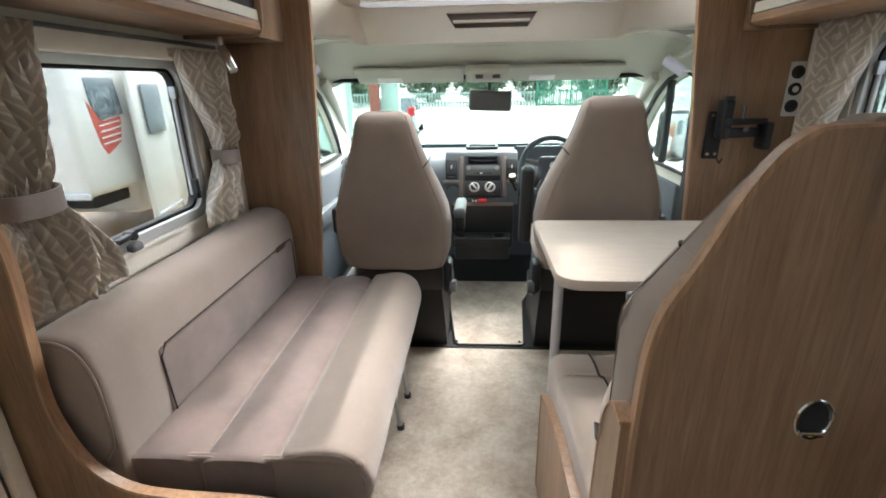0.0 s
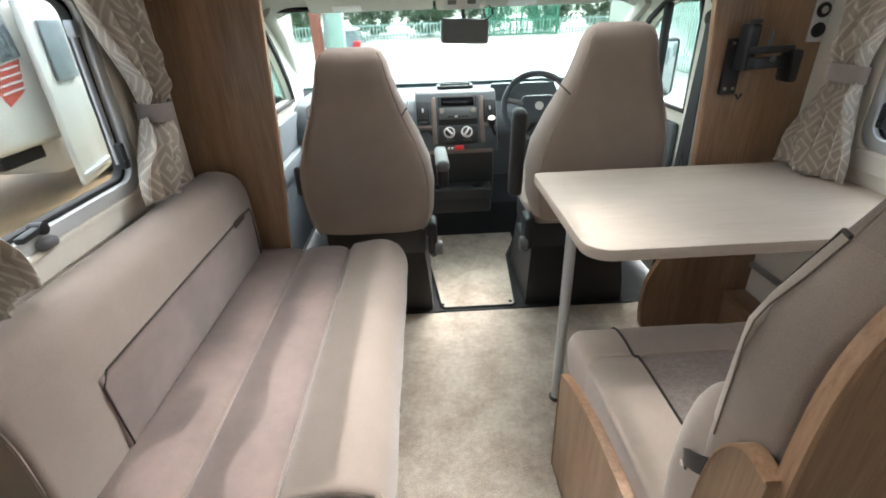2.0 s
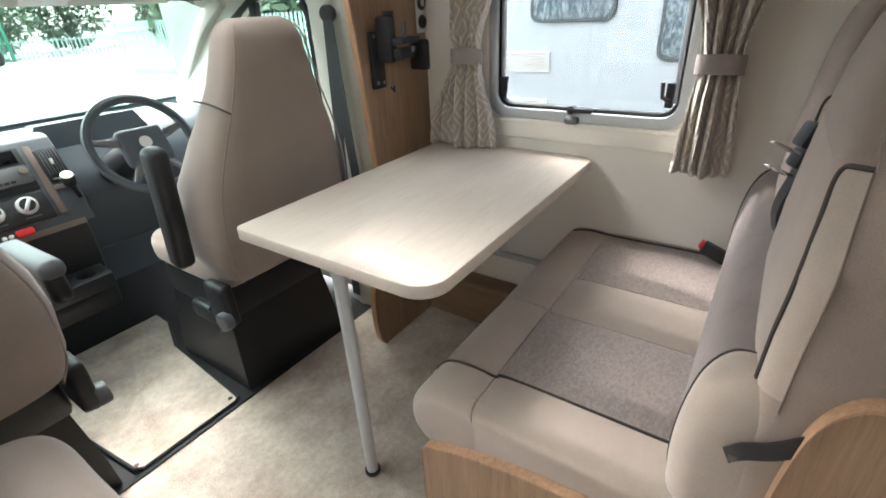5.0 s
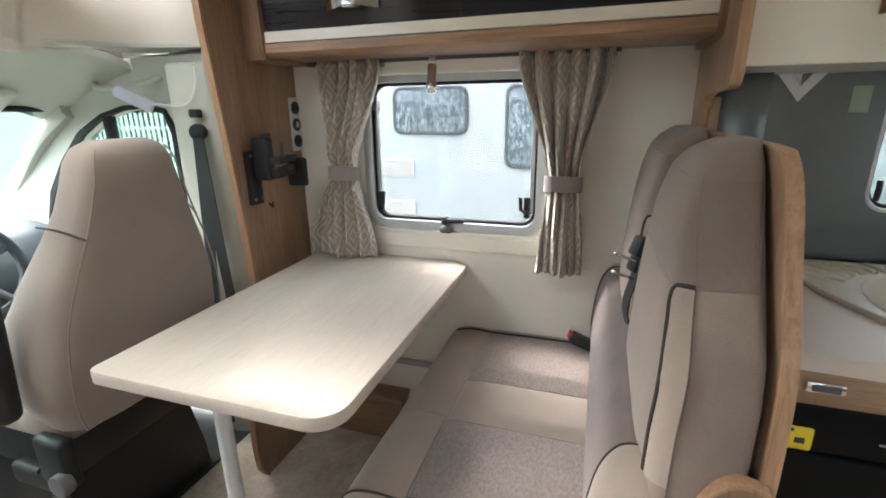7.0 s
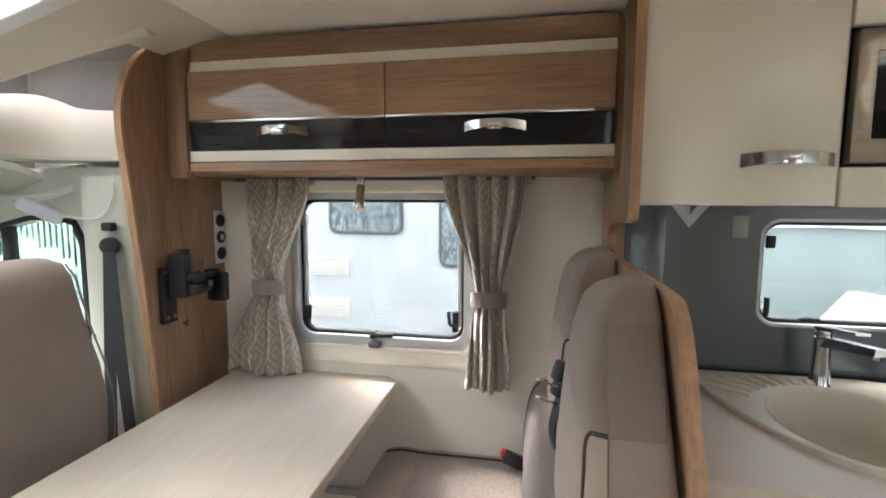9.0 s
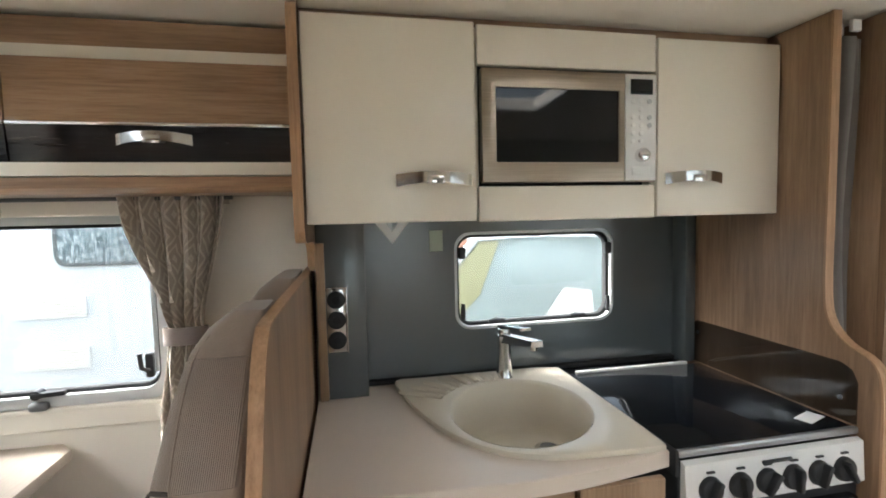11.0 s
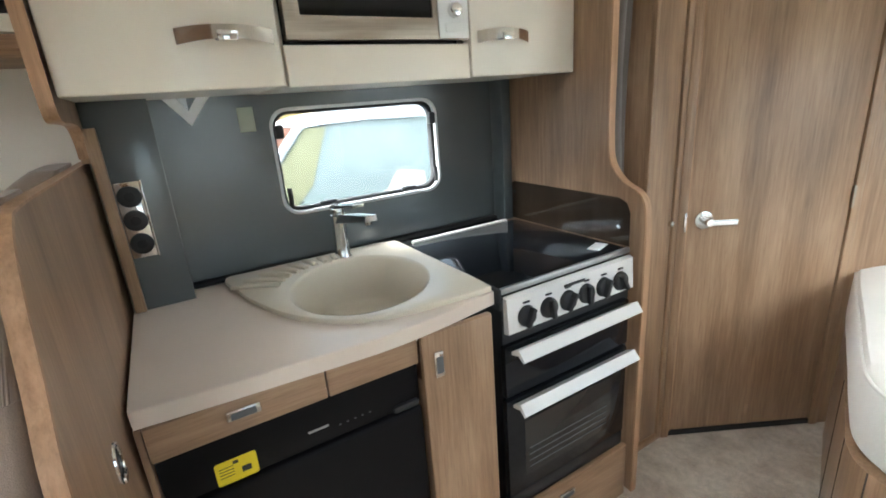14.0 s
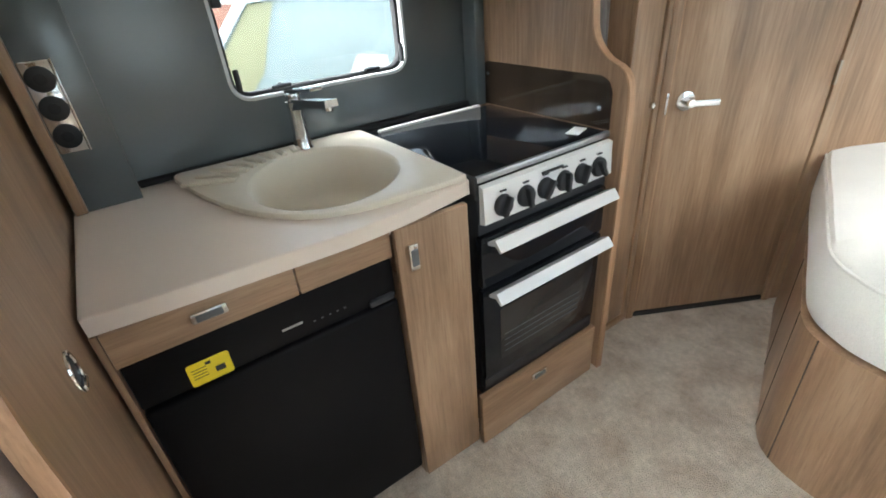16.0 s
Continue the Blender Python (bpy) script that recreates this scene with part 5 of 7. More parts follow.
# ---- overhead lockers of the lounge ----
def arched_handle(parent, x, y0, y1, z, out=-1, h=0.026):
    """A broad chrome bow handle on a face that looks along x."""
    ym = (y0 + y1) / 2
    hw = abs(y1 - y0) / 2
    rings = []
    for i in range(17):
        u = i / 8 - 1
        y = ym + hw * u
        d = 0.006 + 0.022 * (1 - u * u)
        zz = z + 0.008 * (1 - u * u)
        hh = h / 2 * (1 - 0.15 * (1 - abs(u)))
        rings.append([(x + out * d, y, zz - hh), (x + out * (d + 0.005), y, zz - hh), (x + out * (d + 0.005), y, zz + hh), (x + out * d, y, zz + hh)])
    hd = part("handle", join(loft(rings), rbox(x + out * 0.030, x + out * 0.037, ym - 0.02, ym + 0.02, z - 0.010, z + 0.010, 0.003)), M_CHROME, parent, "chrome bow handle")
    part("catch", obox(pose(x + out * 0.012, ym, z + 0.004), 0.02, 0.045, h * 0.7, 0.004), M_GREYPL, hd)
    return hd


def locker_bank(name, s, wall, front, ys, label):
    """Gloss-fronted overhead lockers; s: -1 faces left. ys: the joints along y."""
    y0, y1 = ys[0], ys[-1]
    def X(d):
        return front - s * d
    lk = thing(name, ((wall + front) / 2, (y0 + y1) / 2, 1.56), label, "overhead locker")
    part("carcass", rbox(X(0.02), wall, y0, y1, 1.585, 1.965, 0.002), M_OAK_Y, lk)
    part("top_rail", plate(rect(y0, y1, 1.905, 1.975), [], "x", X(0.045), X(0.06)), M_OAK_Y, lk)
    part("cream_band", loft([[(X(0.035), y, 1.868), (X(0.012), y, 1.868), (X(0.022), y, 1.908), (X(0.045), y, 1.908)] for y in (y0, y1)]), M_CREAM, lk, "cream band above the doors")
    for a, b in zip(ys, ys[1:]):
        g = 0.0025
        d = part("door", loft([[(X(-0.002), y, 1.717), (X(0.018), y, 1.717), (X(0.018), y, 1.864), (X(-0.002), y, 1.864)] for y in (a + g, b - g)]), M_OAK_GLOSS, lk, "high-gloss oak-effect upper door face")
        part("strip", rbox(X(-0.004), X(0.018), a + g, b - g, 1.708, 1.716, 0.001), M_CHROME, d, "bright metal strip")
        lo = part("door_lower", loft([[(X(0.006), y, 1.622), (X(0.026), y, 1.622), (X(0.018), y, 1.707), (X(-0.002), y, 1.707)] for y in (a + g, b - g)]), M_LOCKBLK, lk, "black gloss lower door face")
        ym = (a + b) / 2
        arched_handle(lo, X(0.0), ym - 0.085, ym + 0.085, 1.672, s)
    part("light_pelmet", loft([[(X(0.02), y, 1.585), (X(-0.002), y, 1.588), (X(0.0), y, 1.62), (X(0.03), y, 1.62)] for y in (y0, y1)]), M_CREAM, lk, "cream shelf edge")
    part("bottom_rail", loft([[(X(0.05), y, 1.545), (X(0.01), y, 1.545), (X(-0.006), y, 1.558), (X(-0.004), y, 1.584), (X(0.05), y, 1.584)] for y in (y0, y1)]), M_EDGE_Y, lk, "oak-effect bottom rail")
    part("base_board", rbox(X(0.04), wall, y0, y1, 1.548, 1.56, 0.0), M_OAK_Y, lk)
    for ye, t in ((y0, -1), (y1, 1)):
        pr = curve_pts([(X(0.05), 0, 1.97), (X(0.0), 0, 1.91), (X(-0.014), 0, 1.75), (X(-0.014), 0, 1.60), (X(-0.004), 0, 1.552), (X(0.03), 0, 1.535)], 4)
        part("end_panel", plate([(p.x, p.z) for p in pr] + [(wall, 1.535), (wall, 1.97)], [], "y", ye + t * 0.001, ye + t * 0.016), M_OAK_Z, lk)
    return lk


M_EDGE_Y = wood("oak_rail", "y", srgb(132, 102, 78), srgb(160, 126, 98), srgb(180, 146, 116), 0.38, 0.5)
M_OAK_GLOSS = wood("high_gloss_oak", "y", srgb(130, 100, 75), srgb(158, 126, 98), srgb(178, 147, 118), 0.05, 0.8)
M_LOCKBLK = wood("black_gloss_wood", "y", srgb(30, 30, 33), srgb(36, 36, 39), srgb(46, 46, 49), 0.05, 0.3)
locker_bank("overhead_locker", -1, XR - 0.002, 1.42, (1.066, 1.704, 2.352), "gloss oak and black overhead lockers above the dinette window")
locker_bank("overhead_locker", 1, XL + 0.002, -0.30, (1.00, 1.60, 2.18), "gloss oak and black overhead lockers above the sofa window")
solid("filler_right", rbox(1.44, XR - 0.002, 2.37, 2.45, 1.54, 1.97, 0.002), M_OAK_Z, "oak-effect filler beside the lockers", "filler panel", "structure")
solid("filler_left", rbox(XL + 0.002, -0.32, 2.20, 2.45, 1.54, 1.97, 0.002), M_OAK_Z, "oak-effect filler beside the lockers", "filler panel", "structure")


def spot_lamp(x, y, z, s, label):
    l = thing("reading_lamp", (x, y, z), label, "spot lamp", "reading lamps")
    part("bracket", rbox(x - 0.008, x + 0.008, y - 0.012, y + 0.012, z - 0.035, z, 0.003), M_CHROME, l)
    hd = part("head", disc((x + s * 0.0, y, z - 0.03), (s * 0.45, -0.1, -1), 0.015, 0.085, 18, 0.018, 0.003), M_CHROME, l, "chrome spot head")
    part("lens", disc((x + s * 0.035, y - 0.008, z - 0.108), (s * 0.45, -0.1, -1), 0.014, 0.003, 16), M_LENS, hd)


spot_lamp(1.585, 1.845, 1.545, -1, "small chrome spot lamp under the dinette lockers")
spot_lamp(-0.42, 2.13, 1.535, 1, "small chrome spot lamp under the sofa lockers")


# ---- curtains ----
def curtain(name, x, s, top, tie, bot, z, label, folds=6):
    """A gathered curtain with a tieback. top, tie, bot: y ranges; z: top, tie, bottom; s: room side."""
    c = thing(name, (x, (top[0] + top[1]) / 2, z[2]), label, "curtain", "lounge curtains")
    nu, nz = 72, 40
    bm = bmesh.new()
    uv = bm.loops.layers.uv.new("UVMap")
    grid, uvs = [], []
    for j in range(nz + 1):
        t = j / nz
        zz = z[0] + (z[2] - z[0]) * t
        if zz > z[1]:
            k = (z[0] - zz) / (z[0] - z[1])
            k = k * k * (3 - 2 * k)
            a, b = top[0] + (tie[0] - top[0]) * k, top[1] + (tie[1] - top[1]) * k
            amp = 0.034 + 0.022 * k
        else:
            k = (z[1] - zz) / (z[1] - z[2])
            k = math.sin(k * math.pi / 2)
            a, b = tie[0] + (bot[0] - tie[0]) * k, tie[1] + (bot[1] - tie[1]) * k
            amp = 0.056 - 0.010 * k
        pinch = math.exp(-((zz - z[1]) / 0.045) ** 2)
        row, rv = [], []
        run, last = 0.0, None
        for i in range(nu + 1):
            u = i / nu
            ph = folds * 2 * math.pi * u + 0.7 * math.sin(5 * t + 2 * u)
            y = a + (b - a) * u + 0.007 * math.sin(ph) * (1 - 0.7 * pinch)
            xx = x + s * (0.012 + amp * (1 - 0.72 * pinch) * (1.35 - 1.35 * abs(math.sin(ph / 2)) ** 0.8 + 0.25 * math.sin(ph * 2 + 1.3)) * (0.8 + 0.3 * math.sin(9 * u + 4 * t)) + 0.014 * pinch * math.sin(math.pi * u) + 0.018 * math.sin(math.pi * u) * max(0, (z[1] - zz) / 0.3))
            row.append(bm.verts.new((xx, y, zz + 0.006 * math.sin(ph) * (t > 0.97))))
            run = run + (Vector((xx, y)) - last).length if i else 0.0
            last = Vector((xx, y))
            rv.append((run, zz))
        full = max(1e-6, rv[-1][0])
        cloth = cloth if j else full
        grid.append(row)
        uvs.append([(a_ / full * cloth, b_) for a_, b_ in rv])
    for j in range(nz):
        for i in range(nu):
            f = bm.faces.new((grid[j][i], grid[j][i + 1], grid[j + 1][i + 1], grid[j + 1][i]))
            for lp, (jj, ii) in zip(f.loops, ((j, i), (j, i + 1), (j + 1, i + 1), (j + 1, i))):
                lp[uv].uv = uvs[jj][ii]
    ob = part("cloth", bm, M_CURTAIN, c)
    md = ob.modifiers.new("thick", "SOLIDIFY")
    md.thickness = 0.003
    ty0, ty1, tz = tie[0] - 0.006, tie[1] + 0.006, z[1]
    rings = []
    for i in range(25):
        a = i * 2 * math.pi / 24
        cy, cxx = (ty0 + ty1) / 2, x + s * 0.030
        p = Vector((cxx + 0.044 * math.sin(a), cy + (ty1 - ty0) / 2 * math.cos(a), tz - 0.006 * math.sin(a)))
        o = Vector((math.sin(a), math.cos(a), 0)) * 0.002
        rings.append([p + o + Vector((0, 0, 0.026)), p - o + Vector((0, 0, 0.026)), p - o - Vector((0, 0, 0.026)), p + o - Vector((0, 0, 0.026))])
    part("tieback", loft(rings, cap=False), M_TIE, c, "grey cloth tieback")
    part("header", strap([(x + s * 0.012, top[0] - 0.004, z[0] - 0.012), (x + s * 0.012, top[1] + 0.004, z[0] - 0.012)], (0, 0, 1), 0.025, 0.006), M_CURTAIN, c)
    return c


curtain("curtain", XR - 0.03, -1, (2.05, 2.29), (2.175, 2.285), (2.11, 2.385), (1.548, 1.148, 0.83), "lozenge-patterned beige curtain tied back beside the dinette window")
curtain("curtain", XR - 0.03, -1, (1.285, 1.565), (1.362, 1.47), (1.345, 1.485), (1.548, 1.135, 0.83), "lozenge-patterned beige curtain tied back beside the bench", 5)
curtain("curtain", XL + 0.03, 1, (2.01, 2.27), (2.16, 2.28), (2.02, 2.22), (1.495, 1.13, 0.90), "lozenge-patterned beige curtain tied back at the sofa's far end", 5)
curtain("curtain", XL + 0.03, 1, (1.20, 1.495), (1.30, 1.455), (1.31, 1.565), (1.515, 1.15, 0.90), "lozenge-patterned beige curtain tied back at the sofa's near end", 9)
for nm, xx, a, b, z in (("curtain_rail", XR - 0.045, 1.27, 2.40, 1.543), ("curtain_rail", XL + 0.045, 1.15, 2.30, 1.515)):
    solid(nm, rbox(xx - 0.006, xx + 0.006, a, b, z - 0.006, z + 0.006, 0.002), M_GREYPL, "slim grey curtain rail under the lockers", "curtain rail")

# ---- dinette table ----
tb = thing("dinette_table", (1.2, 2.06, 0.0), "pale laminate dinette table on one slim grey leg", "table")
top = []
for cx, cy, a0, r in ((0.718, 2.36, 90, 0.025), (0.765, 1.814, 180, 0.072)):
    for i in range(7):
        a = radians(a0 + 90 * i / 6)
        top.append((cx + r * math.cos(a), cy + r * math.sin(a)))
outline = [(XR - 0.004, 2.385)] + top + [(1.65, 1.745), (XR - 0.004, 1.79)]
part("tabletop", plate(outline, [], "z", 0.786, 0.82, 0.004), M_TABLE, tb)
lg = part("leg", tube([(0.757, 2.072, 0.012), (0.757, 2.072, 0.772)], 0.018, 18), M_FRAME, tb, "pale grey tubular leg")
part("foot", disc((0.757, 2.072, 0.0), (0, 0, 1), 0.025, 0.014, 18, bev=0.003), M_BLACK, lg)
part("hinge_plate", rbox(0.72, 0.83, 2.05, 2.095, 0.770, 0.785, 0.004), M_ALU, lg)
part("wall_rail", rbox(XR - 0.028, XR - 0.003, 1.80, 2.37, 0.762, 0.784, 0.003), M_ALU, tb)
solid("wall_tube", tube([(XR - 0.03, 1.80, 0.362), (XR - 0.03, 2.42, 0.357)], 0.014, 12), M_ALU, "grey storage rail low on the dinette wall", "rail")
ft = thing("footwell_box", (1.65, 2.25, 0.0), "low oak-effect box under the dinette table", "box")
part("box", rbox(1.606, XR - 0.003, 2.02, 2.448, 0.0, 0.195, 0.003), M_OAK_Y, ft)
part("lid", rbox(1.600, XR - 0.003, 2.014, 2.448, 0.195, 0.211, 0.003), M_OAK_Y, ft)

# ---- travel bench ----
be = thing("travel_bench", (1.2, 1.45, 0.0), "two-seat travel bench in sand and flecked cloth, oak base", "bench seat")
part("front_panel", rbox(0.692, XR - 0.003, 1.755, 1.773, 0.0, 0.36, 0.003), M_OAK_Z, be)
side = curve_pts([(1.778, 0, 0.0), (1.778, 0, 0.30), (1.775, 0, 0.385), (1.74, 0, 0.41), (1.656, 0, 0.438), (1.55, 0, 0.462), (1.45, 0, 0.472), (1.32, 0, 0.475), (1.25, 0, 0.468), (1.212, 0, 0.42), (1.188, 0, 0.40), (1.17, 0, 0.44), (1.16, 0, 0.60), (1.15, 0, 0.76), (1.135, 0, 0.84), (1.10, 0, 0.885), (1.056, 0, 0.88)], 5)
sp_ = [(p.x, p.z) for p in side]
sd = part("side_panel", plate(sp_ + [(1.056, 0.0)], [], "x", 0.668, 0.686), M_OAK_Z, be, "shaped oak-effect side panel")
part("edging", loft([[(0.665, y, z - 0.003), (0.665, y, z + 0.003), (0.689, y, z + 0.003), (0.689, y, z - 0.003)] for y, z in sp_]), M_EDGE, sd)


def seat_slab(name, x0, x1, prof, mat, label="", round0=0.0, centre=(1.5, 0.44), squeeze=0.3):
    """A length of seat across x with a y-z outline; round0: radius of a softened aisle end."""
    pr = curve_pts([(0, y, z) for y, z in prof], 5)
    cy, cz = centre
    rings = []
    if round0:
        for i in range(6):
            a = math.pi / 2 * i / 6
            k = 1 - round0 * (1 - math.sin(a)) / 0.14
            rings.append([(x0 + round0 * (1 - math.cos(a)), cy + (p.y - cy) * (1 - (1 - k) * squeeze), cz + (p.z - cz) * k) for p in pr])
        x0 += round0
    for i in range(7):
        u = i / 6
        dip = 0.004 * (abs(2 * u - 1) ** 8) if not round0 else 0.0
        rings.append([(x0 + (x1 - x0) * u, p.y, p.z - dip) for p in pr])
    return part(name, loft(rings), mat, be, label)


TOPS = [(1.10, 0.36), (1.10, 0.53), (1.16, 0.548), (1.35, 0.552), (1.55, 0.552), (1.645, 0.548), (1.658, 0.53), (1.658, 0.36)]
BAND = [(1.66, 0.38), (1.66, 0.53), (1.675, 0.549), (1.73, 0.553), (1.79, 0.54), (1.825, 0.495), (1.825, 0.44), (1.80, 0.40), (1.76, 0.38)]
seat_slab("seat_panel", 0.826, 1.12, TOPS, M_FLECK, "flecked mauve-grey seat stripe")
seat_slab("seat_panel", 1.122, 1.33, TOPS, M_BENCH, "plain sand seat stripe")
seat_slab("seat_panel", 1.332, 1.665, TOPS, M_FLECK, "flecked mauve-grey seat stripe")
seat_slab("seat_end", 1.667, XR - 0.004, TOPS, M_BENCH)
seat_slab("seat_end", 0.690, 0.824, TOPS, M_BENCH, "plain sand seat edge", 0.03)
seat_slab("front_band", 0.690, 0.812, BAND, M_BENCH, "rounded sand corner of the seat", 0.035)
seat_slab("front_band", 0.814, 1.13, BAND, M_BENCH, "rolled sand front edge")
seat_slab("front_band", 1.132, XR - 0.004, BAND, M_BENCH)
for path in ([(0.825, 1.20, 0.5525), (0.825, 1.45, 0.5535), (0.825, 1.64, 0.551), (0.815, 1.66, 0.549), (0.813, 1.73, 0.5545), (0.813, 1.79, 0.5415), (0.813, 1.826, 0.50)],
             [(1.666, 1.20, 0.5525), (1.666, 1.45, 0.5535), (1.666, 1.64, 0.551), (1.666, 1.73, 0.5545), (1.666, 1.79, 0.5415)]):
    part("piping", tube(curve_pts(path, 4), 0.0035, 6), M_PIPING, be, "dark piping")
part("seam", tube([(0.72, 1.658, 0.545), (1.68, 1.658, 0.545)], 0.003, 6), M_BENCH, be)
part("seam", tube(curve_pts([(0.735, 1.20, 0.546), (0.735, 1.60, 0.546), (0.735, 1.74, 0.548), (0.735, 1.80, 0.52)], 4), 0.0025, 6), M_BENCH, be)
# back board with its swept outline
BY = 1.044
bl = curve_pts([(0.70, 0, 0.0), (0.692, 0, 0.5), (0.687, 0, 0.90), (0.70, 0, 1.05), (0.745, 0, 1.15), (0.79, 0, 1.25), (0.835, 0, 1.305), (0.90, 0, 1.318), (1.2, 0, 1.318)], 5)
bd = part("back_board", plate([(p.x, p.z) for p in bl] + [(XR - 0.004, 1.318), (XR - 0.004, 0.0)], [[(0.935 + 0.022 * math.cos(i * 0.3927), 0.905 + 0.03 * math.sin(i * 0.3927)) for i in range(16)]], "y", BY + 0.004, BY + 0.019), M_OAK_Z, be, "oak-effect back board with a swept edge")
part("edging", loft([[(p.x - 0.004, BY + 0.0015, p.z + 0.002), (p.x + 0.004, BY + 0.0015, p.z - 0.002), (p.x + 0.004, BY + 0.0215, p.z - 0.002), (p.x - 0.004, BY + 0.0215, p.z + 0.002)] for p in bl] + [[(XR - 0.004, BY + 0.0015, 1.32), (XR - 0.004, BY + 0.0015, 1.316), (XR - 0.004, BY + 0.0215, 1.316), (XR - 0.004, BY + 0.0215, 1.32)]]), M_EDGE, bd, "light oak edging")
ring_ = [(0.935 + 0.025 * math.cos(i * math.pi / 12), BY + 0.003, 0.905 + 0.033 * math.sin(i * math.pi / 12)) for i in range(25)]
pull = part("finger_pull", tube(ring_, 0.0035, 8), M_CHROME, bd, "thin chrome ring of a finger pull")
part("cup", loft([[(0.935 + rx * math.cos(i * math.pi / 10), BY + d, 0.905 + rx * 1.33 * math.sin(i * math.pi / 10)) for i in range(20)] for rx, d in ((0.0215, 0.004), (0.021, 0.012), (0.018, 0.0175))]), M_BLACK, pull, "dark finger recess")
part("latch", rbox(0.918, 0.952, BY - 0.004, BY + 0.004, 0.876, 0.886, 0.003), M_CHROME, pull, "bright latch lip")


def bench_back(x0, x1, first):
    """One shaped backrest: plain body, ribbed headrest band, plain crown, side gussets and piping."""
    cx, hw = (x0 + x1) / 2, (x1 - x0) / 2
    lv = [(0.50, 1.0, 0.072), (0.66, 1.0, 0.076), (0.82, 1.0, 0.077), (0.92, 1.0, 0.076), (0.99, 1.0, 0.074), (1.06, 0.99, 0.071), (1.14, 0.94, 0.067), (1.21, 0.87, 0.062), (1.27, 0.79, 0.054), (1.305, 0.68, 0.042), (1.328, 0.5, 0.024)]

    def level(z):
        for (a, ka, ha), (b, kb, hb) in zip(lv, lv[1:]):
            if z <= b:
                u = (z - a) / (b - a)
                return ka + (kb - ka) * u, ha + (hb - ha) * u
        return lv[-1][1:]

    def spot(z, a, out=0.0):
        """A place on the cushion's skin at height z and angle a round it."""
        k, hd = level(z)
        yc = BY + 0.022 + hd
        left = min(x0 + max(0.0, z - 1.02) * 0.68, cx) if first else cx - hw * k
        right = cx + hw * k
        if first and z > 1.29:
            left, right = left + (z - 1.29) * 0.8, right - (z - 1.29) * 0.8
        c, s = math.cos(a), math.sin(a)
        return ((left + right) / 2 + ((right - left) / 2 + out) * math.copysign(abs(c) ** 0.38, c), yc + (hd + out) * math.copysign(abs(s) ** (0.45 if s > 0 else 0.2), s), z)

    def ring(z):
        return [spot(z, q * math.pi / 24) for q in range(48)]

    def skin(name, zs, mat, label=""):
        return part(name, loft([ring(z) for z in zs]), mat, lo or be, label)

    lo = None
    lo = skin("backrest", (0.50, 0.6, 0.7, 0.8, 0.9, 0.98, 1.04, 1.09, 1.128), M_SEAT, "taupe backrest cushion")
    skin("headrest", (1.1285, 1.17, 1.21, 1.25, 1.272), M_RIB, "ribbed cloth headrest section")
    skin("crown", (1.2725, 1.288, 1.302, 1.313, 1.321, 1.327), M_SEAT, "plain rounded top of the headrest")
    for flip in (0, 1):
        turn = lambda a: math.pi - a if flip else a
        a0, a1 = 2.39, 2.985
        side = [0.84 + 0.27 * i / 8 for i in range(9)]
        gusset = [[spot(z, turn(a0 + (a1 - a0) * j / 7), 0.0012) for j in range(8)] + [spot(z, turn(a1 - (a1 - a0) * j / 7), -0.004) for j in range(8)] for z in side + [1.126]]
        part("gusset", loft(gusset), M_BENCH, lo, "lighter sand side gusset")
        part("piping", tube(curve_pts([spot(z, turn(a0), 0.0015) for z in (0.83, 0.92, 1.00, 1.07, 1.108)] + [spot(1.126, turn(a0 + 0.12), 0.0015), spot(1.130, turn(a0 + 0.35), 0.0015), spot(1.130, turn(a1), 0.0015)], 4), 0.0032, 6), M_PIPING, lo)
        part("side_seam", tube(curve_pts([spot(z, turn(a1), 0.0005) for z in (0.82, 0.92, 1.02, 1.08, 1.128)], 3), 0.0014, 6), M_SEAM, lo)
        part("head_seam", tube(curve_pts([spot(z, turn(a1 - 0.25 * (z - 1.13) / 0.15), 0.0) for z in (1.13, 1.17, 1.22, 1.27, 1.30)], 3), 0.0014, 6), M_SEAT, lo)
    return lo


LUMBAR = [(1.17, 0.545), (1.27, 0.548), (1.286, 0.60), (1.288, 0.68), (1.28, 0.76), (1.265, 0.82), (1.238, 0.858), (1.20, 0.862), (1.16, 0.84)]
seat_slab("lumbar_roll", 0.746, 1.652, LUMBAR, M_SOFA_IN, "mauve suede lumbar roll")
seat_slab("lumbar_end", 0.694, 0.744, LUMBAR, M_BENCH, "sand end of the lumbar roll", 0.045, (1.17, 0.60), 1.2)
seat_slab("lumbar_end", 1.654, 1.690, LUMBAR, M_BENCH)
for x in (0.745, 1.653):
    part("piping", tube(curve_pts([(x, y, z + 0.001) for y, z in LUMBAR[1:8]], 4), 0.0024, 6), M_PIPING, be, "dark piping")
bench_back(0.688, 1.18, True)
bench_back(1.22, 1.675, False)
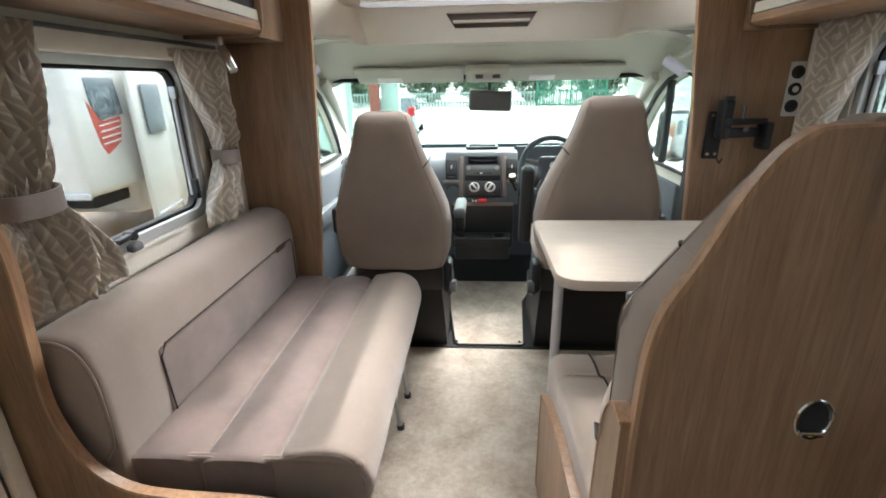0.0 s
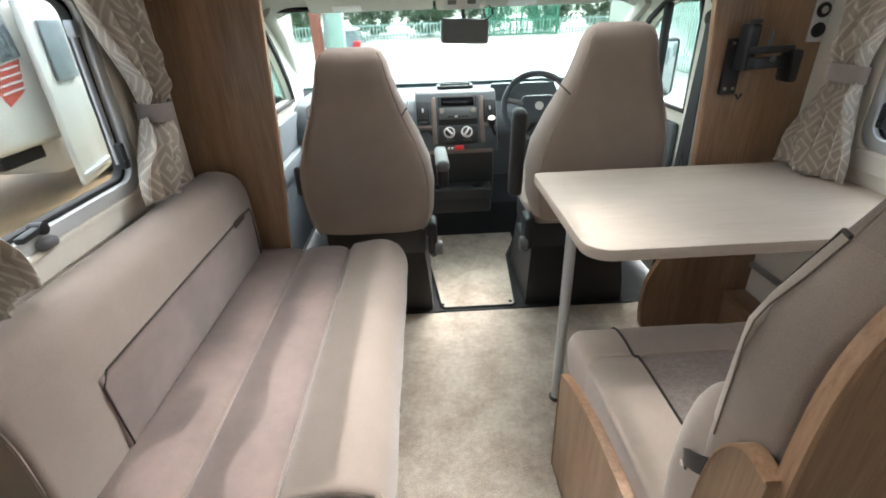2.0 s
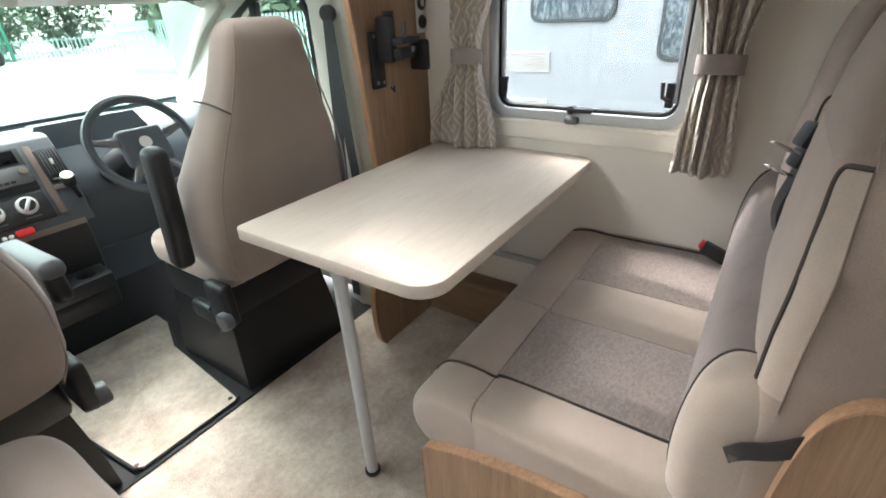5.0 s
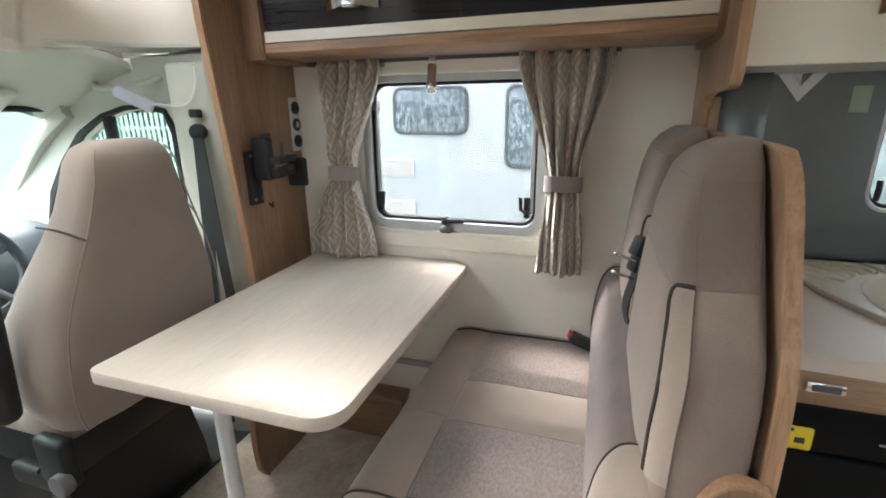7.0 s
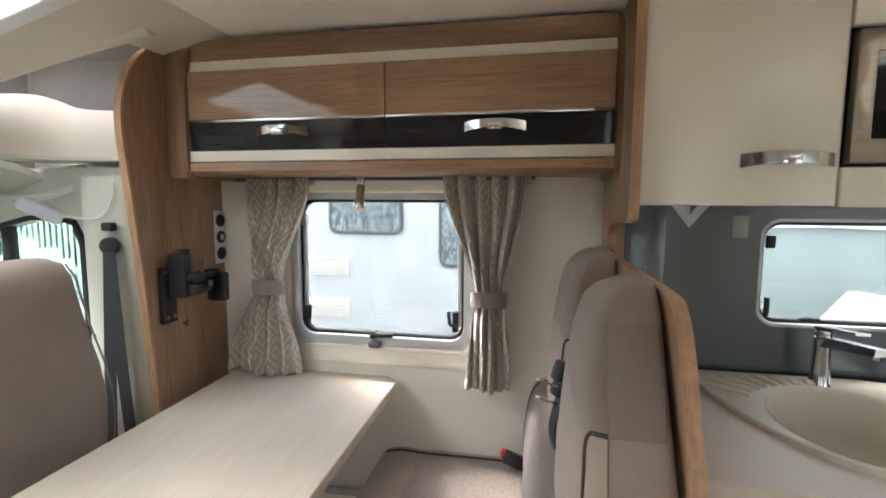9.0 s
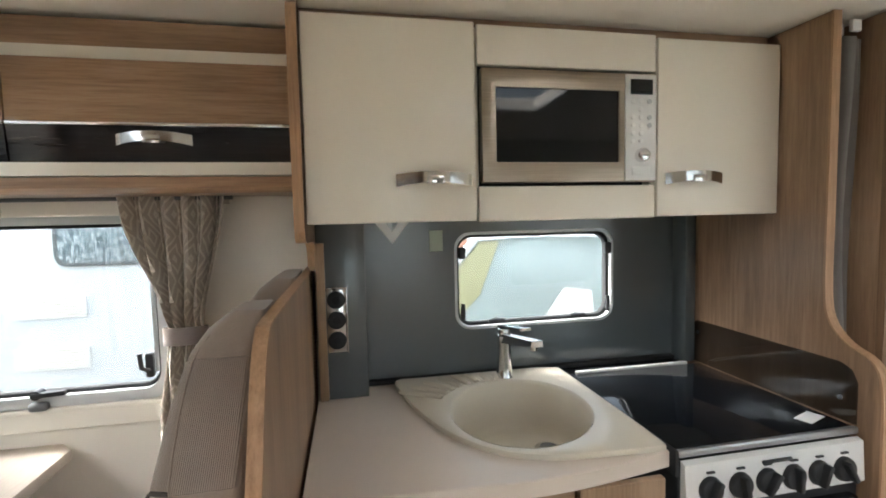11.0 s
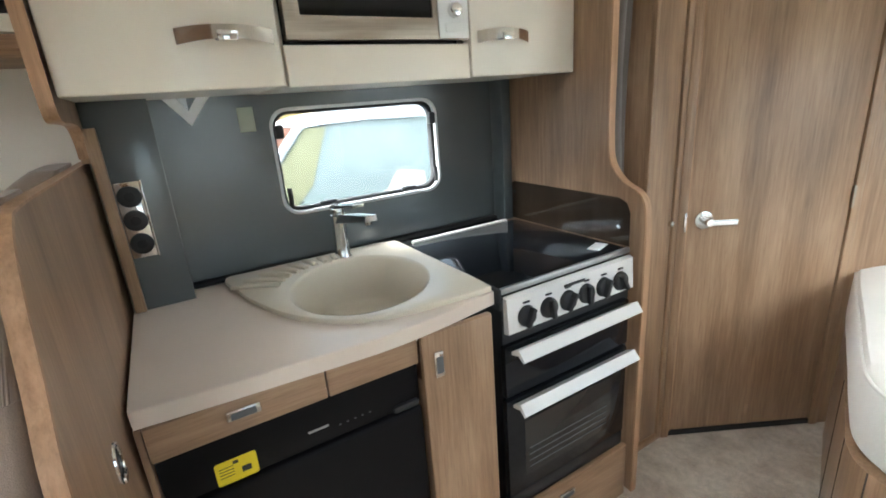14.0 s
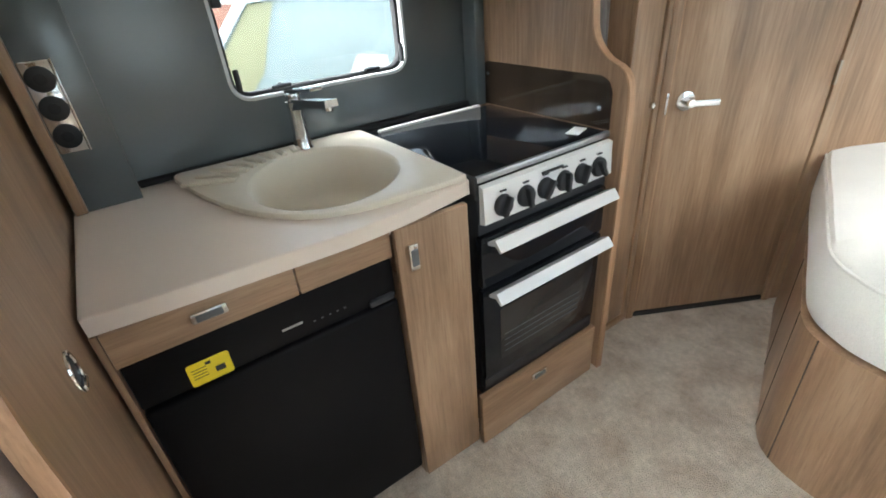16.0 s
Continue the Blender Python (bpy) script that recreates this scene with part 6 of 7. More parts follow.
# belts between the backs
bb = thing("lap_belt", (1.205, 1.15, 1.0), "black lap belts with buckles between the bench backs", "seat belt")
for k, dx in enumerate((-0.008, 0.010)):
    part("webbing", strap(curve_pts([(1.20 + dx, 1.06, 1.20), (1.20 + dx, 1.13, 1.15), (1.20 + dx, 1.192, 1.06), (1.20 + dx, 1.208, 0.98), (1.20 + dx, 1.22, 0.90), (1.20 + dx, 1.19, 0.82)], 4), (1, 0.35, 0), 0.03, 0.003), M_BLACK, bb)
    part("buckle", obox(pose(1.20 + dx, 1.20, 1.065 - 0.045 * k, 20, 0, 25), 0.042, 0.035, 0.05, 0.008), M_BLACK, bb)
    part("tongue", obox(pose(1.175 + dx, 1.235, 1.045 - 0.05 * k, 25, 10, 35), 0.02, 0.055, 0.006, 0.002), M_CHROME, bb, "chrome tongue")
bk = thing("belt_buckle", (1.64, 1.30, 0.55), "black and red belt buckle at the bench corner", "belt buckle")
part("body", obox(pose(1.62, 1.315, 0.585, 25, 0, 10), 0.035, 0.09, 0.04, 0.006), M_BLACK, bk)
part("button", obox(pose(1.623, 1.36, 0.607, 25, 0, 10), 0.025, 0.008, 0.025, 0.002), M_RED, bk)
rt = thing("strap_loop", (0.69, 1.18, 0.76), "short black webbing loop on the bench bolster", "strap")
part("loop", strap(curve_pts([(0.688, 1.215, 0.716), (0.676, 1.20, 0.745), (0.672, 1.17, 0.768), (0.677, 1.14, 0.792), (0.690, 1.11, 0.81)], 4), (0, 0.45, 0.9), 0.028, 0.004), M_BLACK, rt)
part("rivet", disc((0.684, 1.208, 0.722), (-1, 0, 0), 0.006, 0.006, 12), M_CHROME, rt, "small chrome rivet")
bt = thing("woven_tag", (0.84, 1.2, 1.10), "small dark woven tag on the bench backrest", "tag")
part("tag", obox(pose(0.85, 1.2005, 1.09, 4, 0, 0) @ pose(0, 0, 0, 0, 14, 0), 0.02, 0.004, 0.055, 0.001), M_PIPING, bt)

# ---- bracket, sockets on the post ----
tv = thing("tv_bracket", (1.40, 2.44, 1.07), "black swivel television bracket on the oak post", "tv bracket")
part("wall_plate", rbox(1.365, 1.425, 2.434, 2.452, 1.065, 1.25, 0.004), M_BLACK, tv)
part("pivot", rbox(1.388, 1.428, 2.372, 2.434, 1.15, 1.295, 0.010, 3), M_BLACK, tv)
part("knuckle", disc((1.408, 2.385, 1.295), (0, 0, 1), 0.018, 0.014, 18, bev=0.004), M_BLACK, tv)
part("arm", obox(pose(1.475, 2.37, 1.216, 0, 0, 12), 0.15, 0.04, 0.022, 0.004, 2), M_BLACK, tv)
part("arm", obox(pose(1.475, 2.372, 1.175, 0, 0, 12), 0.15, 0.03, 0.036, 0.006, 2), M_BLACK, tv)
for sx_, sz_ in ((1.38, 1.235), (1.38, 1.085), (1.41, 1.085)):
    part("screw", disc((sx_, 2.434, sz_), (0, -1, 0), 0.006, 0.003, 12), M_STEEL, tv, "small steel screw")
part("mount", rbox(1.535, 1.565, 2.335, 2.41, 1.11, 1.215, 0.01, 2), M_BLACK, tv)
part("lever", join(tube([(1.455, 2.36, 1.22), (1.455, 2.36, 1.275)], 0.006, 8), disc((1.46, 2.34, 1.19), (0, -1, 0), 0.01, 0.008, 12)), M_GREYPL, tv)
part("cable_tie", tube([(1.405, 2.40, 1.07), (1.41, 2.39, 1.055), (1.425, 2.40, 1.07)], 0.004, 6), M_BLACK, tv)


def socket_strip(m, label, n=3, face=None):
    """Chrome strip of round sockets; local z up, faces -y."""
    s = thing("socket_strip", m.translation, label, "socket")
    part("plate", obox(m, 0.058, 0.008, 0.20, 0.004), face or M_SILVER, s)
    size = 0.0275 if face else 0.024
    if face:
        part("bright_edge", obox(m @ pose(0.031, -0.002, 0), 0.004, 0.012, 0.202, 0.001), M_CHROME, s, "bright chrome edge")
    for k in range(n):
        zz = (k - (n - 1) / 2) * 0.062
        c = m @ Vector((0, -0.003, zz))
        d = m.to_3x3() @ Vector((0, -1, 0))
        so_ = part("socket", disc(c, d, size, 0.006, 22, bev=0.002), M_BLACK, s, "round black socket")
        part("inner", disc(c + d * 0.004, d, 0.012, 0.004, 14), M_CHROME if k == 1 and not face else M_RUBBER, so_)
    return s


socket_strip(pose(1.668, 2.445, 1.328), "chrome strip of three black sockets on the oak post")


# ---- kitchen ----
KY0, KY1 = -0.305, 1.03
sp1 = tagged(new("wall_splashback"), "slate-grey gloss splashback round the kitchen window", "splashback", kind="structure")
part("panel", plate(rect(KY0, KY1, 0.90, 1.47), [rrect(W_KIT[0] - 0.006, W_KIT[1] + 0.006, W_KIT[2] - 0.006, W_KIT[3] + 0.006, 0.055)], "x", XR - 0.012, XR - 0.001, 0.0), M_SPLASH, sp1)
part("raised_panel", rbox(1.582, XR - 0.012, 0.885, KY1, 0.905, 1.47, 0.003), M_SPLASH, sp1)
part("corner_post", rbox(1.615, XR - 0.012, KY0 + 0.002, KY0 + 0.045, 0.92, 1.47, 0.004), M_SPLASH, sp1)
part("base_seal", rbox(1.66, XR - 0.012, KY0 + 0.05, 0.884, 0.918, 0.934, 0.004), M_RUBBER, sp1)
socket_strip(pose(1.578, 0.975, 1.165, 0, 0, -90), "chrome strip of three large black sockets beside the splashback", 3, M_CHROME)
lg = thing("chevron_badge", (1.68, 0.79, 1.40), "pale silver chevron badge on the splashback", "badge")
part("chevron", plate([(0.855, 1.468), (0.725, 1.468), (0.79, 1.385)], [[(0.815, 1.46), (0.79, 1.425), (0.765, 1.46)]], "x", XR - 0.017, XR - 0.0125, 0.0), M_SILVER, lg)
part("bar", plate([(0.815, 1.462), (0.79, 1.427), (0.79, 1.462)], [], "x", XR - 0.016, XR - 0.0125, 0.0), M_ALU, lg)
sk = thing("wall_sticker", (1.68, 0.64, 1.39), "small pale label on the splashback", "label")
part("sticker", rbox(XR - 0.014, XR - 0.0122, 0.62, 0.665, 1.355, 1.425, 0.0005), plain("pale_label", srgb(170, 178, 160), 0.4), sk)

# end panel beside the bench, tall panel beside the cooker
ep = tagged(new("wall_kitchen_end"), "shaped oak-effect end panel of the kitchen lockers", "panel", kind="structure")
line = curve_pts([(1.30, 0, 1.975), (1.272, 0, 1.93), (1.268, 0, 1.70), (1.268, 0, 1.48), (1.272, 0, 1.435), (1.30, 0, 1.415), (1.42, 0, 1.412), (1.52, 0, 1.405), (1.565, 0, 1.375), (1.575, 0, 1.33)], 5)
part("panel", plate([(p.x, p.z) for p in line] + [(1.575, 1.319), (XR - 0.002, 1.319), (XR - 0.002, 1.975)], [], "y", 1.032, 1.050), M_OAK_Z, ep)
part("edging", loft([[(p.x - 0.003, 1.029, p.z), (p.x + 0.003, 1.029, p.z + 0.002), (p.x + 0.003, 1.053, p.z + 0.002), (p.x - 0.003, 1.053, p.z)] for p in line]), M_EDGE, ep)
part("lower_post", rbox(1.560, 1.581, 1.005, 1.0315, 0.921, 1.40, 0.003), M_OAK_Z, ep)
tp = tagged(new("wall_cooker_side"), "tall oak-effect panel beside the cooker", "panel", kind="structure")
line2 = curve_pts([(1.0, 0, 0.0), (1.0, 0, 0.4), (1.0, 0, 0.9), (1.005, 0, 1.04), (1.03, 0, 1.095), (1.09, 0, 1.125), (1.135, 0, 1.175), (1.15, 0, 1.26), (1.15, 0, 1.5), (1.15, 0, 1.976)], 5)
part("panel", plate([(p.x, p.z) for p in line2] + [(XR - 0.002, 1.976), (XR - 0.002, 0.0)], [], "y", -0.328, -0.308), M_OAK_Z, tp)
part("edging", loft([[(p.x - 0.003, -0.331, p.z), (p.x + 0.003, -0.331, p.z), (p.x + 0.003, -0.305, p.z), (p.x - 0.003, -0.305, p.z)] for p in line2]), M_EDGE, tp)
sg = thing("splash_guard", (1.34, -0.30, 0.92), "smoked glass splash guard beside the hob", "splash guard")
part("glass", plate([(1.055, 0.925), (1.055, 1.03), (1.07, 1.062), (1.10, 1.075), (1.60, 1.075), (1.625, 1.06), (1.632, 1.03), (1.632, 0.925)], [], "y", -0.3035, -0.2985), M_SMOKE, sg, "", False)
for xx, zz in ((1.59, 1.035), (1.09, 0.985)):
    part("stud", disc((xx, -0.2985, zz), (0, 1, 0), 0.007, 0.006, 14), M_CHROME, sg)

# worktop with a sink cut-out
bowl = [(1.345 + 0.228 * math.cos(a) * math.cos(0.36) + 0.195 * math.sin(a) * math.sin(0.36), 0.478 - 0.228 * math.cos(a) * math.sin(0.36) + 0.195 * math.sin(a) * math.cos(0.36)) for a in [i * 2 * math.pi / 40 for i in range(40)]]
hole = [(1.345 + (x - 1.345) * 1.04, 0.478 + (y - 0.478) * 1.04) for x, y in bowl]
wt = thing("worktop", (1.35, 0.62, 0.88), "pale stone-effect laminate worktop with bowed front", "worktop")
front = [(p.x, p.y) for p in curve_pts([(1.066, 0.222, 0), (1.049, 0.32, 0), (1.034, 0.42, 0), (1.025, 0.54, 0), (1.028, 0.64, 0), (1.035, 0.75, 0), (1.042, 0.86, 0), (1.049, 0.95, 0), (1.057, 1.036, 0)], 5)]
top_ = part("top", plate([(XR - 0.014, 0.222)] + front + [(XR - 0.014, 1.036)], [hole], "z", 0.882, 0.918, 0.0), M_WORKTOP, wt)

part("front_edging", loft([[(x - 0.0025, y, 0.8815), (x + 0.002, y, 0.8815), (x + 0.002, y, 0.9175), (x - 0.0025, y, 0.9165)] for x, y in front]), M_WORKTOP, wt, "laminate edging strip")
part("end_edging", rbox(1.064, XR - 0.02, 1.0355, 1.0385, 0.883, 0.917, 0.001), M_WORKTOP, wt)
sn = thing("sink", (1.345, 0.478, 0.92), "cream composite round sink with drainer grooves", "sink")
plate_out = [(p.x, p.y) for p in curve_pts([(1.645, 0.225, 0), (1.40, 0.222, 0), (1.10, 0.225, 0), (1.065, 0.245, 0), (1.07, 0.36, 0), (1.085, 0.50, 0), (1.14, 0.615, 0), (1.25, 0.70, 0), (1.40, 0.755, 0), (1.55, 0.785, 0), (1.655, 0.795, 0), (1.662, 0.70, 0), (1.662, 0.50, 0), (1.662, 0.30, 0)], 4)]
part("deck", plate(plate_out, [bowl], "z", 0.9185, 0.934, 0.004), M_SINK, sn)
rings = []
for k, z in ((1.0, 0.934), (0.985, 0.931), (0.968, 0.922), (0.955, 0.89), (0.925, 0.83), (0.90, 0.80), (0.86, 0.782), (0.78, 0.774), (0.5, 0.771), (0.12, 0.77)):
    rings.append([(1.345 + (x - 1.345) * k, 0.478 + (y - 0.478) * k, z) for x, y in bowl])
bw = loft(rings, cap=False)
bw.verts.ensure_lookup_table()
bw.faces.new(bw.verts[-40:])
part("bowl", bw, M_SINK, sn)
for k in range(8):
    a = 0.12 + 0.15 * k
    c = Vector((1.345, 0.478, 0.9345))
    d = Vector((math.cos(a - 0.15), math.sin(a - 0.15), 0))
    r0, r1 = 0.232, (0.232 + 0.05 + 0.013 * k)
    part("groove", tube([c + d * r0, c + d * (r0 + 0.02) + Vector((0, 0, 0.004)), c + d * r1 + Vector((0, 0, 0.001))], [0.009, 0.009, 0.006], 8, 1.0), M_SINK, sn)
dr = part("drain", disc((1.40, 0.37, 0.771), (0, 0, 1), 0.042, 0.006, 26, bev=0.002), M_CHROME, sn, "chrome drain")
part("strainer", disc((1.40, 0.37, 0.7775), (0, 0, 1), 0.027, 0.004, 20), M_GREYPL, dr)
tap = thing("mixer_tap", (1.60, 0.435, 0.934), "chrome single-lever mixer tap behind the sink", "tap")
part("body", tube([(1.605, 0.435, 0.934), (1.605, 0.435, 0.942), (1.605, 0.435, 0.98), (1.603, 0.435, 1.04), (1.60, 0.435, 1.075)], [0.030, 0.027, 0.024, 0.022, 0.026], 24), M_CHROME, tap)
part("spout", loft([[(1.605 - 0.15 * t - 0.01, 0.435 - 0.05 * t + w, 1.05 + 0.02 * t + h * (1 - 0.35 * t)) for w, h in ((-0.02, 0), (0.02, 0), (0.017, 0.03), (-0.017, 0.03))] for t in (0, 0.3, 0.6, 0.85, 1.0)]), M_CHROME, tap)
part("aerator", disc((1.46, 0.39, 1.073), (0, 0, -1), 0.012, 0.014, 16), M_CHROME, tap)
part("lever", loft([[(1.615 - 0.12 * t, 0.437 - 0.035 * t + w, 1.098 + 0.012 * t + h) for w, h in ((-0.018, 0), (0.018, 0), (0.018, 0.008), (-0.018, 0.008))] for t in (0, 0.5, 1.0)]), M_CHROME, tap)
part("cap", disc((1.602, 0.435, 1.074), (0, 0, 1), 0.022, 0.024, 22, bev=0.003), M_CHROME, tap)

# lower units
FX = 1.026
un = thing("slim_cupboard", (1.3, 0.33, 0.0), "slim oak-effect cupboard between fridge and cooker", "cupboard")
part("carcass", rbox(FX + 0.02, XR - 0.02, 0.262, 0.462, 0.0, 0.755, 0.0), M_OAK_Z, un)
d = part("door", rbox(FX, FX + 0.019, 0.258, 0.464, 0.012, 0.880, 0.003), M_OAK_Z, un, "oak-effect door")


def slide_catch(parent, x, y, z, wide=False):
    sx, sz = (0.066, 0.022) if wide else (0.026, 0.07)
    h = part("catch", obox(pose(x - 0.005, y, z), 0.010, sx, sz, 0.004), M_CHROME, parent, "chrome push catch")
    part("thumb", obox(pose(x - 0.011, y, z), 0.006, sx * 0.72, sz * 0.62, 0.002), M_GREYPL, h)


slide_catch(d, FX, 0.425, 0.800)
fu = thing("fridge_housing", (1.3, 0.73, 0.0), "oak-effect drawer band above the fridge", "cupboard")
part("side", rbox(FX + 0.025, XR - 0.02, 1.026, 1.038, 0.0, 0.88, 0.002), M_OAK_Z, fu)
for a, b in ((0.468, 0.688), (0.691, 1.024)):
    dd = part("drawer_front", rbox(FX + 0.016, FX + 0.034, a, b, 0.808, 0.8815, 0.003), M_OAK_Y, fu)
    if b > 0.9:
        slide_catch(dd, FX + 0.016, 0.858, 0.852, True)
fg = thing("fridge", (1.3, 0.73, 0.0), "black under-counter caravan fridge", "fridge")
part("cabinet", rbox(1.07, XR - 0.03, 0.47, 1.022, 0.02, 0.755, 0.006), M_BLACK, fg)
part("control_panel", rbox(1.048, 1.07, 0.47, 1.022, 0.697, 0.805, 0.006), M_FRIDGE, fg, "black fridge control panel")
dr = part("door", rbox(1.040, 1.07, 0.47, 1.022, 0.05, 0.692, 0.010, 3), M_FRIDGE, fg, "black fridge door")
part("grip", rbox(1.038, 1.055, 0.478, 0.545, 0.698, 0.716, 0.006), M_BLACK, dr)
for k in range(5):
    part("mark", rbox(1.0468, 1.0485, 0.60 + 0.018 * k, 0.605 + 0.018 * k, 0.727, 0.730, 0.0), M_GREYPL, fg)
part("nameplate", rbox(1.0468, 1.0485, 0.70, 0.745, 0.736, 0.741, 0.0), M_ALU, fg, "small grey nameplate")
stk = thing("energy_label", (1.01, 0.88, 0.68), "yellow paper label stuck on the fridge", "label")
part("paper", plate(rrect(0.853, 0.932, 0.699, 0.752, 0.006), [], "x", 1.0464, 1.0478), M_YELLOW, stk, "", False)
part("print", join(*[rbox(1.0456, 1.0463, 0.898, 0.925, 0.737 - 0.007 * k, 0.7382 - 0.007 * k, 0.0) for k in range(4)] + [rbox(1.0456, 1.0463, 0.866, 0.884, 0.714, 0.727, 0.0), rbox(1.0456, 1.0463, 0.888, 0.898, 0.740, 0.747, 0.0)]), M_BLACK, stk, "small dark printed bars")

# ---- cooker ----
ck = thing("cooker", (1.35, -0.05, 0.12), "black built-in cooker with silver control panel", "cooker")
CY0, CY1 = -0.298, 0.213
part("body", rbox(1.045, XR - 0.03, CY0, CY1, 0.17, 0.895, 0.004), M_BLACK, ck)
lid = part("hob_lid", rbox(1.0585, 1.585, CY0 + 0.004, CY1 - 0.004, 0.912, 0.924, 0.004), M_GLOSSBLK, ck, "black glass hob lid")
part("front_trim", rbox(1.044, 1.058, CY0 + 0.002, CY1 - 0.002, 0.908, 0.9255, 0.004), M_ALU, lid, "silver lid edge")
part("rear_trim", rbox(1.584, 1.60, CY0 + 0.05, CY1 - 0.03, 0.920, 0.931, 0.003), M_SILVER, lid)
part("hob_side", rbox(1.045, 1.66, CY1 - 0.003, CY1 + 0.007, 0.865, 0.926, 0.003), M_BLACK, ck)
part("rear_board", rbox(1.60, XR - 0.014, CY0 + 0.05, CY1 + 0.006, 0.905, 0.921, 0.002), M_GLOSSBLK, ck)
part("label", obox(pose(1.12, -0.235, 0.9247, 0, 0, 20), 0.04, 0.075, 0.0012, 0.0), M_WHITE, lid, "small white paper label")
cp = part("control_panel", loft([[(1.045, y, 0.903), (1.03, y, 0.898), (1.024, y, 0.800), (1.045, y, 0.795)] for y in (CY0 + 0.006, CY1 - 0.006)]), M_SILVER, ck, "silver control panel")
for k in range(6):
    yy = 0.145 - 0.0735 * k - (0.006 if k > 0 else 0)
    kb = part("knob", disc((1.027, yy, 0.838), (-1, 0, 0.08), 0.031, 0.014, 26, 0.027, 0.003), M_BLACK, cp, "round black knob")
    part("pointer", obox(pose(1.008, yy, 0.838) @ pose(0, 0, 0, (25, -10, 35, 0, 20, -30)[k], 0, 0), 0.022, 0.013, 0.056, 0.004), M_BLACK, kb)
    part("mark", rbox(1.022, 1.027, yy - 0.010, yy + 0.010, 0.876, 0.880, 0.0), M_BLACK, cp)
part("badge", rbox(1.022, 1.028, -0.075, 0.005, 0.880, 0.887, 0.001), M_BLACK, cp, "dark nameplate bar")


def oven_door(z0, z1, window):
    d = part("oven_door", rbox(1.02, 1.045, CY0 + 0.026, CY1 + 0.012, z0, z1, 0.005), M_GLOSSBLK, ck, "black glass oven door")
    hb = part("handle", loft([[(1.018, y, z1 - 0.012), (0.988, y, z1 + 0.004), (0.966, y, z1 - 0.022), (0.971, y, z1 - 0.028), (0.99, y, z1 - 0.014), (1.018, y, z1 - 0.022)] for y in (CY0 + 0.03, CY1 - 0.008)]), M_SILVER, d, "broad silver handle")
    if window:
        wv = part("oven_window", rbox(1.0175, 1.0205, -0.20, 0.165, z0 + 0.05, z1 - 0.085, 0.001), plain("oven_window", srgb(44, 42, 40), 0.08), d, "dark oven window")
        for j in range(4):
            part("rack_bar", rbox(1.0165, 1.0178, -0.18, 0.15, z0 + 0.075 + 0.022 * j, z0 + 0.0775 + 0.022 * j, 0.0), M_GREYPL, wv)


oven_door(0.612, 0.766, False)
oven_door(0.272, 0.600, True)
part("plinth_strip", rbox(1.024, 1.045, CY0 + 0.026, CY1 + 0.012, 0.222, 0.266, 0.003), M_BLACK, ck)
cd = thing("pan_drawer", (1.3, -0.04, 0.0), "oak-effect drawer under the cooker", "drawer")
f = part("front", rbox(1.006, 1.026, CY0 + 0.02, 0.254, 0.004, 0.218, 0.003), M_OAK_Y, cd)
slide_catch(f, 1.006, 0.012, 0.176, True)
part("box", rbox(1.027, 1.5, CY0 + 0.03, 0.2, 0.0, 0.165, 0.0), M_OAK_Y, cd)

# ---- upper units and microwave ----
CF = 1.293


def wall_unit(name, y0, y1, z0, z1, hy, label):
    u = thing(name, ((CF + XR) / 2, (y0 + y1) / 2, z0), label, "wall cupboard", "kitchen wall cupboards")
    part("carcass", rbox(CF + 0.02, XR - 0.014, y0, y1, z0 + 0.002, z1, 0.0), M_CREAM, u)
    d = part("door", rbox(CF, CF + 0.019, y0 + 0.002, y1 - 0.002, z0, z1, 0.004, 3), M_CREAM, u, "cream gloss door")
    arched_handle(d, CF, hy[0], hy[1], 1.56, -1, 0.03)
    return u


wall_unit("wall_cupboard", 0.605, 1.028, 1.458, 1.952, (0.622, 0.812), "cream gloss wall cupboard beside the microwave, chrome handle")
wall_unit("wall_cupboard", -0.305, 0.095, 1.458, 1.94, (-0.105, 0.075), "cream gloss wall cupboard at the cooker end, chrome handle")
mu = thing("microwave_housing", (1.5, 0.35, 1.458), "cream gloss housing round the microwave", "wall cupboard")
part("upper_panel", rbox(CF, CF + 0.019, 0.099, 0.601, 1.848, 1.947, 0.004, 3), M_CREAM, mu)
part("lower_panel", rbox(CF, CF + 0.019, 0.099, 0.601, 1.455, 1.545, 0.004, 3), M_CREAM, mu)
part("side", rbox(CF + 0.02, XR - 0.014, 0.097, 0.104, 1.458, 1.945, 0.0), M_CREAM, mu)
part("side", rbox(CF + 0.02, XR - 0.014, 0.596, 0.603, 1.458, 1.945, 0.0), M_CREAM, mu)
part("back", rbox(CF + 0.05, XR - 0.014, 0.105, 0.595, 1.46, 1.94, 0.0), M_BLACK, mu)
part("base", rbox(CF + 0.02, XR - 0.014, 0.105, 0.595, 1.458, 1.50, 0.0), M_CREAM, mu)
mw = thing("microwave", (1.32, 0.345, 1.55), "built-in brushed-steel microwave with dark glass door", "microwave")
part("frame", plate(rect(0.106, 0.594, 1.553, 1.838), [rect(0.215, 0.556, 1.605, 1.792)], "x", CF - 0.012, CF + 0.012, 0.003), M_STEEL, mw, "brushed steel frame")
part("window", rbox(CF - 0.006, CF + 0.006, 0.213, 0.558, 1.603, 1.794, 0.0), M_GLOSSBLK, mw, "black glass door window")
cpn = part("control_panel", rbox(CF - 0.016, CF - 0.0115, 0.108, 0.2, 1.556, 1.835, 0.002), M_SILVER, mw, "silver control panel")
part("display", rbox(CF - 0.019, CF - 0.0155, 0.121, 0.186, 1.782, 1.822, 0.001), M_GLOSSBLK, cpn, "dark display")
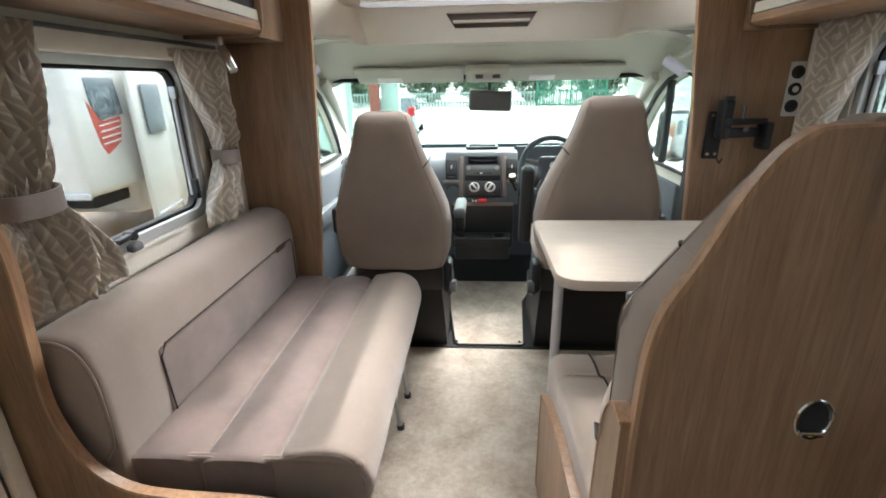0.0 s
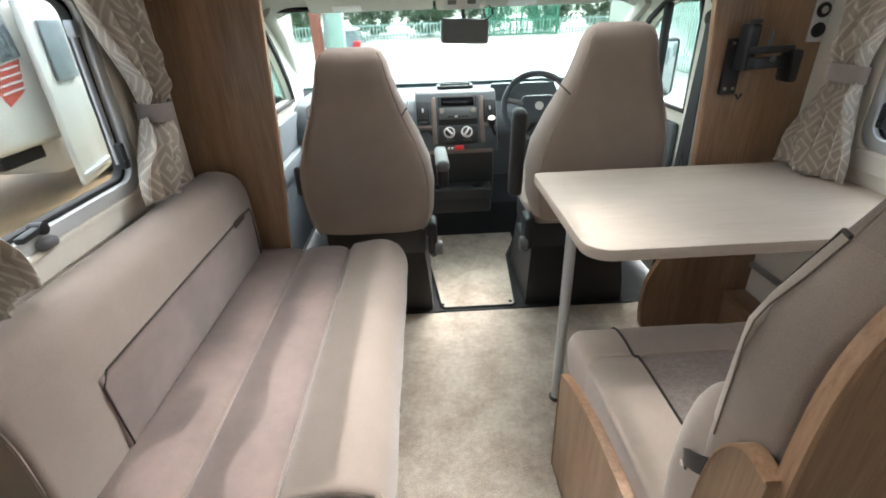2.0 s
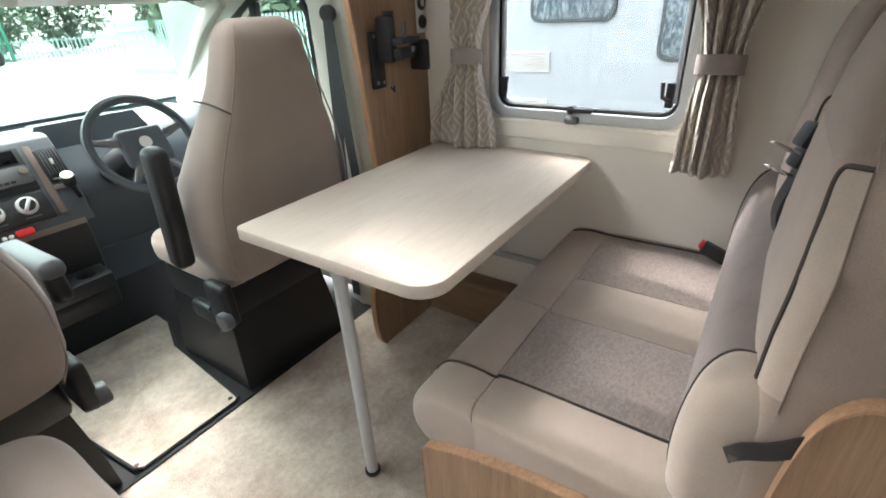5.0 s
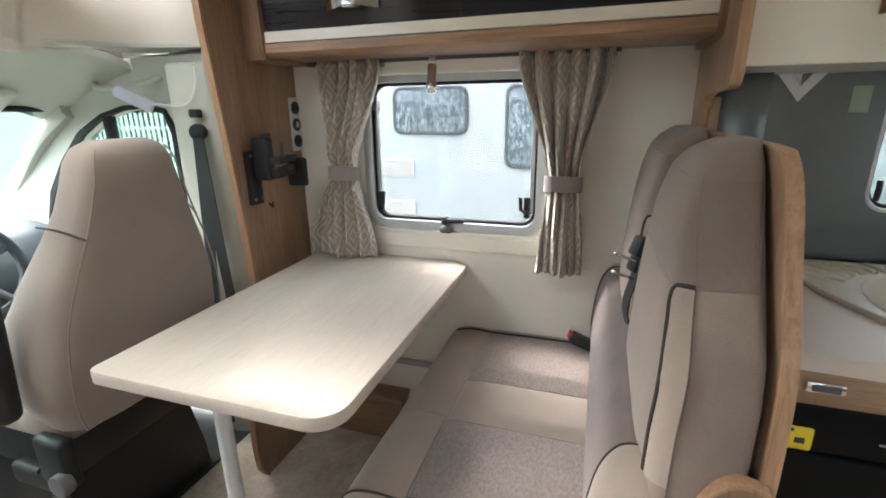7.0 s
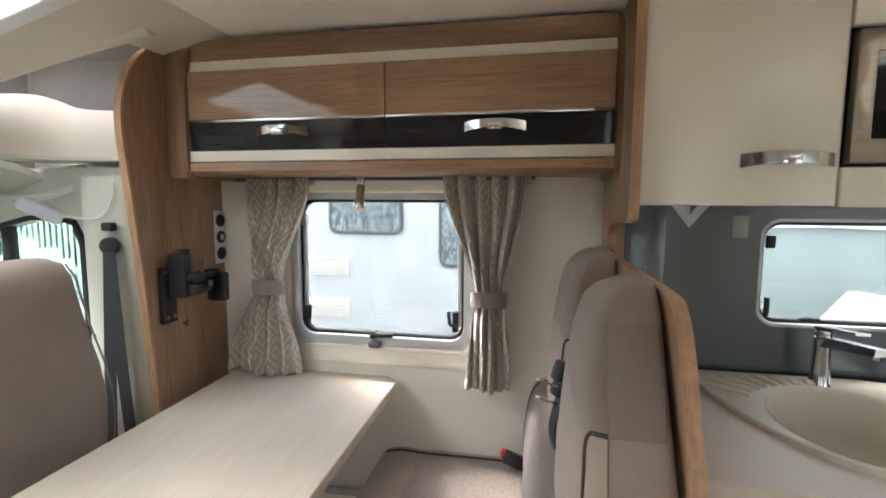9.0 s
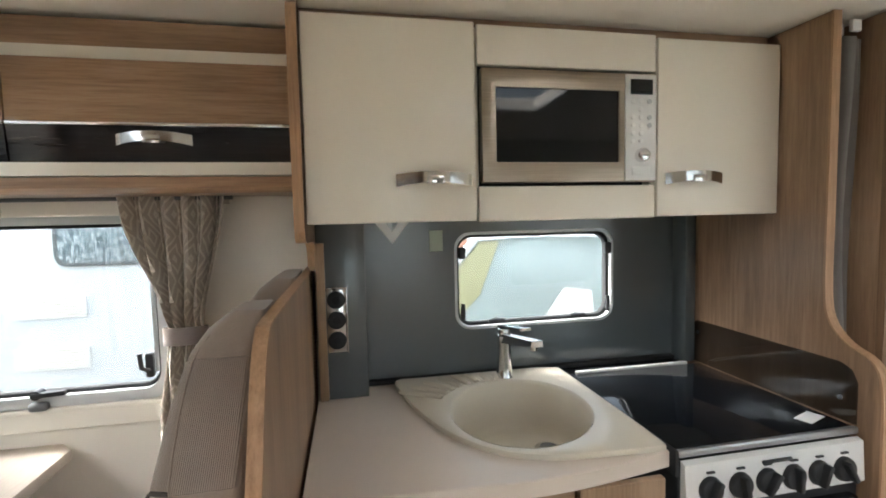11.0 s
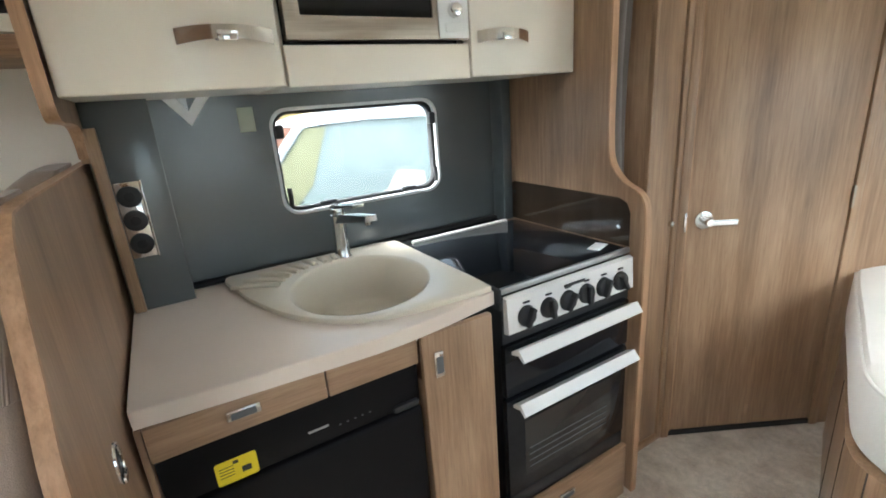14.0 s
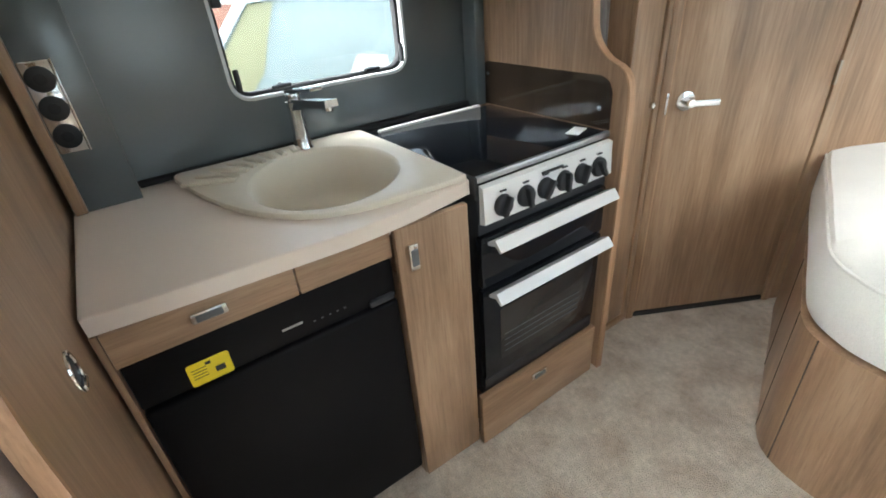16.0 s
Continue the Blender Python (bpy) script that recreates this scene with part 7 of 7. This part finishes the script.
for r in range(6):
    for c in range(3):
        if r in (1,) and c != 1 or (r > 1 and c == 0 and r > 3):
            continue
        part("button", disc((CF - 0.0155, 0.130 + 0.024 * c, 1.765 - 0.021 * r), (-1, 0, 0), 0.0065, 0.003, 10), M_WHITE if c else M_ALU, cpn)
kb = part("dial", disc((CF - 0.0155, 0.155, 1.622), (-1, 0, 0), 0.019, 0.022, 26, 0.016, 0.003), M_CHROME, cpn, "chrome dial")
part("door_button", rbox(CF - 0.019, CF - 0.0155, 0.128, 0.182, 1.570, 1.592, 0.002), M_SILVER, cpn)
solid("cornice_kitchen", rbox(1.34, XR - 0.002, KY0, 1.03, 1.954, 1.978, 0.002), M_OAK_Y, "oak-effect filler above the kitchen cupboards", "filler panel", "structure")

# ---- rear: curtain recess, slim cupboard, angled washroom door ----
rc = thing("privacy_curtain", (1.19, -0.39, 0.0), "dark grey privacy curtain gathered in its recess", "curtain")
bm = bmesh.new()
nn = 60
rows = []
for j in range(13):
    z = 0.02 + 1.90 * j / 12
    rows.append([bm.verts.new((1.17 + 0.14 * (i / nn) + 0.004 * math.sin(j * 0.9), -0.395 + 0.04 * math.sin(i * 0.75 + 0.25 * math.sin(j * 0.8)) + 0.006 * math.sin(j), z)) for i in range(nn + 1)])
for a, b in zip(rows, rows[1:]):
    for i in range(nn):
        bm.faces.new((a[i], a[i + 1], b[i + 1], b[i]))
cl = part("cloth", bm, M_GREYCLOTH, rc)
cl.modifiers.new("thick", "SOLIDIFY").thickness = 0.004
for k in range(5):
    part("glider", obox(pose(1.16 + 0.03 * k, -0.39 + 0.012 * (k % 2), 1.945, 0, 0, 25 * k), 0.012, 0.03, 0.03, 0.003), M_WHITE, rc, "white plastic curtain glider")
solid("wall_recess", join(rbox(1.34, 1.36, -0.46, -0.328, 0.0, 1.976, 0.0), rbox(1.13, XR, -0.47, -0.455, 0.0, 1.976, 0.0)), M_OAK_Z, "oak-effect lining of the curtain recess", "wall", "structure")
sc = thing("slim_wardrobe", (1.15, -0.55, 0.0), "slim oak-effect wardrobe door with a round knob", "wardrobe")
part("frame", plate(rect(-0.645, -0.452, 0.0, 1.976), [rect(-0.61, -0.466, 0.03, 1.90)], "x", 1.108, 1.128, 0.002), M_OAK_Z, sc)
dd = part("door", rbox(1.114, 1.132, -0.605, -0.472, 0.035, 1.894, 0.003), M_OAK_Z, sc, "narrow oak-effect door")
part("knob", disc((1.112, -0.595, 0.93), (-1, 0, 0), 0.011, 0.014, 16, bev=0.003), M_CHROME, dd, "chrome push knob")
part("carcass", rbox(1.134, XR - 0.002, -0.64, -0.474, 0.0, 1.97, 0.0), M_OAK_Z, sc)
A = Vector((1.118, -0.655, 0))
B = Vector((0.810, -1.205, 0))
dirv = (B - A).normalized()
ang = math.degrees(math.atan2(dirv.y, dirv.x))
L = (B - A).length
DM = Matrix.Translation(A) @ pose(0, 0, 0, 0, 0, ang)


def on_door(u0, u1, n0, n1, z0, z1, r=0.003):
    """A box in the angled wall's own axes: u along it, n into the washroom (+)."""
    b = rbox(u0, u1, n0, n1, z0, z1, r)
    bmesh.ops.transform(b, matrix=DM, verts=b.verts)
    return b


wd = tagged(new("door_3"), "oak-effect washroom door, shut, with a chrome lever handle", "door", kind="structure")
part("door_leaf", on_door(0.026, L - 0.016, -0.014, 0.012, 0.03, 1.872, 0.004), M_OAK_Z, wd)
fr = part("door_frame", join(on_door(-0.012, 0.02, -0.022, 0.03, 0.0, 1.976, 0.004), on_door(L - 0.012, L + 0.02, -0.02, 0.03, 0.0, 1.976, 0.004), on_door(-0.012, L + 0.02, -0.018, 0.03, 1.878, 1.976, 0.003)), M_OAK_Z, wd)
part("frame_edge", on_door(0.0205, 0.0245, -0.02, 0.0, 0.03, 1.875, 0.001), M_EDGE, fr)
# Dark strips stand in for the shadow in the gap beside the leaf.
part("gap_shade", on_door(0.0205, 0.0262, -0.008, 0.0, 0.03, 1.875, 0.0), M_PIPING, wd, "dark strip painting the shade in the door gap")
part("gap_shade", on_door(L - 0.0165, L - 0.0118, -0.008, 0.0, 0.03, 1.875, 0.0), M_PIPING, wd)
hc = DM @ Vector((0.080, -0.014, 0.928))
hn = DM.to_3x3() @ Vector((0, -1, 0))
hn = hn if hn.x < 0 else -hn
part("rose", disc(hc, hn, 0.033, 0.010, 26, bev=0.003), M_CHROME, wd, "round chrome rose")
hd = part("handle", join(disc(hc, hn, 0.013, 0.05, 16), obox(DM @ pose(0.127, -0.056, 0.925, 0, 2, 0), 0.108, 0.014, 0.024, 0.005, 3)), M_CHROME, wd, "chrome lever handle")
part("key_plate", on_door(0.008, 0.016, -0.026, -0.02, 0.89, 0.96, 0.001), M_CHROME, wd)
for zz in (0.97,):
    part("hinge", on_door(L - 0.02, L - 0.010, -0.026, -0.012, zz - 0.04, zz + 0.04, 0.003), M_STEEL, wd, "steel hinge")
part("closer", on_door(L - 0.22, L - 0.12, -0.02, -0.014, 1.860, 1.868, 0.001), M_CHROME, wd)
# Black strip gives the open gap under the door its darkness.
solid("gap_shade_washroom", on_door(0.02, L - 0.012, -0.012, 0.01, 0.0, 0.022, 0.002), M_RUBBER, "dark strip standing in for the shaded gap under the washroom door", "threshold", "structure")
# partition beyond the door
w2 = on_door(L + 0.021, L + 0.9, -0.012, 0.02, 0.0, 1.976, 0.003)
solid("wall_washroom", w2, M_OAK_Z, "oak-effect partition beside the washroom door", "wall", "structure")
solid("wall_washroom_back", rbox(1.131, XR, -0.66, -0.642, 0.0, 1.976, 0.0), M_OAK_Z, "oak-effect washroom partition", "wall", "structure")

# ---- fixed bed at the rear ----
bed = thing("fixed_bed", (0.0, -1.2, 0.0), "fixed bed with white mattress on a curved oak-effect base", "bed")
foot = [(p.x, p.y) for p in curve_pts([(0.80, -1.33, 0), (0.724, -1.10, 0), (0.62, -0.82, 0), (0.54, -0.60, 0), (0.485, -0.475, 0), (0.41, -0.405, 0), (0.30, -0.365, 0), (0.0, -0.35, 0)], 6)]
mo = foot + [(XL + 0.01, -0.35), (XL + 0.01, -2.35), (0.80, -2.35)]
ins = [(p.x, p.y) for p in curve_pts([(0.745, -1.17, 0), (0.68, -0.99, 0), (0.61, -0.79, 0), (0.535, -0.58, 0), (0.488, -0.46, 0), (0.425, -0.395, 0), (0.30, -0.362, 0), (0.0, -0.355, 0)], 6)]
mb = part("base", plate(ins + [(XL + 0.02, -0.355), (XL + 0.02, -2.35), (0.79, -2.35)], [], "z", 0.0, 0.475), M_OAK_Z, bed, "curved oak-effect bed base")
for k in (12, 22, 30):
    x, y = ins[k]
    part("joint", rbox(x - 0.002, x + 0.002, y - 0.002, y + 0.002, 0.0, 0.474, 0.001), M_PIPING, mb)
cxm, cym = 0.1, -1.4
rings = []
for k, z in ((0.975, 0.482), (0.995, 0.49), (1.0, 0.51), (1.0, 0.64), (0.992, 0.668), (0.975, 0.682), (0.9, 0.69), (0.5, 0.695)):
    rings.append([(cxm + (x - cxm) * k, cym + (y - cym) * k, z) for x, y in mo])
mt = part("mattress", loft(rings), M_MATTRESS, bed, "white mattress")
part("piping", tube([(cxm + (x - cxm) * 0.992, cym + (y - cym) * 0.992, 0.668) for x, y in foot], 0.005, 8), M_MATTRESS, mt)
